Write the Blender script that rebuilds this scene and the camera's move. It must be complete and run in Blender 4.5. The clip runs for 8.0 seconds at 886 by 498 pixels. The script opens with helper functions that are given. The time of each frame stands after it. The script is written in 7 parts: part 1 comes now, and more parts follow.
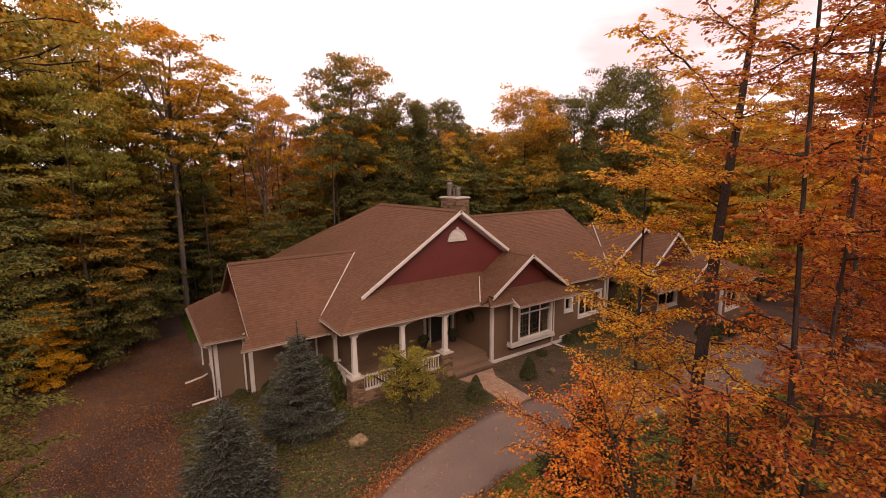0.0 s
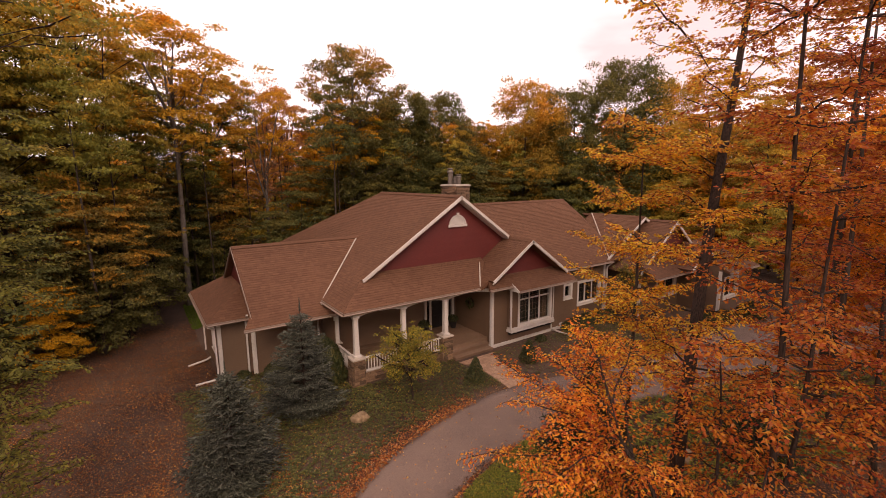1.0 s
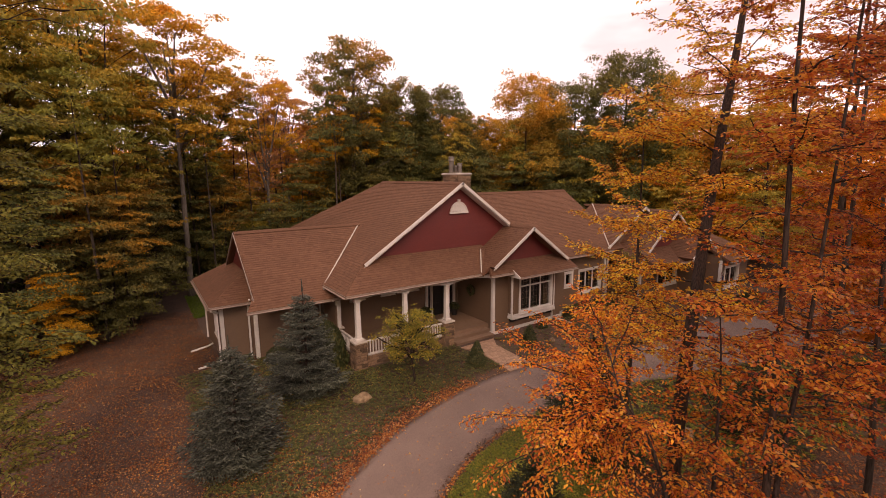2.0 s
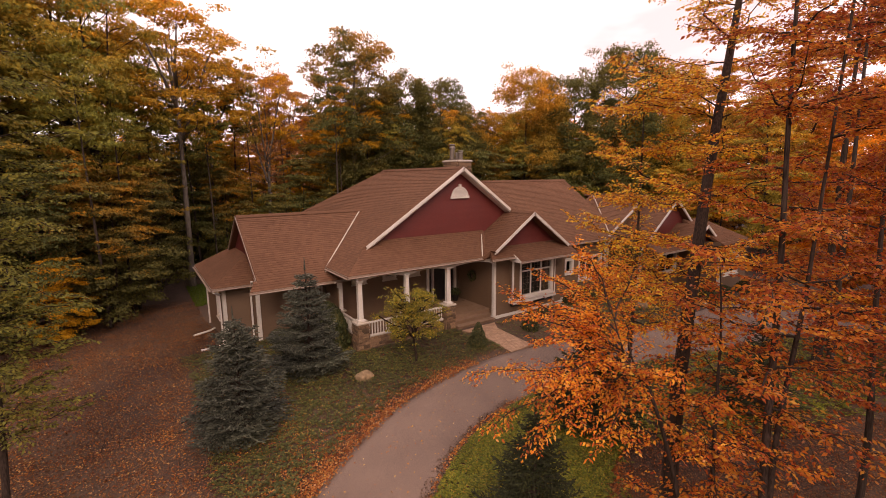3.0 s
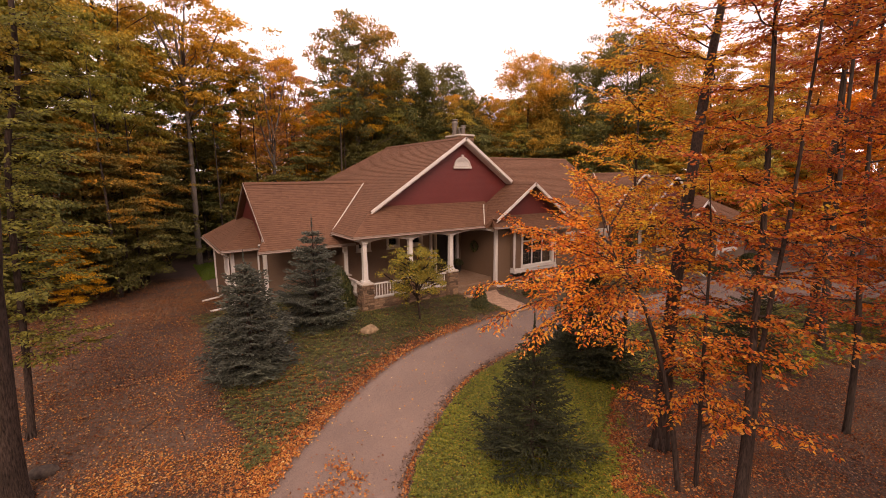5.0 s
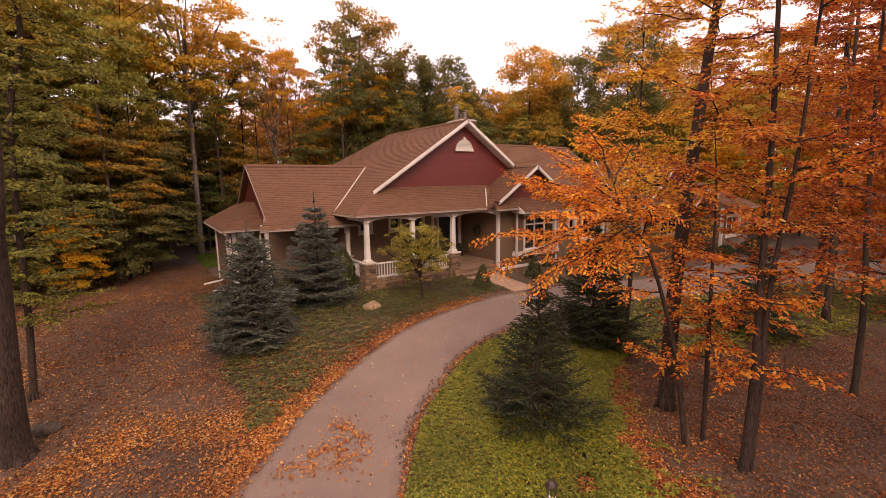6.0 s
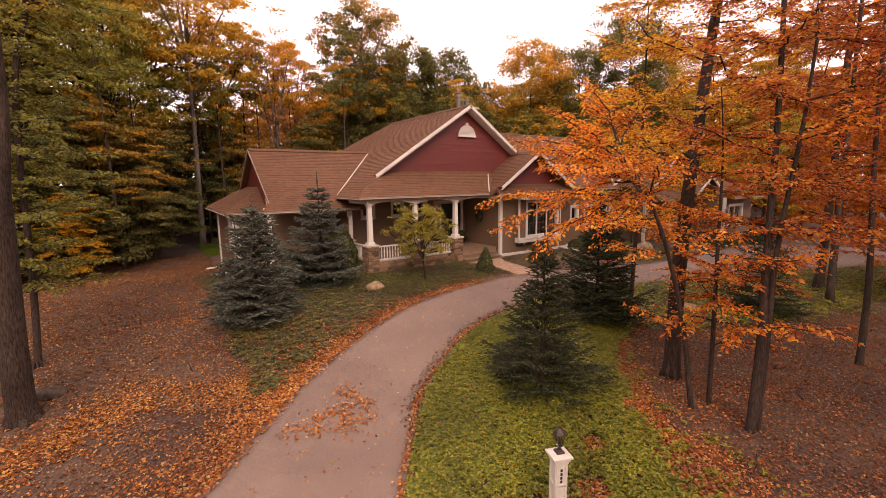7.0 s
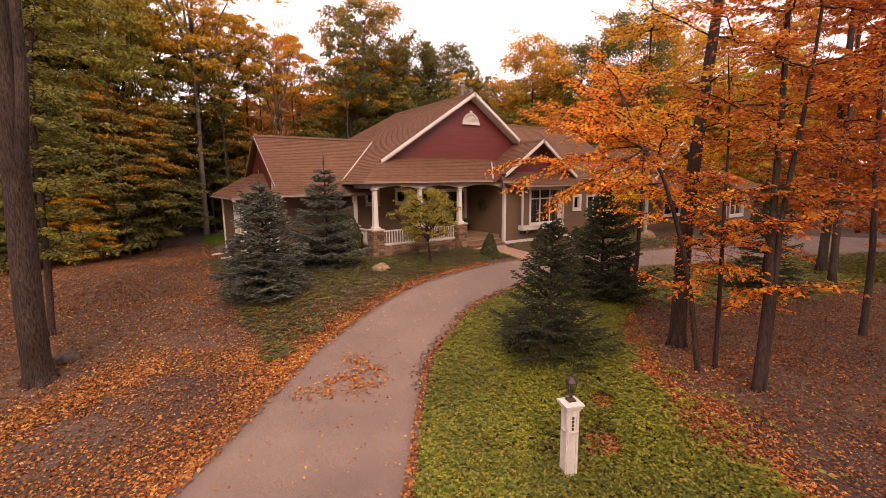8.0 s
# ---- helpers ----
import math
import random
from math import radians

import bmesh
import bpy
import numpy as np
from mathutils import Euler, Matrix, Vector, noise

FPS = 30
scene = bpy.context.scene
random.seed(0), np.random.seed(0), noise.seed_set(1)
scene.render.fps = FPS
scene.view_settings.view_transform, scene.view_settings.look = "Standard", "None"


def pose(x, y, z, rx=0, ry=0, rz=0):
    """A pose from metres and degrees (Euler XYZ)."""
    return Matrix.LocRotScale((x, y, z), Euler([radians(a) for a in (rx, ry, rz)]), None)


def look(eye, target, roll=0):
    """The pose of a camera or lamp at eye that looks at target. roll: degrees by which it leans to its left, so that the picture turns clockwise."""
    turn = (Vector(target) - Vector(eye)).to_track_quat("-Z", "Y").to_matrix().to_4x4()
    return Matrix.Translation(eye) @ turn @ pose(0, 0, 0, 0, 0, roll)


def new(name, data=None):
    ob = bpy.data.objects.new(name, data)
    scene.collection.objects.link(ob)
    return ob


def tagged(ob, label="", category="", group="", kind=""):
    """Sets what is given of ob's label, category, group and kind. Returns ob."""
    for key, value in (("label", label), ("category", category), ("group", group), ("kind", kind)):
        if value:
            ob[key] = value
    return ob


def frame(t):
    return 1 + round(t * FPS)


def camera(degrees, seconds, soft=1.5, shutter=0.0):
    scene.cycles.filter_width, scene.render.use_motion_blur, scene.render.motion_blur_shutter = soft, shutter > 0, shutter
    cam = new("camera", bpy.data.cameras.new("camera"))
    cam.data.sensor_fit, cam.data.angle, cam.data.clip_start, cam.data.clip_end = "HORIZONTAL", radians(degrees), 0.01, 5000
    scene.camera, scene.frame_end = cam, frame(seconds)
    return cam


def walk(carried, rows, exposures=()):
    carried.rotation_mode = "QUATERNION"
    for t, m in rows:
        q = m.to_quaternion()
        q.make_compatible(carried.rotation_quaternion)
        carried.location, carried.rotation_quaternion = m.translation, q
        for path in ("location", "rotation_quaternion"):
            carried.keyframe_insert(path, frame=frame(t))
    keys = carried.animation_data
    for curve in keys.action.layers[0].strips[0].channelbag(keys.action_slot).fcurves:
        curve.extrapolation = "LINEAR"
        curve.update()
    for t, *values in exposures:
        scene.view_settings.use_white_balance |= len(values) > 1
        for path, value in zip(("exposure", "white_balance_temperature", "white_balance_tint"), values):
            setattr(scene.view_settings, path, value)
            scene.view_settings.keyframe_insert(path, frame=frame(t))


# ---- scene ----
cam = camera(90.5, 8.0, soft=0.75)
PATH = [
    (0, (-13.049, -14.865, 8.727), (-11.923, -13.243, 8.41), -0.6),
    (0.5, (-13.142, -15.017, 8.448), (-12.018, -13.394, 8.127), -0.6),
    (1, (-13.235, -15.102, 8.14), (-12.111, -13.48, 7.818), -0.5),
    (1.5, (-13.29, -15.169, 7.873), (-12.168, -13.546, 7.548), -0.5),
    (3, (-13.559, -15.359, 6.813), (-12.435, -13.736, 6.493), -0.6),
    (3.5, (-13.608, -15.484, 6.467), (-12.489, -13.857, 6.149), -0.6),
    (4, (-13.705, -15.615, 6.138), (-12.588, -13.987, 5.819), -0.6),
    (4.5, (-13.852, -15.774, 5.836), (-12.736, -14.146, 5.511), -0.5),
    (6, (-14.061, -15.924, 4.515), (-12.95, -14.291, 4.203), -0.8),
    (6.5, (-14.125, -15.906, 4.15), (-13.013, -14.273, 3.838), -0.7),
    (7, (-14.212, -15.939, 3.817), (-13.101, -14.305, 3.507), -0.7),
    (7.5, (-14.356, -15.974, 3.498), (-13.244, -14.341, 3.189), -0.6),
    (8, (-14.503, -16.006, 3.185), (-13.391, -14.372, 2.878), -0.6),
]
walk(cam, [(t, look(eye, target, roll)) for t, eye, target, roll in PATH], exposures=[(0.0, 0.20, 8400, 30), (4.0, 0.44, 8400, 30), (8.0, 0.80, 8400, 30)])


# ---- world and light: a bright overcast autumn sky ----
world = bpy.data.worlds.new("overcast_sky")
scene.world = world
world.use_nodes = True
wn, wl = world.node_tree.nodes, world.node_tree.links
wn.clear()
w_out = wn.new("ShaderNodeOutputWorld")
w_bg = wn.new("ShaderNodeBackground")
w_sky = wn.new("ShaderNodeTexSky")
w_sky.sky_type = "NISHITA"
w_sky.sun_disc = False
w_sky.sun_elevation, w_sky.sun_rotation = radians(38), radians(215)
w_co = wn.new("ShaderNodeTexCoord")
w_map = wn.new("ShaderNodeMapping")
w_map.inputs["Scale"].default_value = (1.0, 1.0, 3.0)
w_noise = wn.new("ShaderNodeTexNoise")
w_noise.inputs["Scale"].default_value = 1.6
w_noise.inputs["Detail"].default_value = 5.0
w_ramp = wn.new("ShaderNodeValToRGB")
w_ramp.color_ramp.elements[0].position, w_ramp.color_ramp.elements[0].color = 0.36, (8.8, 7.9, 8.8, 1)
w_ramp.color_ramp.elements[1].position, w_ramp.color_ramp.elements[1].color = 0.50, (12.3, 12.4, 13.6, 1)
w_mix = wn.new("ShaderNodeMix")
w_mix.data_type = "RGBA"
w_mix.inputs["Factor"].default_value = 0.93
wl.new(w_co.outputs["Generated"], w_map.inputs["Vector"])
wl.new(w_map.outputs["Vector"], w_noise.inputs["Vector"])
wl.new(w_noise.outputs["Fac"], w_ramp.inputs["Fac"])
wl.new(w_sky.outputs["Color"], w_mix.inputs["A"])
wl.new(w_ramp.outputs["Color"], w_mix.inputs["B"])
wl.new(w_mix.outputs["Result"], w_bg.inputs["Color"])
w_bg.inputs["Strength"].default_value = 0.10
wl.new(w_bg.outputs["Background"], w_out.inputs["Surface"])

sun = new("sun", bpy.data.lights.new("sun", "SUN"))
sun.data.energy, sun.data.angle, sun.data.color = 1.5, radians(30), (1.0, 0.93, 0.84)
sun.matrix_world = look((-20, -40, 36), (0, 0, 0))


# ---- materials ----
def material(name, rough=0.7, metal=0.0):
    m = bpy.data.materials.new(name)
    m.use_nodes = True
    b = m.node_tree.nodes["Principled BSDF"]
    b.inputs["Roughness"].default_value, b.inputs["Metallic"].default_value = rough, metal
    return m, m.node_tree.nodes, m.node_tree.links, b


def ramp(nodes, stops):
    r = nodes.new("ShaderNodeValToRGB")
    e = r.color_ramp.elements
    while len(e) < len(stops):
        e.new(0.5)
    for k, (p, c) in enumerate(stops):
        e[k].position, e[k].color = p, (*c, 1)
    return r


def noise_tex(nodes, links, scale, detail=4.0, coords="Object", stretch=(1, 1, 1)):
    co = nodes.new("ShaderNodeTexCoord")
    mp = nodes.new("ShaderNodeMapping")
    mp.inputs["Scale"].default_value = stretch
    n = nodes.new("ShaderNodeTexNoise")
    n.inputs["Scale"].default_value, n.inputs["Detail"].default_value = scale, detail
    links.new(co.outputs[coords], mp.inputs["Vector"])
    links.new(mp.outputs["Vector"], n.inputs["Vector"])
    return n


def mixed(nodes, links, fac, a, b, blend="MIX"):
    m = nodes.new("ShaderNodeMix")
    m.data_type, m.blend_type = "RGBA", blend
    if isinstance(fac, float):
        m.inputs["Factor"].default_value = fac
    else:
        links.new(fac, m.inputs["Factor"])
    for key, v in (("A", a), ("B", b)):
        if isinstance(v, tuple):
            m.inputs[key].default_value = (*v, 1)
        else:
            links.new(v, m.inputs[key])
    return m.outputs["Result"]


def bump(nodes, links, b, height, strength=0.3, dist=0.02):
    n = nodes.new("ShaderNodeBump")
    n.inputs["Strength"].default_value, n.inputs["Distance"].default_value = strength, dist
    links.new(height, n.inputs["Height"])
    links.new(n.outputs["Normal"], b.inputs["Normal"])


def surface(name, c1, c2, rough=0.75, grain=40.0, stain=0.7, island=0.0, wear=0.3, rel=0.25, stretch=(1, 1, 1), metal=0.0, piece=False, sheen=0.5):
    """A two-scale surface: fine grain and broad stains, with a shift from piece to piece."""
    m, nd, lk, b = material(name, rough, metal)
    b.inputs["Specular IOR Level"].default_value = sheen
    fine = noise_tex(nd, lk, grain, 5.0, "Object", stretch)
    broad = noise_tex(nd, lk, stain, 4.0)
    r1 = ramp(nd, [(0.3, c1), (0.72, c2)])
    lk.new(fine.outputs["Fac"], r1.inputs["Fac"])
    r2 = ramp(nd, [(0.3, (1 - wear,) * 3), (0.7, (1.0, 1.0, 1.0))])
    lk.new(broad.outputs["Fac"], r2.inputs["Fac"])
    col = mixed(nd, lk, 1.0, r1.outputs["Color"], r2.outputs["Color"], "MULTIPLY")
    if island:
        g = nd.new("ShaderNodeNewGeometry")
        r3 = ramp(nd, [(0.0, (1 - island,) * 3), (1.0, (1 + island * 0.6,) * 3)])
        oi = nd.new("ShaderNodeObjectInfo")
        lk.new(oi.outputs["Random"] if piece else g.outputs["Random Per Island"], r3.inputs["Fac"])
        col = mixed(nd, lk, 1.0, col, r3.outputs["Color"], "MULTIPLY")
    lk.new(col, b.inputs["Base Color"])
    bump(nd, lk, b, fine.outputs["Fac"], rel)
    return m


def leaf_material(name, stops, see_through=0.3, rough=0.55, tree_shift=True, patch=0.35):
    """Leaves: each one has its own tint, each plant its own cast."""
    m, nd, lk, b = material(name, rough)
    g = nd.new("ShaderNodeNewGeometry")
    r = ramp(nd, stops)
    lk.new(g.outputs["Random Per Island"], r.inputs["Fac"])
    col = r.outputs["Color"]
    if tree_shift:
        oi = nd.new("ShaderNodeObjectInfo")
        n = noise_tex(nd, lk, patch, 3.0)
        r2 = ramp(nd, [(0.35, (0.82, 0.78, 0.80)), (0.65, (1.22, 1.18, 1.0))])
        lk.new(n.outputs["Fac"], r2.inputs["Fac"])
        col = mixed(nd, lk, 1.0, col, oi.outputs["Color"], "MULTIPLY")
        col = mixed(nd, lk, 1.0, col, r2.outputs["Color"], "MULTIPLY")
    lk.new(col, b.inputs["Base Color"])
    b.inputs["Specular IOR Level"].default_value = 0.25
    t = nd.new("ShaderNodeBsdfTranslucent")
    lk.new(col, t.inputs["Color"])
    mx = nd.new("ShaderNodeMixShader")
    mx.inputs["Fac"].default_value = see_through
    lk.new(b.outputs["BSDF"], mx.inputs[1])
    lk.new(t.outputs["BSDF"], mx.inputs[2])
    lk.new(mx.outputs["Shader"], nd["Material Output"].inputs["Surface"])
    return m


SHINGLE = surface("asphalt_shingle", (0.108, 0.051, 0.030), (0.172, 0.083, 0.049), 0.9, 60, 0.35, 0.15, 0.14, 0.4, sheen=0.15)
SIDING = surface("tan_lap_siding", (0.140, 0.082, 0.048), (0.172, 0.104, 0.062), 0.6, 14, 0.5, 0.06, 0.14, 0.1, (0.4, 0.4, 8))
RED = surface("red_lap_siding", (0.110, 0.016, 0.013), (0.150, 0.023, 0.018), 0.55, 14, 0.6, 0.08, 0.18, 0.1, (0.4, 0.4, 8))
WHITE = surface("white_trim_paint", (0.56, 0.51, 0.46), (0.65, 0.60, 0.55), 0.5, 20, 1.2, 0.0, 0.16, 0.05)
GUTTER = surface("almond_gutter_paint", (0.21, 0.145, 0.108), (0.275, 0.195, 0.148), 0.45, 20, 1.0, 0.0, 0.2, 0.05)
STONE = surface("ledge_stone", (0.110, 0.060, 0.034), (0.33, 0.200, 0.118), 0.85, 5, 2.0, 0.62, 0.30, 0.7, piece=True)
MORTAR = surface("dark_mortar", (0.035, 0.022, 0.015), (0.07, 0.045, 0.03), 0.95, 20, 1.0)
CAP = surface("limestone_cap", (0.40, 0.34, 0.28), (0.52, 0.45, 0.38), 0.75, 24, 1.5, 0.0, 0.2, 0.2)
DECK = surface("porch_boards", (0.19, 0.115, 0.072), (0.27, 0.165, 0.105), 0.6, 18, 1.0, 0.15, 0.2, 0.2, (0.3, 6, 6))
BRICKS = surface("clay_pavers", (0.30, 0.175, 0.108), (0.46, 0.285, 0.185), 0.85, 30, 0.8, 0.22, 0.2, 0.4)
# near-black in place of indoor shade, for the backs of windows and sidelights
DARK = surface("unlit_room_dark", (0.03, 0.026, 0.022), (0.05, 0.043, 0.036), 0.9, 6, 0.6)
CONCRETE = surface("foundation_concrete", (0.20, 0.155, 0.125), (0.29, 0.225, 0.18), 0.9, 20, 0.9, 0.0, 0.3)
IRON = surface("bronze_metal", (0.035, 0.024, 0.019), (0.075, 0.052, 0.042), 0.5, 50, 3, 0.0, 0.3, 0.2, metal=0.5)
FLUE = surface("flue_metal", (0.13, 0.105, 0.088), (0.22, 0.185, 0.155), 0.5, 30, 3, 0.0, 0.3, 0.1, metal=0.5)
BLACK = surface("black_paint", (0.012, 0.010, 0.010), (0.022, 0.019, 0.018), 0.45, 20, 2)
BOULDER = surface("field_stone", (0.17, 0.105, 0.055), (0.36, 0.245, 0.140), 0.9, 9, 2.4, 0.0, 0.40, 0.8)
MOSSY_STONE = surface("dark_weathered_stone", (0.040, 0.028, 0.021), (0.105, 0.074, 0.054), 0.95, 14, 3.0, 0.0, 0.4, 0.8)
BARK = surface("grey_bark", (0.036, 0.026, 0.021), (0.092, 0.068, 0.054), 0.9, 9, 0.8, 0.0, 0.35, 0.8, (4, 4, 0.5), sheen=0.15)
BARK_OLD = surface("ridged_bark", (0.016, 0.010, 0.008), (0.092, 0.062, 0.048), 0.95, 16, 1.6, 0.0, 0.45, 1.0, (3.5, 3.5, 0.55), sheen=0.15)
BARK_PALE = surface("pale_bark", (0.10, 0.080, 0.066), (0.21, 0.175, 0.145), 0.9, 7, 0.7, 0.0, 0.35, 0.6, (4, 4, 0.6), sheen=0.15)
BARK_DARK = surface("dark_bark", (0.021, 0.014, 0.011), (0.078, 0.051, 0.040), 0.92, 10, 0.8, 0.0, 0.35, 0.9, (4, 4, 0.5), sheen=0.15)

BEECH = leaf_material("copper_beech_leaves", [(0.0, (0.30, 0.070, 0.028)), (0.2, (0.54, 0.150, 0.036)), (0.5, (0.70, 0.270, 0.040)), (0.76, (0.78, 0.410, 0.050)), (0.93, (0.80, 0.520, 0.080)), (1.0, (0.64, 0.340, 0.160))], 0.58, patch=1.1)
MAPLE = leaf_material("turning_maple_leaves", [(0.0, (0.055, 0.066, 0.016)), (0.4, (0.090, 0.094, 0.020)), (0.75, (0.135, 0.115, 0.024)), (1.0, (0.21, 0.125, 0.022))], 0.25)
GOLD = leaf_material("gold_maple_leaves", [(0.0, (0.17, 0.095, 0.016)), (0.45, (0.30, 0.145, 0.018)), (0.8, (0.40, 0.17, 0.018)), (1.0, (0.12, 0.10, 0.022))], 0.3)
SPRUCE_BLUE = leaf_material("blue_spruce_needles", [(0.0, (0.031, 0.036, 0.029)), (0.45, (0.060, 0.067, 0.053)), (0.8, (0.098, 0.107, 0.086)), (1.0, (0.135, 0.146, 0.120))], 0.05, 0.75)
SPRUCE_GREEN = leaf_material("green_fir_needles", [(0.0, (0.018, 0.023, 0.011)), (0.6, (0.032, 0.038, 0.017)), (1.0, (0.060, 0.066, 0.027))], 0.05, 0.75)
SHRUB = leaf_material("yew_leaves", [(0.0, (0.030, 0.040, 0.017)), (0.7, (0.064, 0.074, 0.028)), (1.0, (0.13, 0.12, 0.045))], 0.1)
YELLOW = leaf_material("yellow_green_leaves", [(0.0, (0.075, 0.085, 0.022)), (0.45, (0.17, 0.165, 0.034)), (0.78, (0.30, 0.24, 0.046)), (0.95, (0.46, 0.33, 0.06)), (1.0, (0.46, 0.22, 0.04))], 0.45, patch=1.6)
COVER = leaf_material("ground_cover_leaves", [(0.0, (0.060, 0.076, 0.014)), (0.4, (0.122, 0.142, 0.023)), (0.8, (0.215, 0.218, 0.032)), (0.96, (0.31, 0.262, 0.038)), (1.0, (0.38, 0.16, 0.03))], 0.25, patch=0.9)
IVY = leaf_material("dark_ivy_leaves", [(0.0, (0.042, 0.052, 0.020)), (0.55, (0.084, 0.092, 0.032)), (0.90, (0.145, 0.135, 0.045)), (1.0, (0.32, 0.18, 0.05))], 0.2)
LITTER = leaf_material("fallen_leaves", [(0.0, (0.15, 0.050, 0.022)), (0.25, (0.30, 0.100, 0.028)), (0.52, (0.42, 0.170, 0.040)), (0.78, (0.50, 0.255, 0.064)), (0.93, (0.54, 0.35, 0.11)), (1.0, (0.52, 0.37, 0.21))], 0.15, 0.7)
DULL = leaf_material("old_fallen_leaves", [(0.0, (0.070, 0.034, 0.022)), (0.5, (0.142, 0.070, 0.041)), (0.88, (0.225, 0.112, 0.060)), (1.0, (0.36, 0.22, 0.12))], 0.1, 0.8, patch=0.8)


def glass_material():
    m, nd, lk, b = material("window_glass", 0.04)
    b.inputs["Base Color"].default_value = (0.75, 0.80, 0.80, 1)
    b.inputs["Transmission Weight"].default_value = 1.0
    b.inputs["IOR"].default_value = 1.35
    return m


GLASS = glass_material()


def ground_material():
    m, nd, lk, b = material("woodland_soil", 0.95)
    fine = noise_tex(nd, lk, 22.0, 6.0)
    mid = noise_tex(nd, lk, 1.1, 5.0)
    broad = noise_tex(nd, lk, 0.22, 4.0)
    r1 = ramp(nd, [(0.32, (0.020, 0.011, 0.008)), (0.5, (0.058, 0.031, 0.022)), (0.68, (0.120, 0.066, 0.046))])
    lk.new(fine.outputs["Fac"], r1.inputs["Fac"])
    r2 = ramp(nd, [(0.35, (0.72, 0.70, 0.70)), (0.7, (1.12, 1.06, 1.0))])
    lk.new(mid.outputs["Fac"], r2.inputs["Fac"])
    r3 = ramp(nd, [(0.4, (0.0, 0.0, 0.0)), (0.66, (0.60, 0.60, 0.60))])
    lk.new(broad.outputs["Fac"], r3.inputs["Fac"])
    col = mixed(nd, lk, 1.0, r1.outputs["Color"], r2.outputs["Color"], "MULTIPLY")
    col = mixed(nd, lk, r3.outputs["Color"], col, (0.150, 0.092, 0.058))
    lk.new(col, b.inputs["Base Color"])
    bump(nd, lk, b, fine.outputs["Fac"], 0.6, 0.04)
    return m


def asphalt_material():
    m, nd, lk, b = material("worn_asphalt", 0.92)
    fine = noise_tex(nd, lk, 75.0, 6.0)
    mid = noise_tex(nd, lk, 0.9, 6.0)
    broad = noise_tex(nd, lk, 0.25, 3.0)
    r1 = ramp(nd, [(0.34, (0.088, 0.060, 0.051)), (0.5, (0.176, 0.121, 0.098)), (0.66, (0.28, 0.195, 0.156))])
    lk.new(fine.outputs["Fac"], r1.inputs["Fac"])
    r2 = ramp(nd, [(0.3, (0.82, 0.80, 0.79)), (0.7, (1.1, 1.08, 1.05))])
    lk.new(mid.outputs["Fac"], r2.inputs["Fac"])
    r3 = ramp(nd, [(0.35, (0.88, 0.88, 0.88)), (0.7, (1.05, 1.05, 1.05))])
    lk.new(broad.outputs["Fac"], r3.inputs["Fac"])
    col = mixed(nd, lk, 1.0, r1.outputs["Color"], r2.outputs["Color"], "MULTIPLY")
    col = mixed(nd, lk, 1.0, col, r3.outputs["Color"], "MULTIPLY")
    lk.new(col, b.inputs["Base Color"])
    bump(nd, lk, b, fine.outputs["Fac"], 0.6, 0.012)
    return m


SOIL, ASPHALT = ground_material(), asphalt_material()


# ---- mesh helpers ----
def mesh_of(name, verts, faces, mat):
    me = bpy.data.meshes.new(name)
    me.from_pydata([tuple(v) for v in verts], [], faces)
    me.materials.append(mat)
    me.update()
    return me


def quads_mesh(name, q, mat, smooth=False):
    """A mesh from an array of separate four-cornered or three-cornered faces, N x 4 x 3."""
    n, k = len(q), q.shape[1]
    me = bpy.data.meshes.new(name)
    me.vertices.add(n * k)
    me.vertices.foreach_set("co", np.ascontiguousarray(q, dtype=np.float32).ravel())
    me.loops.add(n * k)
    me.loops.foreach_set("vertex_index", np.arange(n * k, dtype=np.int32))
    me.polygons.add(n)
    me.polygons.foreach_set("loop_start", np.arange(0, n * k, k, dtype=np.int32))
    me.materials.append(mat)
    me.update(calc_edges=True)
    me.validate()
    return me


def put(name, me, parent=None, label=""):
    ob = new(name, me)
    if parent is not None:
        ob.parent = parent
    if label:
        ob["label"] = label
    return ob


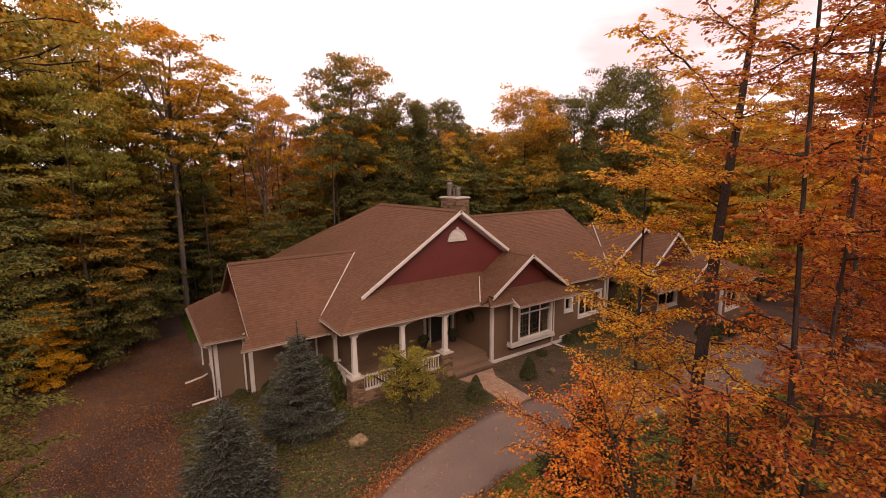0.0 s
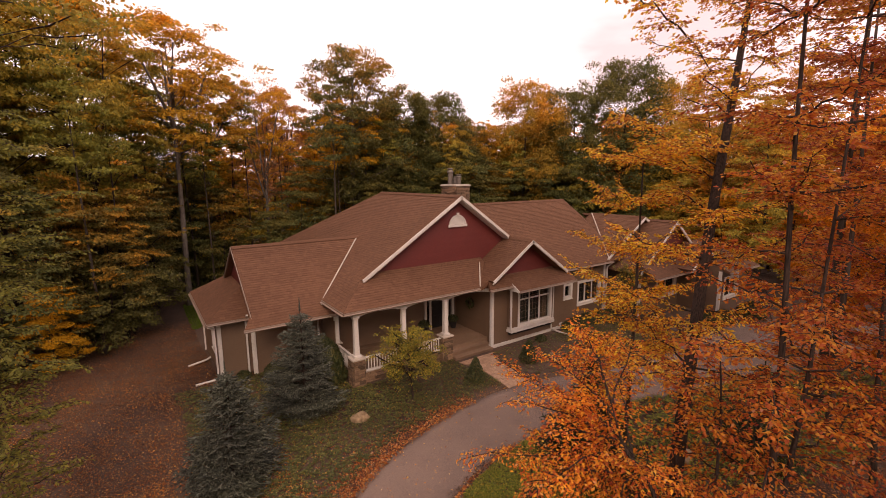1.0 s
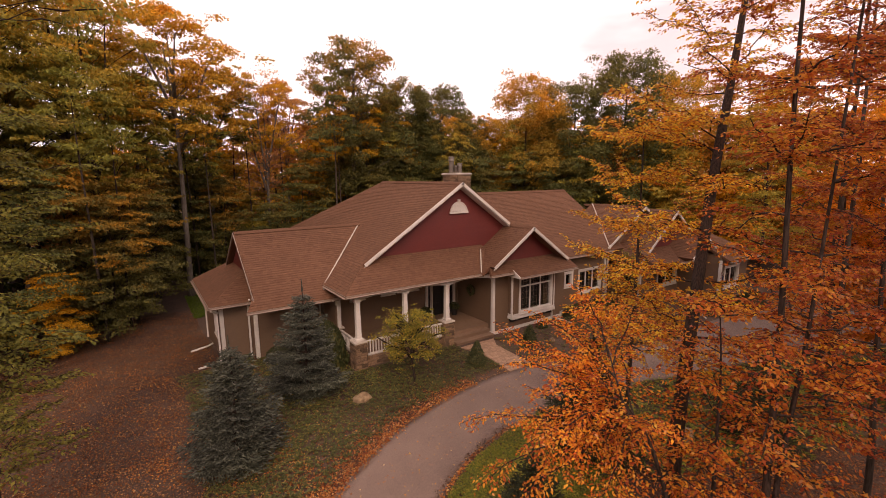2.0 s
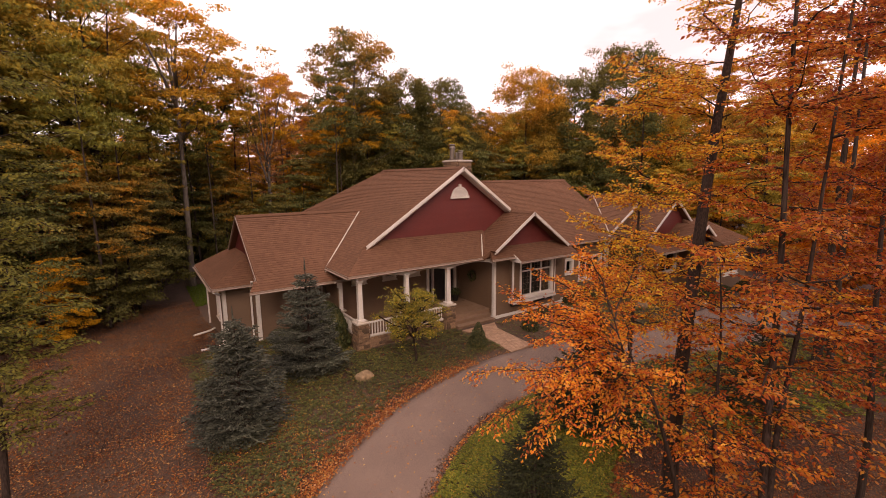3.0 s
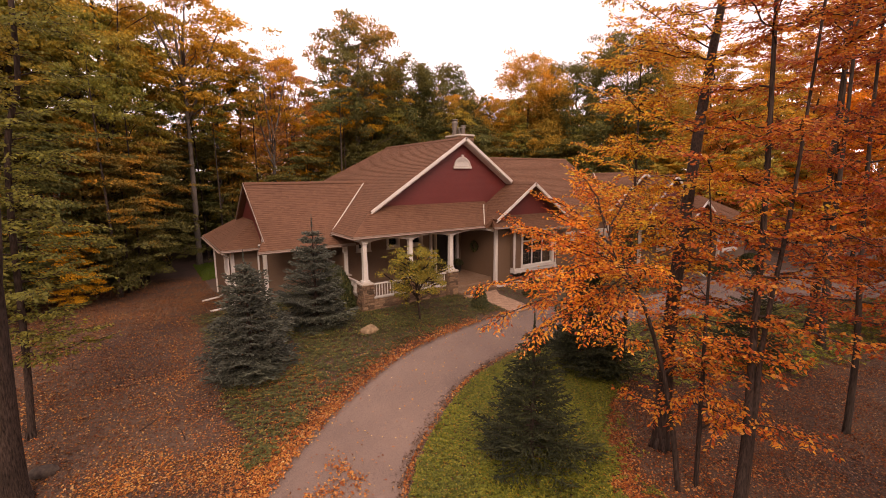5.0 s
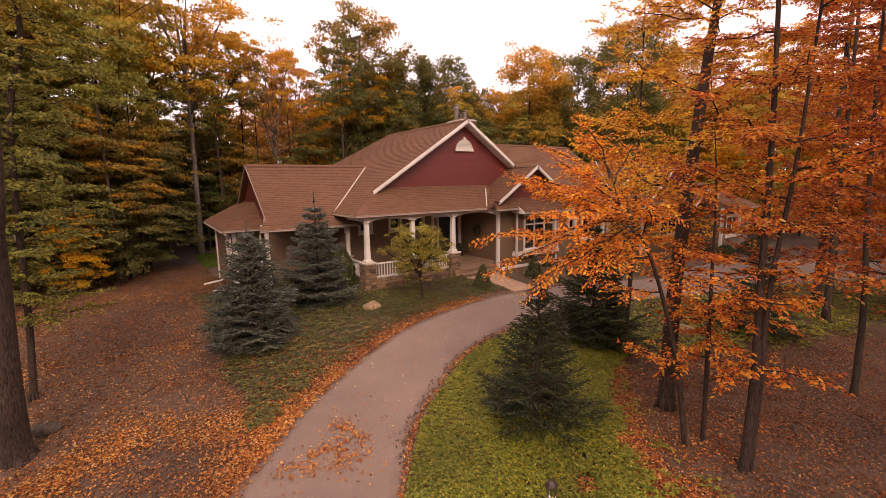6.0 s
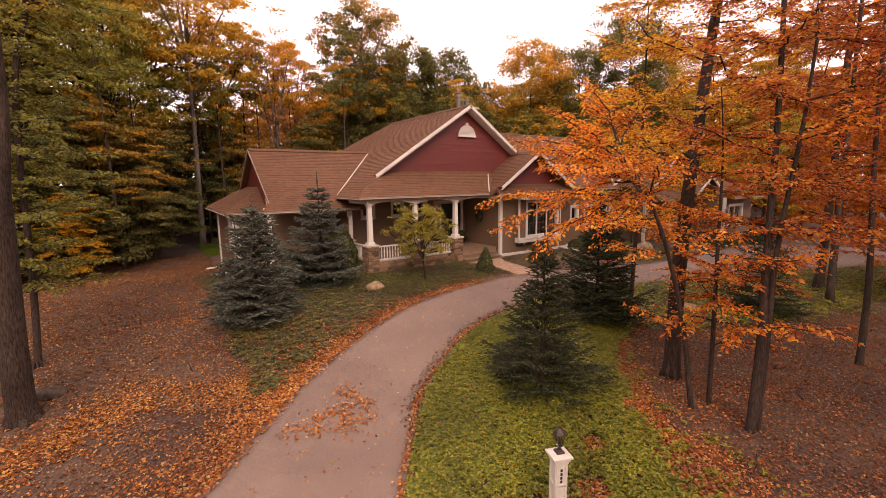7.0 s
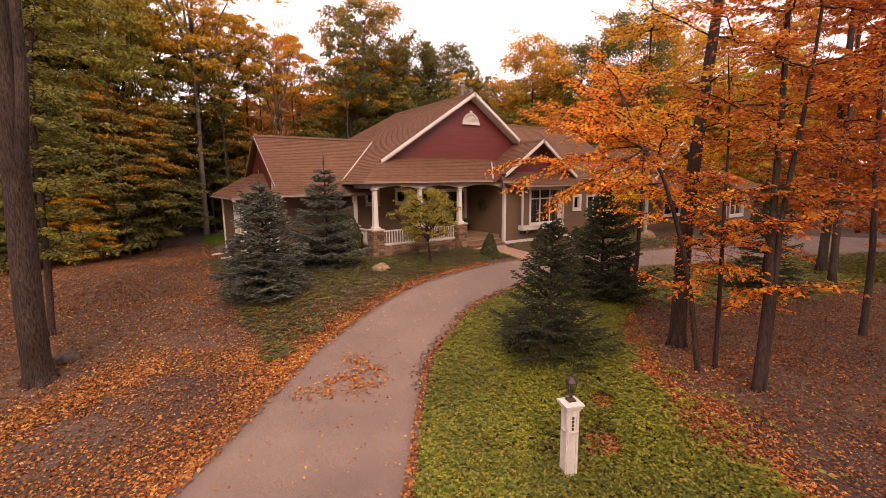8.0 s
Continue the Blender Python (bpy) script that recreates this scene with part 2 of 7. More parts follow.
class Shape:
    """Collects faces for one mesh."""

    def __init__(self):
        self.v, self.f = [], []

    def add(self, verts, faces):
        k = len(self.v)
        self.v += [Vector(p) for p in verts]
        self.f += [[k + i for i in q] for q in faces]

    def box(self, x0, x1, y0, y1, z0, z1, bev=0.0):
        if bev:
            self.rounded(x0, x1, y0, y1, z0, z1, bev)
            return
        self.add([(x0, y0, z0), (x1, y0, z0), (x1, y1, z0), (x0, y1, z0), (x0, y0, z1), (x1, y0, z1), (x1, y1, z1), (x0, y1, z1)],
                 [(0, 3, 2, 1), (4, 5, 6, 7), (0, 1, 5, 4), (1, 2, 6, 5), (2, 3, 7, 6), (3, 0, 4, 7)])

    def rounded(self, x0, x1, y0, y1, z0, z1, b):
        bm = bmesh.new()
        bmesh.ops.create_cube(bm, size=1.0, matrix=Matrix.Translation(((x0 + x1) / 2, (y0 + y1) / 2, (z0 + z1) / 2)) @ Matrix.Diagonal((x1 - x0, y1 - y0, z1 - z0, 1)))
        bmesh.ops.bevel(bm, geom=bm.edges[:], offset=b, segments=1, affect="EDGES")
        self.take(bm)

    def take(self, bm):
        bm.verts.index_update()
        self.add([v.co.copy() for v in bm.verts], [[v.index for v in f.verts] for f in bm.faces])
        bm.free()

    def bar(self, a, b, w, h, up=(0, 0, 1)):
        """A straight bar from a to b, w wide and h high, hung under the line a b."""
        a, b, up = Vector(a), Vector(b), Vector(up)
        d = (b - a).normalized()
        s = d.cross(up).normalized() * (w / 2)
        n = s.cross(d).normalized() * h
        self.add([a - s, a + s, a + s - n, a - s - n, b - s, b + s, b + s - n, b - s - n],
                 [(0, 1, 2, 3), (7, 6, 5, 4), (0, 4, 5, 1), (1, 5, 6, 2), (2, 6, 7, 3), (3, 7, 4, 0)])

    def tube(self, pts, radii, sides=8, cap=True):
        pts = [Vector(p) for p in pts]
        k = len(self.v)
        ref = Vector((0.31, 0.77, 0.2))
        for i, p in enumerate(pts):
            d = (pts[min(i + 1, len(pts) - 1)] - pts[max(i - 1, 0)]).normalized()
            s = d.cross(ref)
            if s.length < 1e-3:
                s = d.cross(Vector((1, 0, 0)))
            s.normalize()
            t = d.cross(s)
            for j in range(sides):
                a = 2 * math.pi * j / sides
                self.v.append(p + (s * math.cos(a) + t * math.sin(a)) * radii[i])
        for i in range(len(pts) - 1):
            for j in range(sides):
                j2 = (j + 1) % sides
                self.f.append([k + i * sides + j, k + i * sides + j2, k + (i + 1) * sides + j2, k + (i + 1) * sides + j])
        if cap:
            self.f.append([k + (len(pts) - 1) * sides + j for j in range(sides)])
            self.f.append([k + j for j in reversed(range(sides))])

    def prism(self, poly, depth):
        """A slab: a plane polygon and its copy moved by depth."""
        poly, depth = [Vector(p) for p in poly], Vector(depth)
        n = len(poly)
        self.add(poly + [p + depth for p in poly], [list(range(n)), list(reversed(range(n, 2 * n)))] + [[i, i + n, (i + 1) % n + n, (i + 1) % n] for i in range(n)])

    def mesh(self, name, mat, smooth=False):
        bm = bmesh.new()
        vs = [bm.verts.new(p) for p in self.v]
        for q in self.f:
            try:
                bm.faces.new([vs[i] for i in q])
            except ValueError:
                pass
        bmesh.ops.recalc_face_normals(bm, faces=bm.faces[:])
        me = bpy.data.meshes.new(name)
        bm.to_mesh(me)
        bm.free()
        me.materials.append(mat)
        if smooth:
            me.polygons.foreach_set("use_smooth", [True] * len(me.polygons))
        return me

    def part(self, name, mat, parent=None, label="", smooth=False):
        return put(name, self.mesh(name, mat, smooth), parent, label)


def clip(poly, k, limit, keep_above):
    """Cut a plane polygon, a list of (u, v), at coordinate k = limit."""
    out = []
    for i, p in enumerate(poly):
        q = poly[(i + 1) % len(poly)]
        a, b = (p[k] - limit, q[k] - limit) if keep_above else (limit - p[k], limit - q[k])
        if a >= 0:
            out.append(p)
        if a * b < 0:
            s = a / (a - b)
            out.append((p[0] + (q[0] - p[0]) * s, p[1] + (q[1] - p[1]) * s))
    return out


def laid(shape, poly, high, wide, thick, rng, gap=0.0, base=0.0, jitter=0.0, lap=True, ragged=0.0, emit=None):
    """Courses of laid pieces (shingles, boards, stones) on a convex plane polygon: real overlapping pieces, each with its own edge."""
    poly = [Vector(p) for p in poly]
    n = (poly[1] - poly[0]).cross(poly[2] - poly[0]).normalized()
    u = Vector((0, 0, 1)).cross(n)
    u = Vector((1, 0, 0)) if u.length < 1e-4 else u.normalized()
    w = n.cross(u)
    o = poly[0]
    flat = [((p - o).dot(u), (p - o).dot(w)) for p in poly]
    v0, v1 = min(p[1] for p in flat), max(p[1] for p in flat)
    v, row = v0, 0
    while v < v1 - 1e-4:
        h = high * (1 + rng.uniform(-ragged, ragged))
        band = clip(clip(flat, 1, v, True), 1, v + h, False)
        if len(band) >= 3:
            a, b = min(p[0] for p in band), max(p[0] for p in band)
            x = a - rng.uniform(0, wide)
            while x < b:
                ww = wide * (1 + rng.uniform(-jitter, jitter))
                cell = clip(clip(band, 0, x + gap / 2, True), 0, x + ww - gap / 2, False)
                if len(cell) >= 3:
                    if gap:
                        cell = clip(cell, 1, v + h - gap, False)
                    if len(cell) >= 3:
                        lift = thick * (1 + (rng.uniform(-0.25, 0.25) if jitter < 0.4 else rng.choice((-0.45, 0.35))) * (jitter > 0))
                        top = [o + u * p[0] + w * p[1] + n * (base + (lift * (1 - 0.85 * (p[1] - v) / h) if lap else lift)) for p in cell]
                        low = [o + u * p[0] + w * p[1] + n * base for p in cell]
                        m = len(cell)
                        faces = [list(range(m))] + [[i, i + m, (i + 1) % m + m, (i + 1) % m] for i in range(m)]
                        if emit:
                            emit(top + low, faces)
                        else:
                            shape.add(top + low, faces)
                x += ww
        v += h
        row += 1


def thing(name, label, category, at=(0, 0, 0), group="", kind=""):
    ob = new(name)
    ob.location = at
    ob.empty_display_size = 0.2
    return tagged(ob, label, category, group, kind)


# ---- the lie of the land ----
def ease(a):
    a = min(max(a, 0.0), 1.0)
    return a * a * (3 - 2 * a)


def land(x, y):
    h = 0.1 - 0.88 * ease((-y - 0.5) / 9.5) * (0.60 + 0.40 * ease((-x - 7) / 4))
    h -= 0.75 * ease((y - 3) / 9) * ease((-x - 9) / 3) + 0.7 * ease((y - 9) / 8) * (1 - ease((-x - 9) / 3))
    h += 0.05 * noise.noise(Vector((x * 0.35, y * 0.35, 0.0))) * ease((abs(x + 3) - 6) / 6)
    h -= 0.20 * math.exp(-((x + 9.85) ** 2 + (y + 12.5) ** 2) / 0.8)
    far = max(abs(x), abs(y)) - 40
    if far > 0:
        h += 1.5 * ease(far / 60) * noise.noise(Vector((x * 0.02, y * 0.02, 3.0)))
    return h


def spread(lo, hi, step, reach):
    c = [lo + step * i for i in range(int((hi - lo) / step) + 1)]
    out, s, a, b = list(c), step, lo, c[-1]
    while b < reach:
        s *= 1.35
        a, b = a - s, b + s
        out = [a] + out + [b]
    return out


def build_ground():
    xs, ys = spread(-32, 32, 0.5, 2500), spread(-28, 34, 0.5, 2500)
    verts = [(x, y, land(x, y)) for y in ys for x in xs]
    nx = len(xs)
    faces = [(j * nx + i, j * nx + i + 1, (j + 1) * nx + i + 1, (j + 1) * nx + i) for j in range(len(ys) - 1) for i in range(nx - 1)]
    me = mesh_of("ground", verts, faces, SOIL)
    me.polygons.foreach_set("use_smooth", [True] * len(me.polygons))
    return tagged(put("ground", me), "bare brown woodland soil sprinkled with leaves", "ground", kind="structure")


build_ground()

# the drive: a ribbon along a smooth middle line, (x, y, half width)
DRIVE = [(-24.0, -22.5, 1.7), (-18.2, -16.3, 1.68), (-15.2, -12.95, 1.66), (-13.35, -10.75, 1.58), (-11.75, -8.78, 1.42), (-10.5, -7.45, 1.34), (-8.78, -6.29, 1.3), (-7.5, -5.62, 1.27), (-6.1, -5.12, 1.27), (-4.1, -4.72, 1.3),
         (-1.6, -4.68, 1.25), (1.5, -5.3, 1.25), (5.0, -6.2, 1.3), (10.0, -6.9, 2.0), (15.0, -8.2, 2.8), (20.0, -11.5, 2.2), (26.0, -17.0, 1.7), (34.0, -26.0, 1.6)]


def smooth_line(pts, per=8):
    out = []
    for i in range(len(pts) - 1):
        p = [np.array(pts[min(max(k, 0), len(pts) - 1)]) for k in (i - 1, i, i + 1, i + 2)]
        for s in range(per):
            t = s / per
            out.append(0.5 * (2 * p[1] + (p[2] - p[0]) * t + (2 * p[0] - 5 * p[1] + 4 * p[2] - p[3]) * t * t + (3 * p[1] - p[0] - 3 * p[2] + p[3]) * t ** 3))
    out.append(np.array(pts[-1]))
    return out


DRIVE_LINE = smooth_line(DRIVE, 10)
DRIVE_XY = np.array([(p[0], p[1], p[2]) for p in DRIVE_LINE])


def drive_gap(x, y):
    """Metres from the drive's edge (minus: on it) and on which side: plus is the house's side."""
    d = np.hypot(DRIVE_XY[:, 0] - x, DRIVE_XY[:, 1] - y)
    i = int(np.argmin(d))
    j = min(i + 1, len(DRIVE_XY) - 1)
    tx, ty = DRIVE_XY[j][:2] - DRIVE_XY[j - 1][:2]
    side = tx * (y - DRIVE_XY[i][1]) - ty * (x - DRIVE_XY[i][0])
    return d[i] - DRIVE_XY[i][2], 1 if side > 0 else -1


def build_drive():
    s = Shape()
    rows = []
    for i, p in enumerate(DRIVE_LINE):
        a, b = DRIVE_LINE[max(i - 1, 0)], DRIVE_LINE[min(i + 1, len(DRIVE_LINE) - 1)]
        t = np.array([b[0] - a[0], b[1] - a[1]])
        t /= np.linalg.norm(t)
        nrm = np.array([-t[1], t[0]])
        row = []
        wob = 0.06 * noise.noise(Vector((p[0] * 1.3, p[1] * 1.3, 0)))
        for k in range(9):
            e = (k / 4 - 1) * (p[2] + wob)
            x, y = p[0] + nrm[0] * e, p[1] + nrm[1] * e
            crown = 0.035 * (1 - (k / 4 - 1) ** 2)
            row.append((x, y, land(x, y) + 0.035 + crown))
        x0, y0, z0 = row[0]
        x1, y1, z1 = row[-1]
        rows.append([(x0, y0, z0 - 0.12)] + row + [(x1, y1, z1 - 0.12)])
    n = len(rows[0])
    s.add([p for r in rows for p in r], [(i * n + j, i * n + j + 1, (i + 1) * n + j + 1, (i + 1) * n + j) for i in range(len(rows) - 1) for j in range(n - 1)])
    ob = s.part("road", ASPHALT, None, "", True)
    return tagged(ob, "curving grey-brown asphalt drive with scattered leaves", "driveway", kind="structure")


build_drive()

# ---- the house ----
rng = random.Random(11)
house = thing("house", "tan clapboard ranch house with brown shingle roof and red gables", "house", (0, 0, 0.1))
house_low = house.location.copy()


def hp(shape, name, mat, parent=None, label="", smooth=False):
    """Links a shape, given in world coordinates, as a part of the house or of one of its parts."""
    ob = shape.part(name, mat, parent if parent is not None else house, label, smooth)
    ob.matrix_parent_inverse = Matrix.Translation(-house_low) if parent is None else Matrix.Identity(4)
    return ob


def roof_plane(name, polys, slab=0.13):
    s = Shape()
    for poly in polys:
        p = [Vector(q) for q in poly]
        n = (p[1] - p[0]).cross(p[2] - p[0]).normalized()
        if n.z < 0:
            p.reverse()
            n = -n
        laid(s, p, 0.128, 0.19, 0.012, rng, 0.0, 0.0, 0.38)
        s.prism([q - n * 0.003 for q in p], -n * slab)
    return hp(s, name, SHINGLE)


def white_bars(name, runs, w=0.05, h=0.2, up=(0, 0, 1)):
    """White boards along a chain of runs, each of its own mesh."""
    for a, b in runs:
        s = Shape()
        s.bar(a, b, w, h, up)
        hp(s, name, WHITE)


# main gable: ridge along y at x = RX
RX, RZ = -1.04, 7.28
KL, KR = 0.645, 0.69


def left_z(x):
    return RZ - KL * (RX - x)


def right_z(x):
    return RZ - KR * (x - RX)


EX, EY, EZ = -7.37, -0.17, 3.2
HX, HY = -6.05, 1.15
KP = (left_z(HX) - EZ) / (HY - EY)
roof_plane("roof", [
    [(EX, EY, EZ), (EX, 15.3, EZ), (HX, 14.0, left_z(HX)), (HX, HY, left_z(HX))],
    [(HX, 0.985, left_z(HX)), (HX, 14.0, left_z(HX)), (RX, 9.0, RZ), (RX, 0.985, RZ)]])
roof_plane("roof", [
    [(RX, 0.985, RZ), (RX, 9.0, RZ), (2.07, 9.0, right_z(2.07)), (2.07, 0.985, right_z(2.07))],
    [(2.07, -0.54, right_z(2.07)), (2.07, 6.0, right_z(2.07)), (4.65, 4.0, right_z(4.65)), (4.65, -0.54, right_z(4.65))]])
roof_plane("roof", [[(RX, 9.0, RZ), (EX, 15.3, EZ), (5.3, 15.3, EZ)]])
# porch roof
roof_plane("roof", [[(EX, EY, EZ), (0.45, EY, EZ), (0.45, 1.5, EZ + KP * 1.67), (HX + 0.35, 1.5, EZ + KP * 1.67), (HX, HY, EZ + KP * 1.32)]])
# small gable: left slope, then the pent under both gables
roof_plane("roof", [[(-0.86, EY - 0.05, 5.13 - 0.67 * 2.93), (2.07, EY - 0.05, 5.13), (2.07, 2.6, 5.13), (-0.86, 2.6, 5.13 - 0.67 * 2.93)],
                    [(-0.40, -0.54, 5.13 - 0.67 * 2.47), (2.07, -0.54, 5.13), (2.07, EY - 0.05, 5.13), (-0.40, EY - 0.05, 5.13 - 0.67 * 2.47)]])
roof_plane("roof", [[(-0.62, -0.62, 3.14), (1.0, -0.62, 3.14), (1.0, 0.02, 3.56), (-0.30, 0.02, 3.56)],
                    [(0.82, -0.98, 2.94), (4.85, -0.98, 2.94), (4.85, 0.02, 3.56), (0.82, 0.02, 3.56)]])
# right body
roof_plane("roof", [[(1.5, -0.15, 3.29), (10.2, -0.15, 3.29), (10.68, 4.95, 6.58), (0.05, 4.95, 6.58)]])
roof_plane("roof", [[(10.2, -0.15, 3.29), (14.6, 4.95, 4.2), (10.68, 4.95, 6.58)], [(10.68, 4.95, 6.58), (14.6, 4.95, 4.2), (16.0, 10.05, 3.29)]])
roof_plane("roof", [[(10.68, 4.95, 6.58), (16.0, 10.05, 3.29), (0.05, 10.05, 3.29), (0.05, 4.95, 6.58)]])
# stepped gables over the garage
roof_plane("roof", [[(8.73, 0.0, 3.36), (12.45, 0.0, 5.6), (12.45, 4.0, 5.6), (8.73, 4.0, 3.36)]])
roof_plane("roof", [[(12.45, 0.0, 5.6), (16.17, 0.0, 3.36), (16.17, 4.6, 3.36), (12.45, 4.6, 5.6)]])
roof_plane("roof", [[(9.4, -1.7, 2.68), (13.0, -1.7, 5.42), (13.0, 2.5, 5.42), (9.4, 2.5, 2.68)]])
roof_plane("roof", [[(13.0, -1.7, 5.42), (16.6, -1.7, 2.68), (16.6, 2.5, 2.68), (13.0, 2.5, 5.42)]])
roof_plane("roof", [[(9.2, -2.75, 2.62), (16.4, -2.75, 2.62), (16.4, -1.38, 3.35), (9.6, -1.38, 3.35)]])
roof_plane("roof", [[(12.1, -3.2, 2.84), (13.75, -3.2, 3.92), (13.75, -1.0, 3.92), (12.1, -1.0, 2.84)]])
roof_plane("roof", [[(13.75, -3.2, 3.92), (15.4, -3.2, 2.84), (15.4, -1.0, 2.84), (13.75, -1.0, 3.92)]])
roof_plane("roof", [[(14.2, -4.3, 2.62), (18.2, -4.3, 2.62), (16.3, -1.5, 4.1), (14.2, -1.5, 4.1)]])
roof_plane("roof", [[(18.2, -4.3, 2.62), (18.2, 3.0, 2.62), (16.3, -1.5, 4.1)]])
# left wing with its skirt roof
WK = (5.26 - 2.72) / (5.304 - 1.558)
roof_plane("roof", [[(-10.12, 1.558, 2.72), (-6.2, 1.558, 2.72), (-3.6, 5.304, 5.26), (-10.12, 5.304, 5.26)],
                    [(-10.48, 1.558, 2.72), (-10.1, 1.558, 2.72), (-10.1, 2.0, 2.72 + WK * 0.44), (-10.22, 2.0, 2.72 + WK * 0.44)]])
roof_plane("roof", [[(-10.12, 9.05, 2.72), (-10.12, 5.304, 5.26), (-3.6, 5.304, 5.26), (-5.5, 9.05, 2.72)]])
roof_plane("roof", [[(-11.5, 3.48, 2.61), (-9.8, 3.48, 2.61), (-9.8, 5.18, 3.66)]])
roof_plane("roof", [[(-11.5, 3.48, 2.61), (-9.8, 5.18, 3.66), (-9.8, 8.0, 3.66), (-11.5, 9.6, 2.61)]])

# ridge caps
for a, b in (((RX, 1.0, RZ), (RX, 9.0, RZ)), ((0.05, 4.95, 6.58), (10.68, 4.95, 6.58)), ((-10.12, 5.304, 5.26), (-4.3, 5.304, 5.26)), ((2.07, -0.5, 5.13), (2.07, 1.3, 5.13)), ((12.45, 0.05, 5.6), (12.45, 3.9, 5.6)), ((13.0, -1.65, 5.42), (13.0, 1.0, 5.42))):
    s = Shape()
    a, b = Vector(a), Vector(b)
    d = (b - a).normalized()
    q = d.cross(Vector((0, 0, 1))) * 0.15
    s.bar(a + Vector((0, 0, 0.02)), b + Vector((0, 0, 0.02)), 0.05, 0.05)
    cap = hp(s, "ridge_cap", SHINGLE)
    k = 0
    while k * 0.2 < (b - a).length:
        p0, p1 = a + d * (k * 0.2), a + d * min(k * 0.2 + 0.2, (b - a).length)
        up0, up1, dn = Vector((0, 0, 0.055)), Vector((0, 0, 0.042)), Vector((0, 0, -0.055))
        s = Shape()
        s.add([p0 - q + dn, p0 + up0, p0 + q + dn, p1 - q + dn, p1 + up1, p1 + q + dn], [(0, 1, 4, 3), (1, 2, 5, 4), (0, 2, 1), (3, 4, 5)])
        hp(s, "cap_shingle", SHINGLE, cap)
        k += 1

# valley flashings, pale metal
for a, b in (((-4.36, 5.27, 5.21), (-7.30, 2.20, 3.20)), ((12.40, 3.88, 5.60), (8.70, -0.22, 3.34)), ((-0.87, -0.19, 3.22), (0.10, 1.05, 4.04))):
    s = Shape()
    s.bar(Vector(a) + Vector((0, 0, 0.05)), Vector(b) + Vector((0, 0, 0.05)), 0.05, 0.03)
    hp(s, "flashing", CAP, None, "pale metal valley flashing")

# rake boards (two layers: fascia and shadow board)
RAKES = [((RX, 0.96, RZ), (HX - 0.02, 0.96, left_z(HX))), ((RX, 0.96, RZ), (1.95, 0.96, right_z(1.95))),
         ((2.07, -0.57, 5.13), (-0.42, -0.57, 3.46)), ((2.07, -0.57, 5.13), (4.67, -0.57, right_z(4.67))),
         ((12.45, -0.03, 5.6), (8.75, -0.03, 3.37)), ((12.45, -0.03, 5.6), (14.0, -0.03, 4.67)),
         ((13.0, -1.73, 5.42), (9.42, -1.73, 2.70)), ((13.0, -1.73, 5.42), (15.0, -1.73, 3.9)),
         ((13.75, -3.23, 3.92), (12.1, -3.23, 2.84)), ((13.75, -3.23, 3.92), (15.4, -3.23, 2.84))]
for a, b in RAKES:
    s = Shape()
    s.bar(Vector(a) + Vector((0, 0, 0.02)), Vector(b) + Vector((0, 0, 0.02)), 0.045, 0.125, (0, 0, 1))
    s.bar(Vector(a) + Vector((0, 0.05, -0.10)), Vector(b) + Vector((0, 0.05, -0.10)), 0.05, 0.045, (0, 0, 1))
    hp(s, "rake_board", WHITE)
for a, b in (((-10.15, 5.304, 5.26), (-10.15, 1.95, 2.98)), ((-10.15, 5.304, 5.26), (-10.15, 9.0, 2.75))):
    s = Shape()
    s.bar(Vector(a) + Vector((0, 0, 0.012)), Vector(b) + Vector((0, 0, 0.012)), 0.03, 0.09)
    hp(s, "rake_board", GUTTER)
# soffits under the rakes
s = Shape()
s.prism([(HX, 0.99, left_z(HX) - 0.15), (RX, 0.99, RZ - 0.15), (RX, 1.42, RZ - 0.15), (HX, 1.42, left_z(HX) - 0.15)], (0, 0, -0.03))
s.prism([(RX, 0.99, RZ - 0.15), (2.0, 0.99, right_z(2.0) - 0.15), (2.0, 1.42, right_z(2.0) - 0.15), (RX, 1.42, RZ - 0.15)], (0, 0, -0.03))
hp(s, "soffit", WHITE)

# gutters along the eaves: an open trough profile
GUTTERS = [((EX - 0.02, EY - 0.06, EZ - 0.02), (-0.84, EY - 0.06, EZ - 0.02)), ((EX - 0.06, 2.25, EZ - 0.02), (EX - 0.06, EY - 0.05, EZ - 0.02)),
           ((-0.64, -0.68, 3.12), (0.80, -0.68, 3.12)), ((0.80, -1.04, 2.92), (4.87, -1.04, 2.92)), ((4.9, -0.21, 3.26), (9.2, -0.21, 3.26)),
           ((-10.5, 1.50, 2.70), (-6.55, 1.50, 2.70)), ((-11.5, 3.42, 2.59), (-9.95, 3.42, 2.59)), ((-11.56, 9.6, 2.59), (-11.56, 3.42, 2.59)),
           ((9.2, -2.81, 2.60), (14.2, -2.81, 2.60)), ((14.2, -4.36, 2.60), (18.2, -4.36, 2.60))]
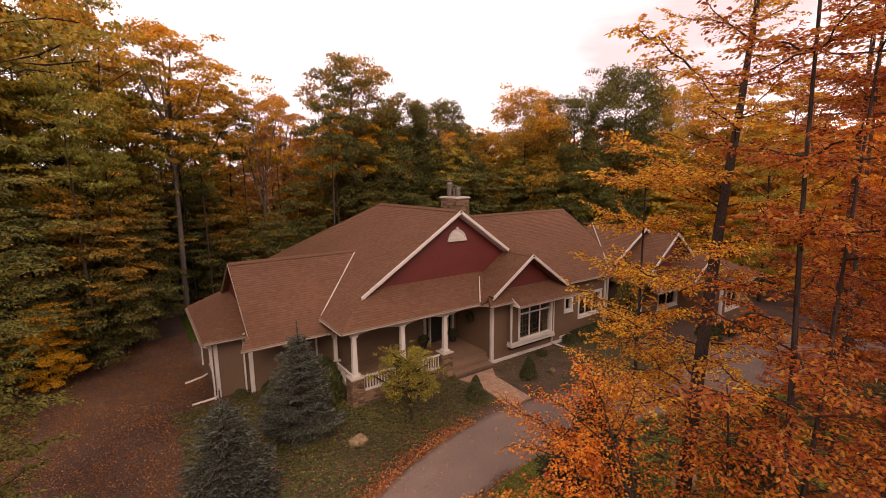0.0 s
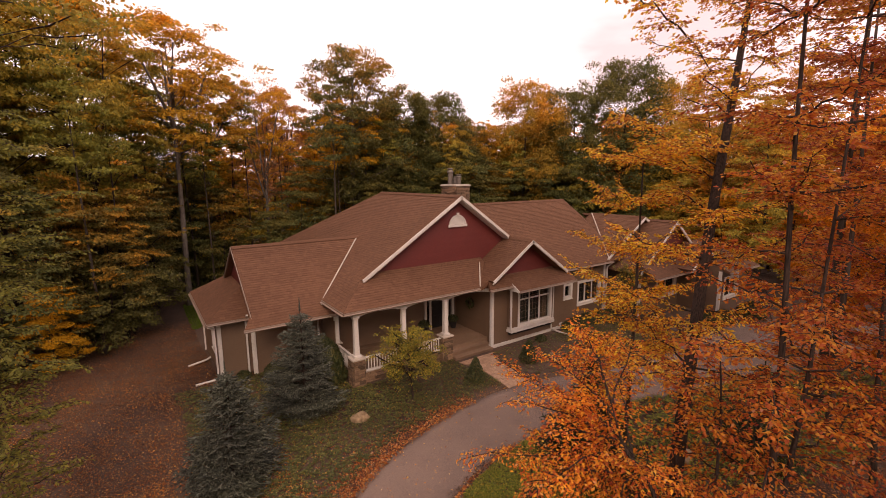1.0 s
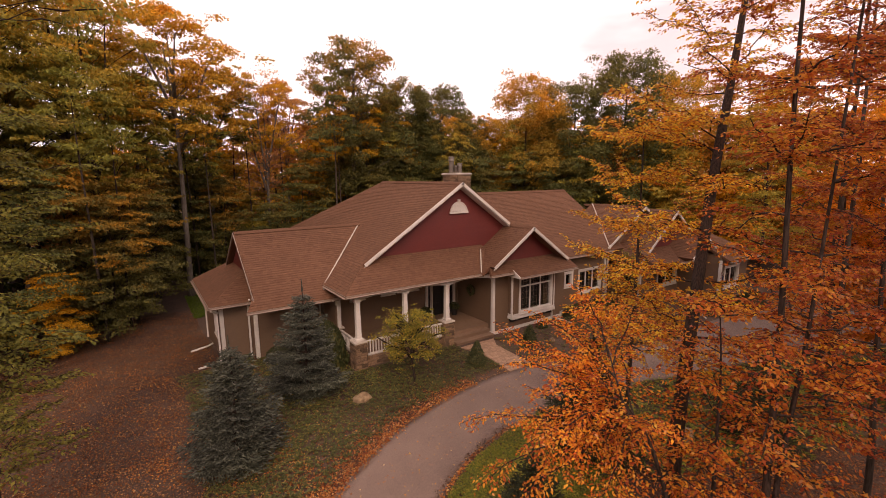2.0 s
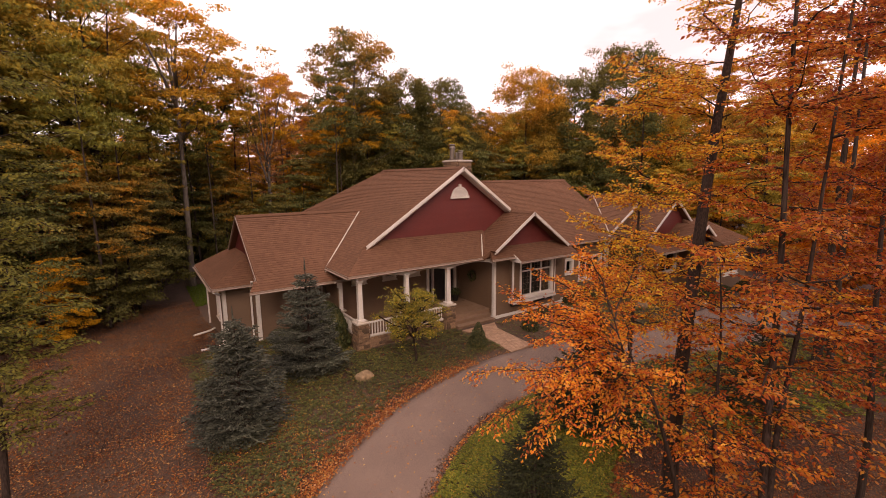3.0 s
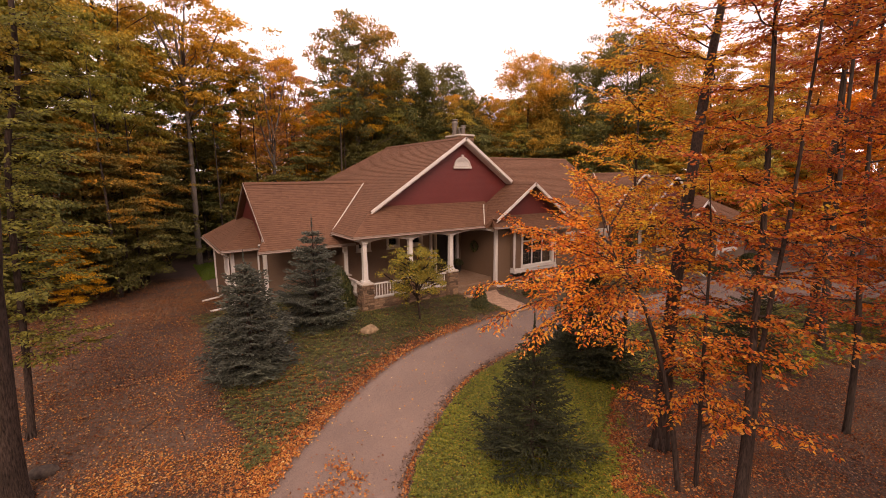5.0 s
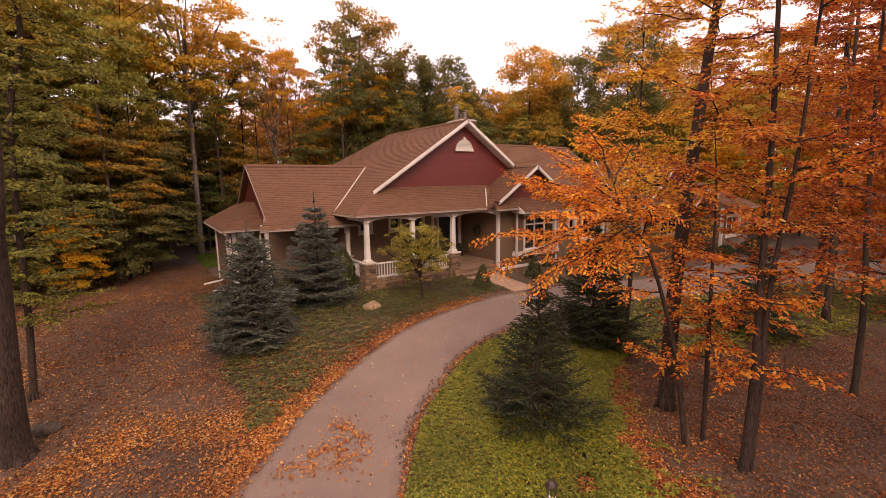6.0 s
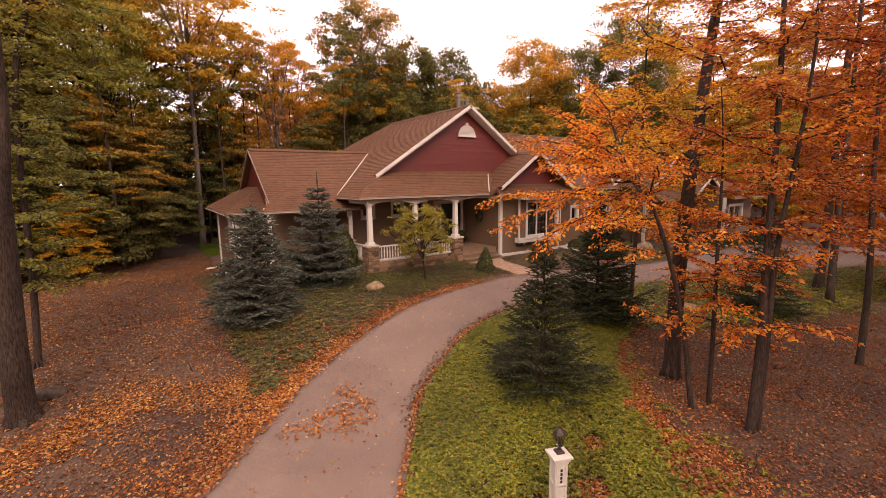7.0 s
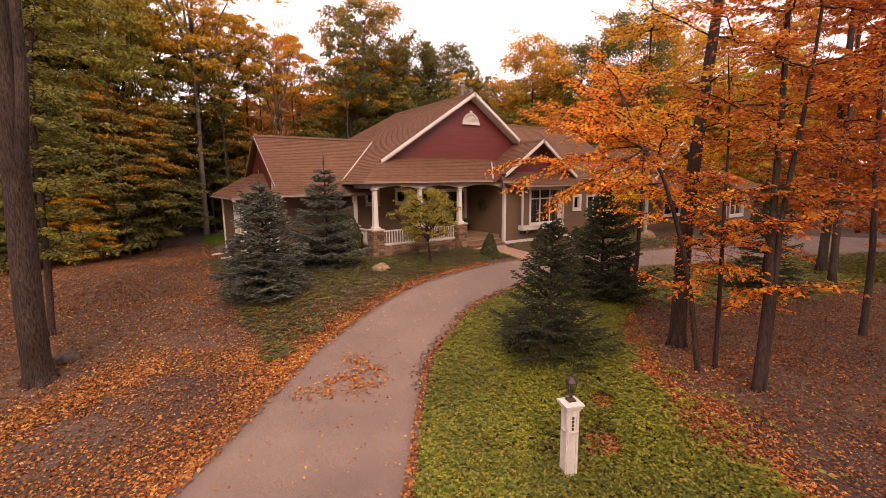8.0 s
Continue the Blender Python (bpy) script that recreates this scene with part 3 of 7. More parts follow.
for a, b in GUTTERS:
    a, b = Vector(a), Vector(b)
    d = (b - a).normalized()
    out = d.cross(Vector((0, 0, 1)))
    if out.y > 0.5:
        out = -out
    s = Shape()
    prof = [(0.04, -0.07), (-0.04, -0.07), (-0.06, -0.03), (-0.07, 0.015), (-0.06, 0.015), (-0.05, -0.03), (-0.03, -0.06), (0.04, -0.06)]
    v = [p - out * q[0] + Vector((0, 0, q[1])) for p in (a, b) for q in [(-c, e) for c, e in prof]]
    n = len(prof)
    s.add(v, [[i, (i + 1) % n, (i + 1) % n + n, i + n] for i in range(n)] + [list(range(n)), list(reversed(range(n, 2 * n)))])
    hp(s, "gutter", GUTTER)
    s2 = Shape()
    s2.bar(a + Vector((0, 0, 0.0)) - out * 0.055, b - out * 0.055, 0.03, 0.11)
    hp(s2, "fascia", GUTTER)


# ---- walls ----
def wall_frame(a, b):
    a, b = Vector((*a, 0)), Vector((*b, 0))
    d = (b - a).normalized()
    return a, d, Vector((d.y, -d.x, 0)), (b - a).length


def lay_boards(boards, mat, parent, name="board"):
    """Each board an object of its own under its wall."""
    for v, f in boards:
        s = Shape()
        s.add(v, f)
        hp(s, name, mat, parent)


def wall(a, b, z0, z1, holes=(), mat=None, thick=0.16, name="wall", label=""):
    """A clapboard wall from a to b (its outside on the right hand), with openings (u0, u1, z0, z1) right through it."""
    o, d, n, length = wall_frame(a, b)
    boards = []
    cuts = sorted({0.0, length, *[h[0] for h in holes], *[h[1] for h in holes]})
    s = Shape()
    for u0, u1 in zip(cuts[:-1], cuts[1:]):
        if u1 - u0 < 1e-4:
            continue
        spans, low = [], z0
        for h in sorted([h for h in holes if h[0] < (u0 + u1) / 2 < h[1]], key=lambda h: h[2]):
            spans.append((low, h[2]))
            low = h[3]
        spans.append((low, z1))
        for lo, hi in spans:
            if hi - lo < 0.01:
                continue
            quad = [o + d * u0 + Vector((0, 0, lo)), o + d * u1 + Vector((0, 0, lo)), o + d * u1 + Vector((0, 0, hi)), o + d * u0 + Vector((0, 0, hi))]
            s.prism(quad, -n * thick)
            p = [q + n * 0.001 for q in quad]
            laid(s, p, 0.152, 3.6, 0.022, rng, 0.0, 0.0, 0.2, True, 0.0, lambda v, f: boards.append((v, f)))
    root = hp(s, name, mat or SIDING, None, label)
    lay_boards(boards, mat or SIDING, root)
    return root


WIN = [0]


def window(a, b, u0, u1, z0, z1, cols=1, rows=1, grid=(0, 0), cas=0.10, top_row=None, sill=True, back=0.08):
    """A window in the wall a b: casing, sill, sashes, glazing bars and panes, over a near-black box for the unlit room.
    """
    o, d, n, length = wall_frame(a, b)

    def P(u, z, out):
        return o + d * u + Vector((0, 0, z)) + n * out

    def block(s, ua, ub, za, zb, o0, o1):
        v = [P(ua, za, o0), P(ub, za, o0), P(ub, za, o1), P(ua, za, o1), P(ua, zb, o0), P(ub, zb, o0), P(ub, zb, o1), P(ua, zb, o1)]
        s.add(v, [(0, 3, 2, 1), (4, 5, 6, 7), (0, 1, 5, 4), (1, 2, 6, 5), (2, 3, 7, 6), (3, 0, 4, 7)])

    s = Shape()
    loops = []
    for e, out in ((cas, 0.0), (cas, 0.05), (0.0, 0.05), (-0.03, 0.0), (-0.03, -0.15), (0.0, -0.15), (0.0, 0.0)):
        loops.append([P(u0 - e, z0 - e, out), P(u1 + e, z0 - e, out), P(u1 + e, z1 + e, out), P(u0 - e, z1 + e, out)])
    m = len(loops)
    s.add([p for lp in loops for p in lp], [(4 * i + j, 4 * i + (j + 1) % 4, 4 * ((i + 1) % m) + (j + 1) % 4, 4 * ((i + 1) % m) + j) for i in range(m) for j in range(4)])
    root = hp(s, "window", WHITE, None, "white-cased window with dark panes")
    if sill:
        s = Shape()
        block(s, u0 - cas - 0.03, u1 + cas + 0.03, z0 - cas - 0.04, z0 - cas, 0.0, 0.09)
        hp(s, "sill", WHITE, root)
        s = Shape()
        block(s, u0 - cas - 0.02, u1 + cas + 0.02, z1 + cas, z1 + cas + 0.035, 0.0, 0.08)
        hp(s, "head_trim", WHITE, root)
    # sashes
    edges_u = [u0 + (u1 - u0) * i / cols for i in range(cols + 1)]
    edges_z = [z0 + (z1 - z0) * i / rows for i in range(rows + 1)] if top_row is None else [z0, top_row, z1]
    for i in range(cols):
        for j in range(len(edges_z) - 1):
            ua, ub, za, zb = edges_u[i], edges_u[i + 1], edges_z[j], edges_z[j + 1]
            w = 0.034
            s = Shape()
            for q in ((ua, ua + w, za, zb), (ub - w, ub, za, zb), (ua + w, ub - w, za, za + w), (ua + w, ub - w, zb - w, zb)):
                block(s, *q, -0.09, -0.04)
            gu, gz = grid
            g = Shape()
            for k in range(1, gu):
                x = ua + (ub - ua) * k / gu
                block(g, x - 0.0045, x + 0.0045, za + w, zb - w, -0.060, -0.054)
            for k in range(1, gz):
                z = za + (zb - za) * k / gz
                block(g, ua + w, ub - w, z - 0.0045, z + 0.0045, -0.061, -0.055)
            sash = hp(s, "sash", WHITE, root)
            if gu or gz:
                hp(g, "glazing_grid", GUTTER, sash)
            s = Shape()
            block(s, ua + w - 0.005, ub - w + 0.005, za + w - 0.005, zb - w + 0.005, -0.068, -0.062)
            ob = hp(s, "pane", GLASS, root)
            ob.visible_shadow = False
    # shallow box behind; its near-black colour stands in for the unlit room's shade
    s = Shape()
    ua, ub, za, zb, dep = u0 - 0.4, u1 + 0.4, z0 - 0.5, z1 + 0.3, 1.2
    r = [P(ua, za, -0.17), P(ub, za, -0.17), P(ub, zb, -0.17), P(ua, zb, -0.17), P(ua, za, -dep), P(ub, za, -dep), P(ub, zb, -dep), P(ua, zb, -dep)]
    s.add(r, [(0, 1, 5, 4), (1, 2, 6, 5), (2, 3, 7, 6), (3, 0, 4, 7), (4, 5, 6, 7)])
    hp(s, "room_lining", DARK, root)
    return root


def corner_board(x, y, z0, z1, w=0.075):
    s = Shape()
    s.box(x - w, x + w, y - w, y + w, z0, z1, 0.006)
    hp(s, "corner_board", WHITE)


F0, TOP = 0.05, 3.2
# skirt room at the west end
wall((-11.05, 9.1), (-11.05, 3.95), -0.5, 2.68, [(3.2, 4.0, 0.9, 2.2)])
window((-11.05, 9.1), (-11.05, 3.95), 3.2, 4.0, 0.9, 2.2, 1, 2, (0, 0), 0.06)
wall((-11.05, 3.95), (-9.85, 3.95), -0.1, 2.68)
wall((-9.85, 3.95), (-9.85, 3.5), 0.0, 3.5)
wall((-9.85, 3.5), (-6.95, 3.5), 0.0, 3.9)
wall((-6.95, 3.5), (-6.95, 2.0), 0.0, 3.3)
wall((-6.75, 2.0), (-6.75, 2.8), 0.0, 3.3)
# porch back wall with three high windows and the door
PB = ((-6.75, 2.8), (0.0, 2.8))
DOOR = (5.12, 6.12, 0.55, 2.62)
wall(*PB, 0.3, 3.4, [(0.85, 1.35, 2.2, 2.72), (2.40, 2.90, 2.2, 2.72), (3.72, 4.22, 2.2, 2.72), (4.85, 6.40, 0.55, 2.62)])
for u in (0.85, 2.40, 3.72):
    window(*PB, u, u + 0.5, 2.2, 2.72, 1, 1, (0, 0), 0.11)
wall((0.0, 2.8), (0.0, 0.0), 0.0, 3.4)
BUMP = ((0.0, 0.0), (4.75, 0.0))
wall(*BUMP, 0.16, 3.6, [(1.30, 3.45, 0.95, 2.75)])
wall((4.75, 0.0), (4.75, 0.3), 0.1, 3.3)
EAST = ((4.75, 0.3), (8.95, 0.3))
wall(*EAST, 0.12, 3.3, [(0.75, 1.25, 1.58, 2.22), (1.92, 3.80, 1.05, 2.20)])
window(*EAST, 0.75, 1.25, 1.58, 2.22, 1, 1, (0, 0), 0.11)
window(*EAST, 1.92, 3.80, 1.05, 2.20, 3, 1, (2, 4), 0.11)
wall((8.95, 0.3), (8.95, 1.2), 0.0, 3.4)
wall((8.95, 1.2), (9.9, 1.2), 0.0, 3.6)
wall((9.9, 1.2), (9.9, -1.4), 0.0, 3.0)
GAR = ((9.9, -1.4), (14.2, -1.4))
wall(*GAR, 0.0, 3.3, [(1.9, 3.9, 0.98, 2.05)])
window(*GAR, 1.9, 3.9, 0.98, 2.05, 2, 1, (2, 3), 0.11)
wall((14.2, -1.4), (14.2, -3.8), 0.0, 2.9)
GA2 = ((14.2, -3.8), (17.8, -3.8))
wall(*GA2, 0.0, 2.9, [(0.6, 2.3, 0.95, 2.05)])
window(*GA2, 0.6, 2.3, 0.95, 2.05, 2, 1, (2, 3), 0.11)
wall((17.8, -3.8), (17.8, 2.6), 0.0, 2.9)
# walls that close the house behind
wall((17.8, 2.6), (15.5, 9.6), 0.0, 3.2)
wall((15.5, 9.6), (5.0, 9.6), -0.6, 3.3)
wall((5.0, 9.6), (5.0, 14.8), -0.6, 3.2)
wall((5.0, 14.8), (-6.9, 14.8), -0.8, 3.2)
wall((-6.9, 14.8), (-6.9, 8.6), -0.8, 3.2)
wall((-6.9, 8.6), (-9.85, 8.6), -0.8, 2.8)
wall((-9.85, 9.1), (-11.05, 9.1), -0.8, 2.7)


def gable(poly, n, mat, name="gable_wall"):
    s = Shape()
    p = [Vector(q) for q in poly]
    s.prism(p, -Vector(n) * 0.14)
    boards = []
    laid(s, [q + Vector(n) * 0.001 for q in p], 0.152, 3.2, 0.014, rng, 0.0, 0.0, 0.2, True, 0.0, lambda v, f: boards.append((v, f)))
    root = hp(s, name, mat)
    lay_boards(boards, mat, root)
    return root


gable([(HX - 0.1, 1.42, 3.95), (2.35, 1.42, 3.95), (2.2, 1.42, right_z(2.2) - 0.1), (RX, 1.42, RZ - 0.12), (HX, 1.42, left_z(HX) - 0.1)], (0, -1, 0), RED)
gable([(-0.35, -0.01, 3.42), (4.6, -0.01, 3.42), (2.07, -0.01, 5.05)], (0, -1, 0), RED)
gable([(9.0, 0.36, 3.3), (15.9, 0.36, 3.3), (12.45, 0.36, 5.5)], (0, -1, 0), SIDING)
gable([(9.8, -1.38, 2.9), (16.2, -1.38, 2.9), (13.0, -1.38, 5.32)], (0, -1, 0), RED)
gable([(12.3, -2.9, 2.9), (15.2, -2.9, 2.9), (13.75, -2.9, 3.82)], (0, -1, 0), RED)
gable([(-9.88, 9.0, 2.8), (-9.88, 1.7, 2.8), (-9.88, 5.304, 5.2)], (-1, 0, 0), RED)

# half-round louvred vent in the main gable
s = Shape()
cx, cz, r, yv = -0.98, 5.90, 0.50, 1.385
arc = [(cx + r * math.cos(math.pi * i / 20), cz + r * math.sin(math.pi * i / 20)) for i in range(21)]
inn = [(cx + (r - 0.07) * math.cos(math.pi * i / 20), cz + 0.05 + (r - 0.11) * math.sin(math.pi * i / 20)) for i in range(21)]
for i in range(20):
    a, b, c, d = arc[i], arc[i + 1], inn[i + 1], inn[i]
    s.prism([(a[0], yv - 0.06, a[1]), (b[0], yv - 0.06, b[1]), (c[0], yv - 0.06, c[1]), (d[0], yv - 0.06, d[1])], (0, 0.06, 0))
s.box(cx - r - 0.03, cx + r + 0.03, yv - 0.08, yv, cz - 0.05, cz + 0.05)
s.box(cx - 0.06, cx + 0.06, yv - 0.08, yv, cz + r - 0.02, cz + r + 0.10)
vent = hp(s, "gable_vent", WHITE, None, "white half-round louvred vent")
for k in range(7):
    z = cz + 0.06 + k * 0.056
    half = math.sqrt(max(0.0, (r - 0.07) ** 2 - (z - cz) ** 2))
    s = Shape()
    s.prism([(cx - half, yv - 0.045, z), (cx + half, yv - 0.045, z), (cx + half, yv - 0.01, z + 0.055), (cx - half, yv - 0.01, z + 0.055)], (0, 0.004, 0.010))
    hp(s, "louvre", WHITE, vent)

# corner boards and the white skirting with the foundation under it
for x, y, z0, z1 in ((-11.05, 3.95, -0.1, 2.6), (-9.85, 3.5, 0.15, 3.4), (-6.85, 2.0, 0.0, 3.2), (0.0, 0.0, 0.10, 3.3), (8.95, 0.3, 0.1, 3.2), (9.9, -1.4, 0.05, 2.8), (14.2, -3.8, 0.05, 2.6), (-11.05, 9.1, -0.5, 2.6)):
    corner_board(x, y, z0, z1)
for a, b, z in (((0.0, 0.0), (4.75, 0.0), 0.02), ((4.75, 0.3), (8.95, 0.3), 0.02), ((-11.05, 3.95), (-9.85, 3.95), -0.12), ((0.0, 1.0), (0.0, 0.0), 0.02)):
    o, d, n, length = wall_frame(a, b)
    s = Shape()
    s.prism([o + d * u + n * 0.03 + Vector((0, 0, h)) for u, h in ((-0.13, z), (length + 0.1, z), (length + 0.1, z + 0.2), (-0.13, z + 0.2))], n * 0.11)
    hp(s, "skirting", WHITE)
    s = Shape()
    s.prism([o + d * u + n * 0.02 + Vector((0, 0, h)) for u, h in ((-0.1, z - 0.5), (length + 0.1, z - 0.5), (length + 0.1, z), (-0.1, z))], -n * 0.2)
    hp(s, "foundation", CONCRETE)

# bay box with the large gridded window
s = Shape()
for q in ((0.80, 1.20, -0.50, -0.02, 0.85, 2.93), (3.55, 3.75, -0.50, -0.02, 0.85, 2.93), (1.20, 3.55, -0.50, -0.02, 0.80, 0.95), (1.20, 3.55, -0.50, -0.02, 2.75, 2.93)):
    s.box(q[0] + 0.16, q[1] + 0.16, -0.34, q[3], q[4], q[5])
bay = hp(s, "bay_box", SIDING, None, "tan projecting bay window box with white trim")
for x in (0.90, 3.835):
    s = Shape()
    s.box(x, x + 0.08, -0.352, -0.27, 0.85, 2.93, 0.004)
    hp(s, "bay_corner_board", WHITE, bay)
for x in (1.5, 2.5, 3.5):
    s = Shape()
    s.prism([(x, -0.02, 0.70), (x, -0.26, 0.70), (x, -0.02, 0.48)], (0.07, 0, 0))
    hp(s, "bay_bracket", WHITE, bay)
s = Shape()
s.box(0.92, 3.95, -0.39, -0.02, 0.70, 0.84, 0.01)
s.box(0.95, 3.92, -0.372, -0.02, 0.84, 0.95, 0.008)
hp(s, "bay_sill", WHITE, bay)
s = Shape()
s.box(0.90, 3.97, -0.41, -0.02, 2.86, 2.94, 0.01)
hp(s, "bay_head", WHITE, bay)
s = Shape()
s.prism([(0.80, -1.0, 2.86), (0.80, -0.30, 2.86), (0.80, -0.30, 3.33), (0.80, -1.0, 2.95)], (-0.035, 0, 0))
hp(s, "bay_return", WHITE, bay)
window((0.16, -0.34), (4.9, -0.34), 1.30, 3.45, 1.02, 2.70, 3, 1, (3, 4), 0.10, 2.25)

# front door with a sidelight
s = Shape()
ux = -6.75
for q in ((4.72, 4.85, 0.55, 2.78), (6.40, 6.53, 0.55, 2.78), (4.85, 6.40, 2.62, 2.78), (5.05, 5.12, 0.55, 2.62), (6.12, 6.18, 0.55, 2.62)):
    s.box(ux + q[0], ux + q[1], 2.70, 2.86, q[2], q[3])
door = hp(s, "front_door", WHITE, None, "dark front door in a white frame with sidelights")
s = Shape()
s.box(ux + 5.12, ux + 6.12, 2.84, 2.88, 0.57, 2.62)
for z0, z1 in ((0.7, 1.2), (1.35, 2.4)):
    for u0 in (5.22, 5.67):
        s.box(ux + u0, ux + u0 + 0.35, 2.825, 2.84, z0, z1)
hp(s, "door_leaf", BLACK, door)
for u0, u1 in ((4.85, 5.05), (6.18, 6.40)):
    s = Shape()
    s.box(ux + u0, ux + u1, 2.84, 2.85, 0.6, 2.6)
    hp(s, "sidelight", GLASS, door).visible_shadow = False
    # near-black sheet behind the glass: the hall's shade put into its colour
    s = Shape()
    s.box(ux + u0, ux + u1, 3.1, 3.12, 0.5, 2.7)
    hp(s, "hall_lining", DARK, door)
s = Shape()
s.tube([(ux + 5.22, 2.80, 1.50), (ux + 5.22, 2.78, 1.55), (ux + 5.22, 2.78, 1.75), (ux + 5.22, 2.80, 1.80)], [0.012] * 4, 6)
hp(s, "door_handle", IRON, door)

# ---- porch ----
s = Shape()
planks = []
laid(s, [(-6.70, 0.30, 0.52), (0.0, 0.30, 0.52), (0.0, 2.80, 0.52), (-6.70, 2.80, 0.52)], 0.14, 3.0, 0.03, rng, 0.006, 0.0, 0.3, False, 0.0, lambda v, f: planks.append((v, f)))
s.box(-6.70, 0.0, 0.30, 2.8, 0.2, 0.515)
lay_boards(planks, DECK, hp(s, "porch_floor", DECK), "plank")
for k in range(3):
    s = Shape()
    y1 = 0.30 - 0.30 * k
    z = 0.55 - 0.165 * (k + 1)
    laid(s, [(-2.30, y1 - 0.30, z - 0.03), (-0.16, y1 - 0.30, z - 0.03), (-0.16, y1 + 0.02, z - 0.03), (-2.30, y1 + 0.02, z - 0.03)], 0.158, 3.0, 0.035, rng, 0.008, 0.0, 0.0, False)
    s.box(-2.30, -0.16, y1 - 0.27, y1 + 0.02, z - 0.3, z - 0.032)
    hp(s, "step", DECK)
s = Shape()
s.box(-6.8, 0.0, 0.2, 2.75, 3.02, 3.06)
hp(s, "porch_ceiling", WHITE)

stone_meshes = []
for k in range(6):
    t = Shape()
    w, h = rng.uniform(0.16, 0.30), rng.uniform(0.07, 0.10)
    t.rounded(-0.5, 0.5, -0.5, 0.5, -0.5, 0.5, 0.06)
    t.v = [Vector((p.x + rng.uniform(-0.05, 0.05), p.y + rng.uniform(-0.03, 0.03), p.z + rng.uniform(-0.06, 0.06))) for p in t.v]
    stone_meshes.append(t.mesh("stone", STONE))


def stone_face(parent, a, b, z0, z1, name="stone"):
    """Ledge stones laid in courses on the face a b, each a piece of its own."""
    o, d, n, length = wall_frame(a, b)
    z = z0
    while z < z1 - 0.03:
        h = min(rng.choice((0.07, 0.09, 0.12, 0.15)), z1 - z)
        u = 0.0
        while u < length - 0.02:
            w = rng.uniform(0.13, 0.42)
            if length - u - w < 0.12:
                w = length - u
            ob = new(name, rng.choice(stone_meshes))
            ob.parent = parent
            q = o + d * (u + w / 2) + Vector((0, 0, z + h / 2)) + n * rng.uniform(-0.012, 0.018)
            ob.matrix_basis = Matrix.Translation(q) @ Matrix((( d.x, n.x, 0, 0), (d.y, n.y, 0, 0), (0, 0, 1, 0), (0, 0, 0, 1))) @ Matrix.Diagonal((w - 0.016, 0.08, h - 0.014, 1))
            u += w
        z += h


def pier(cx, cy, z0, z1, w=0.23):
    s = Shape()
    s.box(cx - w + 0.03, cx + w - 0.03, cy - w + 0.03, cy + w - 0.03, z0 - 0.3, z1)
    root = hp(s, "pier", MORTAR, None, "ledge stone porch pier with pale cap")
    for a, b in (((cx - w, cy - w), (cx + w, cy - w)), ((cx - w, cy + w), (cx - w, cy - w)), ((cx + w, cy - w), (cx + w, cy + w))):
        stone_face(root, a, b, z0 - 0.1, z1)
    s = Shape()
    s.box(cx - w - 0.05, cx + w + 0.05, cy - w - 0.05, cy + w + 0.05, z1, z1 + 0.07, 0.012)
    hp(s, "pier_cap", CAP, root)


def column(cx, cy, z0, z1):
    s = Shape()
    bm = bmesh.new()
    m = Matrix.Translation((cx, cy, (z0 + z1) / 2)) @ Matrix.Diagonal((1, 1, z1 - z0, 1))
    bmesh.ops.create_cube(bm, size=1.0, matrix=m)
    for v in bm.verts:
        w = 0.098 if v.co.z < (z0 + z1) / 2 else 0.078
        v.co.x, v.co.y = cx + math.copysign(w, v.co.x - cx), cy + math.copysign(w, v.co.y - cy)
    s.take(bm)
    root = hp(s, "column", WHITE)
    s = Shape()
    s.box(cx - 0.15, cx + 0.15, cy - 0.15, cy + 0.15, z0, z0 + 0.09, 0.008)
    hp(s, "column_base", WHITE, root)
    s = Shape()
    s.box(cx - 0.13, cx + 0.13, cy - 0.13, cy + 0.13, z1 - 0.07, z1, 0.008)
    hp(s, "column_capital", WHITE, root)


PX = (-6.82, -4.72, -2.62)
for x in PX:
    pier(x, 0.10, 0.12, 1.22)
    column(x, 0.10, 1.29, 2.92)
pier(-6.82, 2.05, 0.12, 1.22, 0.12)


def arch_beam(x0, x1, y, z_top, z_low, rise):
    s = Shape()
    pts = [(x0 + (x1 - x0) * i / 16, z_low + rise * math.sin(math.pi * i / 16) ** 0.7 if 0 < i < 16 else z_low) for i in range(17)]
    s.prism([(x, y - 0.07, z) for x, z in pts] + [(x1, y - 0.07, z_top), (x0, y - 0.07, z_top)], (0, 0.14, 0))
    hp(s, "arch_beam", WHITE)


for x0, x1 in ((PX[0] - 0.12, PX[1]), (PX[1], PX[2]), (PX[2], -0.10)):
    arch_beam(x0, x1, 0.10, 3.10, 2.82, 0.17)
s = Shape()
s.box(-6.92, -6.78, 0.1, 2.0, 2.9, 3.1)
hp(s, "side_beam", WHITE)


def railing(a, b, z0, z1):
    a, b = Vector((*a, 0)), Vector((*b, 0))
    d, length = (b - a).normalized(), (b - a).length
    s = Shape()
    s.bar(a + Vector((0, 0, z1)), b + Vector((0, 0, z1)), 0.09, 0.05)
    root = hp(s, "railing", WHITE, None, "white porch railing with square balusters")
    s = Shape()
    s.bar(a + Vector((0, 0, z0 + 0.06)), b + Vector((0, 0, z0 + 0.06)), 0.06, 0.06)
    hp(s, "bottom_rail", WHITE, root)
    n = max(2, int(length / 0.125))
    t = Shape()
    t.box(-0.018, 0.018, -0.018, 0.018, z0 + 0.06, z1 - 0.05)
    me = t.mesh("baluster", WHITE)
    for i in range(1, n):
        ob = put("baluster", me, root)
        ob.location = a + d * (length * i / n)


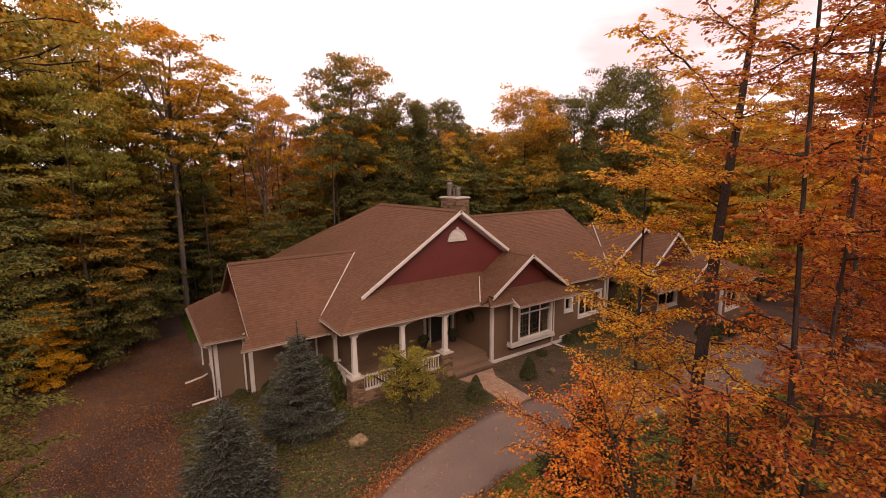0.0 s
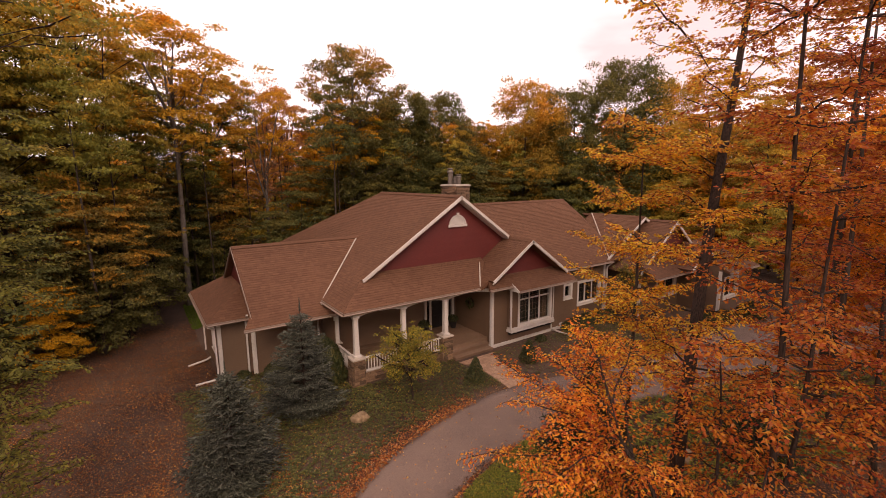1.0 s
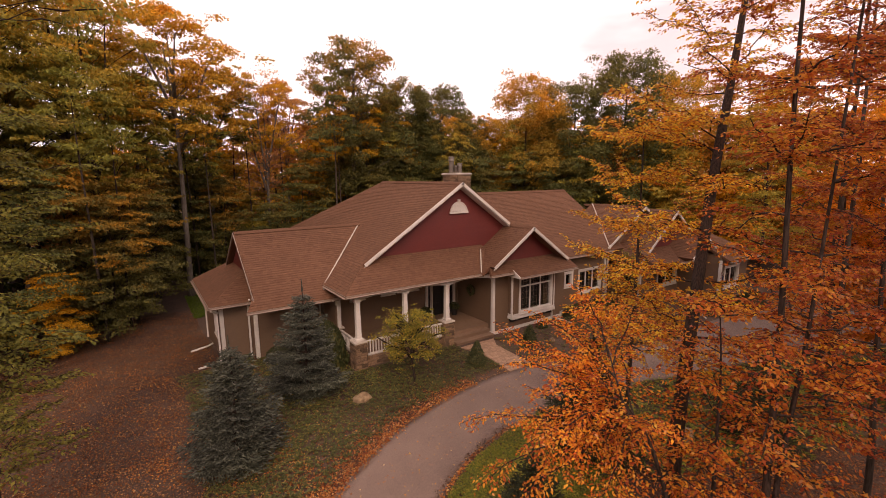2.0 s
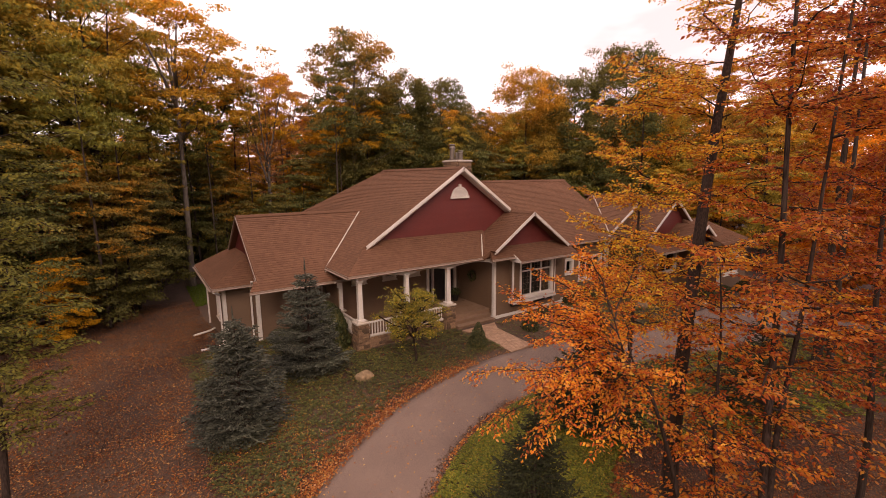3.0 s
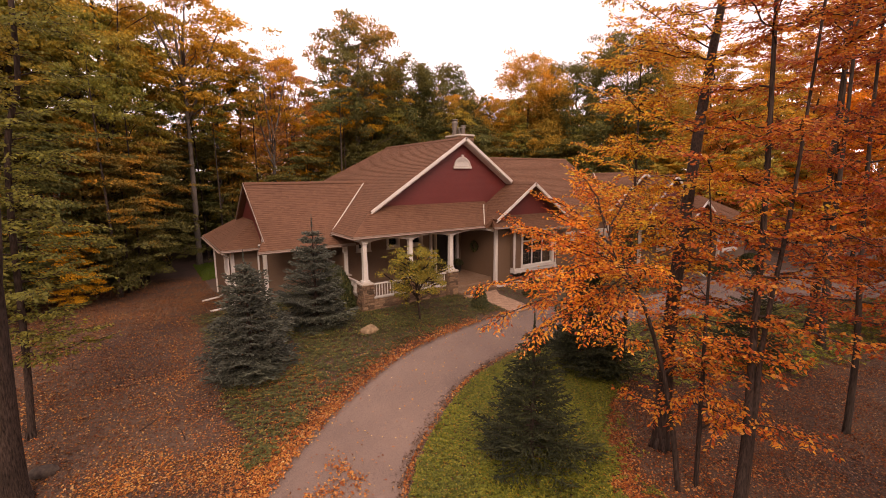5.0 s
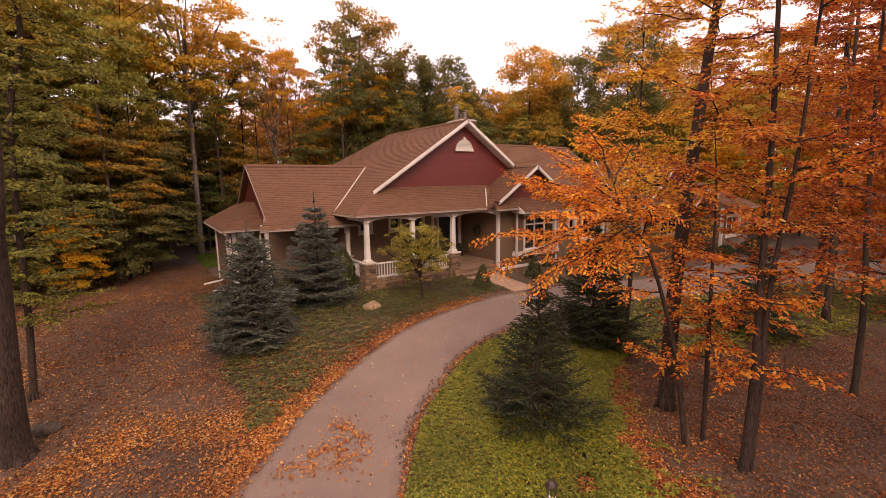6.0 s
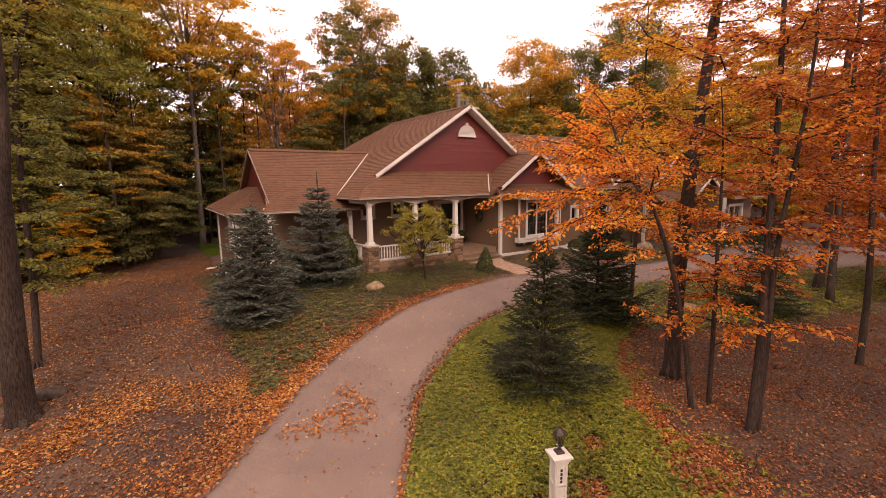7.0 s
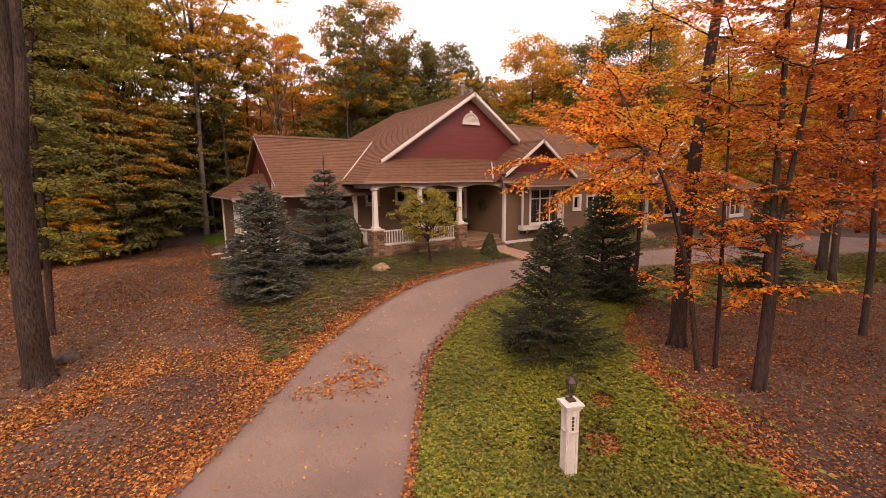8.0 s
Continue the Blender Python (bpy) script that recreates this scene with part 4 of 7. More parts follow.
railing((PX[0] + 0.23, 0.10), (PX[1] - 0.23, 0.10), 0.60, 1.20)
railing((PX[1] + 0.23, 0.10), (PX[2] - 0.23, 0.10), 0.60, 1.20)
railing((PX[0], 1.95), (PX[0], 0.33), 0.60, 1.20)
for a, b in (((PX[0] + 0.2, 0.16), (PX[1] - 0.2, 0.16)), ((PX[1] + 0.2, 0.16), (PX[2] - 0.2, 0.16)), ((PX[0] + 0.02, 2.0), (PX[0] + 0.02, 0.3))):
    o, d, n, length = wall_frame(a, b)
    s = Shape()
    s.prism([o + d * u - n * 0.02 + Vector((0, 0, h)) for u, h in ((0, -0.3), (length, -0.3), (length, 0.56), (0, 0.56))], -n * 0.16)
    base = hp(s, "porch_base", STONE, None, "low ledge stone wall under the railing")
    stone_face(base, a, b, 0.0, 0.54)
    s = Shape()
    s.bar(o + Vector((0, 0, 0.60)) + n * -0.03, o + d * length + Vector((0, 0, 0.60)) + n * -0.03, 0.2, 0.05)
    hp(s, "coping", CAP, base)

# chimney with two flues
s = Shape()
s.box(0.76, 1.58, 3.80, 5.10, 4.5, 7.66)
chimney = hp(s, "chimney", STONE, None, "ledge stone chimney with pale cap")
for a, b in (((0.74, 3.78), (1.60, 3.78)), ((0.74, 5.12), (0.74, 3.78)), ((1.60, 3.78), (1.60, 5.12))):
    stone_face(chimney, a, b, 5.3, 7.65)
s = Shape()
s.box(0.67, 1.67, 3.71, 5.19, 7.66, 7.73, 0.012)
s.box(0.72, 1.62, 3.76, 5.14, 7.73, 7.76, 0.010)
hp(s, "chimney_cap", CAP, chimney)
for x, y, h, r in ((1.05, 4.75, 0.92, 0.145), (1.25, 4.25, 0.56, 0.125), (1.2, 4.5, 0.46, 0.10)):
    s = Shape()
    s.tube([(x, y, 7.72), (x, y, 7.72 + h * 0.72)], [r, r], 14)
    s.tube([(x, y, 7.72 + h * 0.72), (x, y, 7.72 + h * 0.76), (x, y, 7.72 + h * 0.9), (x, y, 7.72 + h * 0.94), (x, y, 7.72 + h)], [r * 1.25, r * 1.25, r * 0.9, r * 1.25, r * 1.1], 14)
    hp(s, "flue", FLUE, chimney)

# downspouts
for pts in ([(-7.40, 2.05, 3.08), (-7.35, 2.02, 2.9), (-6.95, 1.92, 2.75), (-6.95, 1.92, 2.3)], [(9.05, -0.12, 3.15), (9.03, 0.12, 2.95), (9.03, 0.16, 0.15)],
            [(-11.45, 3.45, 2.5), (-11.2, 3.8, 2.3), (-11.18, 3.82, 0.1)], [(4.20, -0.95, 2.85), (4.10, -0.20, 2.65), (4.06, -0.10, 2.5), (4.06, -0.10, 0.1)], [(-10.05, 3.40, 2.75), (-10.02, 3.78, 2.5), (-10.02, 3.80, 0.05)], [(-7.25, 1.52, 2.65), (-7.15, 3.38, 2.5), (-7.15, 3.40, 0.1)]):
    s = Shape()
    for a, b in zip(pts[:-1], pts[1:]):
        a, b = Vector(a), Vector(b)
        s.bar(a, b, 0.08, 0.06, (1, 0, 0) if abs((b - a).normalized().z) > 0.7 else (0, 0, 1))
    hp(s, "downspout", WHITE)

# ---- plants ----
nrg = np.random.RandomState(5)


def forest_material():
    """Leaves of the wood: the plant's own colour, turning to orange in patches, with a tint of its own for each leaf."""
    m, nd, lk, b = material("woodland_leaves", 0.6)
    g = nd.new("ShaderNodeNewGeometry")
    r = ramp(nd, [(0.0, (0.85, 0.9, 0.8)), (0.45, (1.4, 1.4, 1.3)), (0.8, (1.8, 1.75, 1.4)), (1.0, (2.3, 2.0, 1.4))])
    lk.new(g.outputs["Random Per Island"], r.inputs["Fac"])
    oi = nd.new("ShaderNodeObjectInfo")
    n = noise_tex(nd, lk, 0.42, 4.0)
    n.noise_dimensions = "4D"
    shift = nd.new("ShaderNodeMath")
    shift.operation = "MULTIPLY"
    lk.new(oi.outputs["Random"], shift.inputs[0])
    shift.inputs[1].default_value = 40.0
    lk.new(shift.outputs["Value"], n.inputs["W"])
    co = nd.new("ShaderNodeTexCoord")
    sep = nd.new("ShaderNodeSeparateXYZ")
    lk.new(co.outputs["Generated"], sep.inputs["Vector"])
    add = nd.new("ShaderNodeMath")
    add.operation = "MULTIPLY_ADD"
    lk.new(sep.outputs["Z"], add.inputs[0])
    add.inputs[1].default_value = 0.32
    lk.new(n.outputs["Fac"], add.inputs[2])
    turn = ramp(nd, [(0.66, (0.0, 0.0, 0.0)), (0.90, (0.85, 0.85, 0.85))])
    lk.new(add.outputs["Value"], turn.inputs["Fac"])
    part_turn = nd.new("ShaderNodeMath")
    part_turn.operation = "MULTIPLY"
    lk.new(turn.outputs["Color"], part_turn.inputs[0])
    lk.new(oi.outputs["Alpha"], part_turn.inputs[1])
    base = mixed(nd, lk, part_turn.outputs["Value"], oi.outputs["Color"], (0.48, 0.215, 0.022))
    col = mixed(nd, lk, 1.0, base, r.outputs["Color"], "MULTIPLY")
    lk.new(col, b.inputs["Base Color"])
    b.inputs["Specular IOR Level"].default_value = 0.2
    t = nd.new("ShaderNodeBsdfTranslucent")
    lk.new(col, t.inputs["Color"])
    mx = nd.new("ShaderNodeMixShader")
    mx.inputs["Fac"].default_value = 0.45
    lk.new(b.outputs["BSDF"], mx.inputs[1])
    lk.new(t.outputs["BSDF"], mx.inputs[2])
    lk.new(mx.outputs["Shader"], nd["Material Output"].inputs["Surface"])
    return m


FOREST = forest_material()


def unit(a):
    return a / np.maximum(np.linalg.norm(a, axis=-1, keepdims=True), 1e-6)


def leaf_quads(c, along, normal, length, width, fold=0.12):
    """Folded, pointed leaves: centres, the way each points, the way it faces."""
    along = unit(along)
    side = unit(np.cross(normal, along))
    face = np.cross(along, side)
    length, width = np.asarray(length)[:, None], np.asarray(width)[:, None]
    return np.stack([c - along * length * 0.5, c + side * width * 0.5 + face * width * fold - along * length * 0.08, c + along * length * 0.5, c - side * width * 0.5 + face * width * fold - along * length * 0.08], axis=1)


def leaf_tris(c, along, normal, length, width):
    """Small three-cornered leaves for trees that stand far off."""
    along = unit(along)
    side = unit(np.cross(normal, along))
    length, width = np.asarray(length)[:, None], np.asarray(width)[:, None]
    return np.stack([c - along * length * 0.5 + side * width * 0.35, c - along * length * 0.3 - side * width * 0.6, c + along * length * 0.6 + side * width * 0.1], axis=1)


def clump(r, center, a, c, n, size, far=False, shell=0.45):
    """A flattened tuft of leaves, denser on its upper shell."""
    d = unit(r.normal(size=(n, 3)))
    d[:, 2] = np.where(r.rand(n) < 0.7, np.abs(d[:, 2]), d[:, 2])
    rad = r.rand(n) ** shell * (1 + 0.22 * np.sin(d[:, 0] * 5 + center[0] * 3) * np.sin(d[:, 1] * 5 + center[1] * 3))
    p = center + d * rad[:, None] * np.array([a, a, c])
    normal = unit(d * 0.8 + np.array([0, 0, 0.8]) + r.normal(size=(n, 3)) * 0.45)
    along = unit(r.normal(size=(n, 3)) + d * 0.5 - np.array([0, 0, 0.35]))
    s = size * r.uniform(0.65, 1.25, n)
    if far:
        return leaf_tris(p, along, normal, s, s * 0.85)
    return leaf_quads(p, along, normal, s, s * 0.72)


def limb_points(a, b, r, sag=0.0, n=5):
    a, b = np.array(a, float), np.array(b, float)
    out = []
    for i in range(n + 1):
        t = i / n
        p = a + (b - a) * t + np.array([0, 0, sag * math.sin(math.pi * t)])
        if 0 < i < n:
            p = p + r.normal(size=3) * np.linalg.norm(b - a) * 0.025
        out.append(tuple(p))
    return out


def broadleaf_meshes(seed, h, base, radius, clumps, leaves, size, trunk_r, bark, leafmat, layered=0.5, top=0.75, leaders=0, tuft=1.0, far=True, shell=0.45, fork=0.40, domed=False):
    """Trunk with limbs, and a crown of tufts on them with gaps between."""
    r = np.random.RandomState(seed)
    wood = Shape()
    lean = r.normal(size=2) * 0.02 * h
    tp = [(lean[0] * t * t + 0.12 * math.sin(3 * t + seed), lean[1] * t * t + 0.12 * math.cos(2 * t + seed), h * 0.93 * t - 0.3 * (t == 0)) for t in (0, 0.04, 0.15, 0.3, 0.45, 0.6, 0.75, 0.9, 1.0)]
    tr = [trunk_r * k for k in (1.5, 1.12, 1.0, 0.9, 0.76, 0.6, 0.42, 0.22, 0.07)]
    wood.tube(tp, tr, 9)
    quads = []
    for i in range(leaders):
        b = 6.283 * i / leaders + seed
        z0 = h * (fork + 0.05 * i)
        out = radius * r.uniform(0.3, 0.55)
        wood.tube([(0.1, 0.0, z0), (out * 0.35 * math.cos(b), out * 0.35 * math.sin(b), z0 + h * 0.10), (out * 0.8 * math.cos(b), out * 0.8 * math.sin(b), min(z0 + h * 0.28, h * 0.84)), (out * 1.1 * math.cos(b), out * 1.1 * math.sin(b), h * 0.90)],
                  [trunk_r * 0.6, trunk_r * 0.5, trunk_r * 0.36, trunk_r * 0.1], 7)
    ga = 2.399963
    for i in range(clumps):
        zr = ((i + 0.5) / clumps)
        z = base + (h - base) * zr
        prof = radius * (math.sin(math.pi * min(1.0, 0.16 + 0.80 * zr)) ** top)
        if domed:
            prof = radius * (1 - abs((zr - 0.58) / (0.62 if zr < 0.58 else 0.45)) ** 2.5) ** 0.5
        rad = prof * (r.rand() ** (0.35 if domed else 0.5)) * r.uniform(0.75, 1.15)
        ang = i * ga + r.uniform(-0.5, 0.5)
        ztr = max(base * 0.75, z - rad * r.uniform(0.35, 0.75))
        k = min(max(ztr / (h * 0.93), 0), 1)
        ax, ay = lean[0] * k * k + 0.12 * math.sin(3 * k + seed), lean[1] * k * k + 0.12 * math.cos(2 * k + seed)
        c = np.array([ax + rad * math.cos(ang), ay + rad * math.sin(ang), z + r.uniform(-0.3, 0.3)])
        a = r.uniform(0.75, 1.25) * (0.65 + 0.09 * radius) * tuft
        wood.tube(limb_points((ax, ay, ztr), c, r, 0.06 * rad, 4), [trunk_r * 0.26 * (1 - 0.6 * k), trunk_r * 0.2 * (1 - 0.6 * k), trunk_r * 0.14 * (1 - 0.5 * k), 0.025, 0.012], 5, False)
        slope = r.uniform(-0.45, 0.15) * (1.0 - layered)
        first = len(quads)
        quads.append(clump(r, c, a, a * layered, leaves, size, far, shell))
        for _ in range(2):
            off = r.normal(size=3) * np.array([a, a, a * layered]) * (0.5 if domed else 0.9)
            quads.append(clump(r, c + off, a * 0.5, a * 0.5 * layered, leaves // 4, size, far, shell))
        for q in quads[first:]:
            q[:, :, 2] += slope * ((q[:, :, 0] - c[0]) * math.cos(ang) + (q[:, :, 1] - c[1]) * math.sin(ang))
    return wood.mesh("trunk", bark, True), quads_mesh("crown", np.concatenate(quads), leafmat)


def plant(name, meshes, label, category, at, scale=1.0, turn=0.0, color=None, group="", tall=1.0):
    ob = thing(name, label, category, at, group)
    ob.rotation_euler = (0, 0, turn)
    ob.scale = (scale, scale, scale * tall)
    put("trunk", meshes[0], ob)
    crown = put("crown", meshes[1], ob)
    if color:
        crown.color = (*color, {DEEP: 0.12, GREEN: 0.45, MOSS: 0.7}.get(color, 1.0))
    return ob


GREEN, OLIVE, DEEP = (0.172, 0.168, 0.040), (0.250, 0.196, 0.040), (0.078, 0.084, 0.030)
MOSS, AMBER = (0.088, 0.082, 0.028), (0.33, 0.190, 0.028)
GOLDEN, ORANGE, RUST, COPPER = (0.42, 0.225, 0.020), (0.48, 0.175, 0.018), (0.30, 0.145, 0.065), (0.42, 0.135, 0.020)
UMBER, BRONZE, SAGE = (0.22, 0.095, 0.024), (0.235, 0.150, 0.028), (0.140, 0.134, 0.035)
WORDS = {GREEN: "green", OLIVE: "olive-green", DEEP: "dark green", MOSS: "mossy green", AMBER: "amber-coloured", GOLDEN: "golden", ORANGE: "orange", RUST: "thin rust-brown", COPPER: "copper-orange", UMBER: "dull rust-coloured", BRONZE: "bronze-gold"}

TALL = [broadleaf_meshes(21 + k, 18.0, 6.2, 4.2, 58, 300, 0.150, 0.20, BARK_DARK, FOREST, 0.34, 0.7, 2, 0.95) for k in range(3)]
HIGH = [broadleaf_meshes(31 + k, 18.0, 10.6, 4.1, 44, 300, 0.150, 0.155, BARK_PALE, FOREST, 0.40, 0.6, 4, 0.95, fork=0.54) for k in range(2)]
VASE = broadleaf_meshes(38, 18.0, 6.8, 4.4, 84, 330, 0.16, 0.2, BARK_PALE, FOREST, 0.66, 0.5, 4, 1.05, fork=0.45, domed=True)
THIN = [broadleaf_meshes(41, 17.0, 8.0, 3.4, 60, 50, 0.14, 0.15, BARK_PALE, FOREST, 0.7, 0.75, 4)]
LOW = [broadleaf_meshes(51 + k, 9.0, 0.7, 3.2, 56, 250, 0.135, 0.08, BARK_DARK, FOREST, 0.24) for k in range(3)]
FULL = [broadleaf_meshes(61 + k, 17.2, 1.4, 4.3, 80, 430, 0.170, 0.2, BARK_DARK, FOREST, 0.78, 0.5, 0, 1.35, shell=0.40, domed=True) for k in range(3)]
BACK = [broadleaf_meshes(71 + k, 18.0, 0.9, 4.5, 54, 70, 0.43, 0.2, BARK_DARK, FOREST, 0.6, 0.55, 0, 1.25) for k in range(3)]
POLE = [broadleaf_meshes(95 + k, 16.0, 10.5, 2.2, 20, 200, 0.150, 0.10, bark, FOREST, 0.4) for k, bark in enumerate((BARK_DARK, BARK))]


def forest_tree(meshes, x, y, top, color, wide=1.0, turn=0.0, tpl_h=18.0, group="woodland trees behind the house"):
    z = land(x, y)
    s = (top - z) / tpl_h
    w = s * wide
    label = WORDS[color] + " autumn tree standing in the wood behind the house"
    ob = plant("tree", meshes, label, "tree", (x, y, z), 1.0, turn, color, group)
    ob.scale = (w, w, s)
    return ob


# first row of the wood, one by one: x, y, height of the top, kind, colour, breadth
ROW = [
    (-19.3, 17.5, 21.0, TALL[0], OLIVE, 1.1), (-16.6, 19.0, 20.5, TALL[1], GREEN, 0.95), (-15.2, 16.8, 18.0, TALL[0], OLIVE, 0.8), (-13.2, 22.3, 17.2, HIGH[1], OLIVE, 0.9),
    (-10.75, 19.6, 18.2, HIGH[0], AMBER, 1.15), (-8.4, 23.5, 15.2, HIGH[1], GOLDEN, 1.0), (-4.7, 21.9, 16.4, THIN[0], RUST, 1.0), (-2.3, 25.0, 15.6, HIGH[0], RUST, 0.85),
    (1.9, 20.0, 17.9, VASE, MOSS, 0.95), (4.0, 22.5, 14.2, FULL[0], DEEP, 0.8), (7.6, 21.0, 15.9, FULL[1], DEEP, 0.95), (11.2, 19.6, 16.0, FULL[2], DEEP, 0.95),
    (15.0, 20.5, 13.6, FULL[1], MOSS, 0.85), (19.0, 17.2, 17.3, FULL[0], BRONZE, 0.95), (22.4, 18.4, 15.0, FULL[1], BRONZE, 0.85), (23.4, 14.6, 17.2, FULL[1], DEEP, 0.9), (26.2, 10.8, 19.0, FULL[0], DEEP, 0.95),
    (29.4, 8.2, 17.6, FULL[2], OLIVE, 0.9), (31.5, 4.0, 16.5, TALL[1], BRONZE, 1.0), (30.5, -1.5, 16.0, TALL[2], UMBER, 1.0), (29.0, -7.5, 16.0, HIGH[1], COPPER, 1.1), (27.0, -13.0, 16.0, TALL[0], UMBER, 1.0)]
for k, (x, y, top, kind, color, wide) in enumerate(ROW):
    forest_tree(kind, x, y, top, color, wide, k * 1.7)

# lower trees at the edge of the wood: x, y, top, colour
EDGE = [(-21.5, 9.5, 7.0, DEEP), (-18.8, 11.5, 8.5, DEEP), (-17.0, 10.6, 3.4, GOLDEN), (-16.4, 13.4, 8.0, MOSS), (-14.9, 13.0, 6.6, MOSS), (-13.9, 15.6, 7.6, MOSS), (-20.0, 5.6, 4.6, MOSS), (-13.6, 20.0, 8.0, MOSS), (-12.6, 23.5, 9.0, MOSS), (-9.6, 24.0, 9.0, DEEP),
        (-8.2, 21.5, 7.5, MOSS), (-6.6, 25.0, 9.5, OLIVE), (-5.0, 18.5, 6.0, DEEP), (-2.6, 20.5, 8.5, DEEP), (0.2, 23.5, 9.5, OLIVE), (3.0, 18.5, 8.0, DEEP), (5.8, 19.5, 9.0, DEEP), (9.6, 17.8, 9.0, DEEP),
        (13.2, 17.0, 9.5, DEEP), (17.2, 15.5, 9.5, DEEP), (20.6, 13.6, 9.0, DEEP), (24.0, 10.4, 8.0, DEEP), (26.0, 6.0, 7.5, OLIVE), (25.5, 1.0, 7.0, GOLDEN), (26.5, -4.0, 7.0, ORANGE), (-23.0, 4.0, 6.0, GREEN)]
for k, (x, y, top, color) in enumerate(EDGE):
    forest_tree(LOW[k % 3], x, y, top, color, 1.0, k * 2.1, 9.0, "low trees at the wood's edge")

# slender stems among them
fr = random.Random(77)
for k in range(26):
    x = -21.0 + 1.75 * k + fr.uniform(-0.6, 0.6)
    y = fr.uniform(16.0, 24.0) if x > -13 else fr.uniform(11.0, 18.0)
    forest_tree(POLE[k % 2], x, y - 0.12 * max(0.0, x - 8), fr.uniform(12.5, 15.5), fr.choice((GREEN, OLIVE, DEEP, GOLDEN)), fr.uniform(0.7, 1.0), k * 1.9, 16.0, "slender trees in the wood")

# the depth of the wood behind
for count, near, low, high in ((24, 28.0, 9.5, 12.5), (26, 36.0, 11.5, 14.0), (26, 45.0, 13.0, 16.0)):
    for i in range(count):
        a = radians(-62 + 150 * (i + fr.uniform(0.1, 0.9)) / count) + radians(8)
        d = near + fr.uniform(-2.5, 2.5)
        x, y = -2.0 + d * math.sin(a) * 1.15, -1.0 + d * math.cos(a)
        if y < -14 or (x < -9 and y < 14):
            continue
        top = fr.uniform(low, high) - (2.5 if x < -5 else 0.0)
        color = fr.choice((GREEN, OLIVE, DEEP, DEEP, DEEP, GOLDEN, RUST)) if x < 24 else fr.choice((UMBER, BRONZE, OLIVE, COPPER))
        forest_tree(fr.choice(BACK), x, y, top, color, fr.uniform(0.9, 1.2), fr.uniform(0, 6.2))
# the wood to the west
for x, y, top, color, kind in ((-23.5, 14.0, 20.0, OLIVE, TALL[2]), (-24.5, 8.0, 19.5, GOLDEN, TALL[0]), (-22.0, 20.0, 20.0, GREEN, TALL[1]), (-26.5, 2.0, 19.0, GOLDEN, TALL[1]), (-28.0, 14.0, 20.0, OLIVE, TALL[2]), (-19.0, 24.0, 19.0, GREEN, TALL[0]), (-20.6, 13.6, 17.5, OLIVE, HIGH[0]), (-16.6, 26.0, 11.0, DEEP, FULL[0]), (-22.6, 6.0, 16.0, OLIVE, HIGH[1]),
                               (-16.0, 30.0, 9.5, DEEP, BACK[0]), (-21.0, 28.0, 10.0, DEEP, BACK[1]), (-26.0, 22.0, 12.0, DEEP, BACK[2]), (-12.0, 30.0, 9.5, DEEP, BACK[1]), (-29.0, 8.0, 12.0, DEEP, BACK[0])):
    forest_tree(kind, x, y, top, color, 1.0, x, group="woodland trees west of the lawn")


# the wood on the near side of the place
for k, (x, y) in enumerate(((-30, -18), (-27, -25), (-31, -8), (-22, -30), (-17, -27), (-12, -31), (-8, -26), (-3, -30), (2, -26), (8, -30), (14, -28), (-33, 0), (-25, -34), (-5, -36))):
    forest_tree(BACK[k % 3], x, y, 10.0 + (k * 7 % 4), (GOLDEN, OLIVE, COPPER, GREEN)[k % 4], 1.1, k * 1.1, 18.0, "woodland trees around the clearing")


# ---- copper beeches beside the drive ----
def spray(r, wood, quads, a, b, leaf=0.10, twig_len=0.55, sag=0.0, thick=0.02, step=0.16, spacing=0.055):
    """A limb from a to b with flat side twigs set with leaves on both sides."""
    pts = [np.array(p) for p in limb_points(a, b, r, sag, 6)]
    wood.tube(pts, [thick * (1 - 0.8 * i / 6) + 0.003 for i in range(7)], 5, False)
    total = np.linalg.norm(np.array(b) - np.array(a))
    n = max(3, int(total / step))
    cs, al, no = [], [], []
    for i in range(n + 1):
        t = 0.12 + 0.88 * i / n
        k = min(int(t * 6), 5)
        p = pts[k] + (pts[k + 1] - pts[k]) * (t * 6 - k)
        d = unit(pts[k + 1] - pts[k])
        flat = np.cross(d, np.array([0, 0, 1.0]))
        flat = unit(flat)
        for sgn in (1, -1) if i < n else (0,):
            if r.rand() < 0.12:
                continue
            w = unit(d * 0.75 + flat * sgn * r.uniform(0.6, 1.1) + np.array([0, 0, r.uniform(-0.42, 0.25)]))
            ln = twig_len * (1.15 - 0.75 * t) * r.uniform(0.6, 1.25) if sgn else twig_len * 0.4
            end = p + w * ln + np.array([0, 0, -0.06 * ln])
            wood.tube([tuple(p), tuple((p + end) / 2 + np.array([0, 0, 0.02])), tuple(end)], [0.006, 0.004, 0.002], 3, False)
            m = max(3, int(ln / spacing))
            s2 = unit(np.cross(w, np.array([0, 0, 1.0])))
            for j in range(m + 1):
                q = p + (end - p) * ((j + 0.6) / (m + 1))
                for sg in (1, -1):
                    cs.append(q + s2 * sg * leaf * 0.42 + r.normal(size=3) * 0.02)
                    al.append(w * 0.6 + s2 * sg * 0.8 + np.array([0, 0, r.uniform(-0.85, 0.1)]))
                    no.append(np.array([0, 0, 1.0]) + r.normal(size=3) * 0.75)
    if cs:
        m = len(cs)
        s = leaf * r.uniform(0.6, 1.15, m)
        quads.append(leaf_quads(np.array(cs), np.array(al), np.array(no), s, s * 0.52, 0.18))


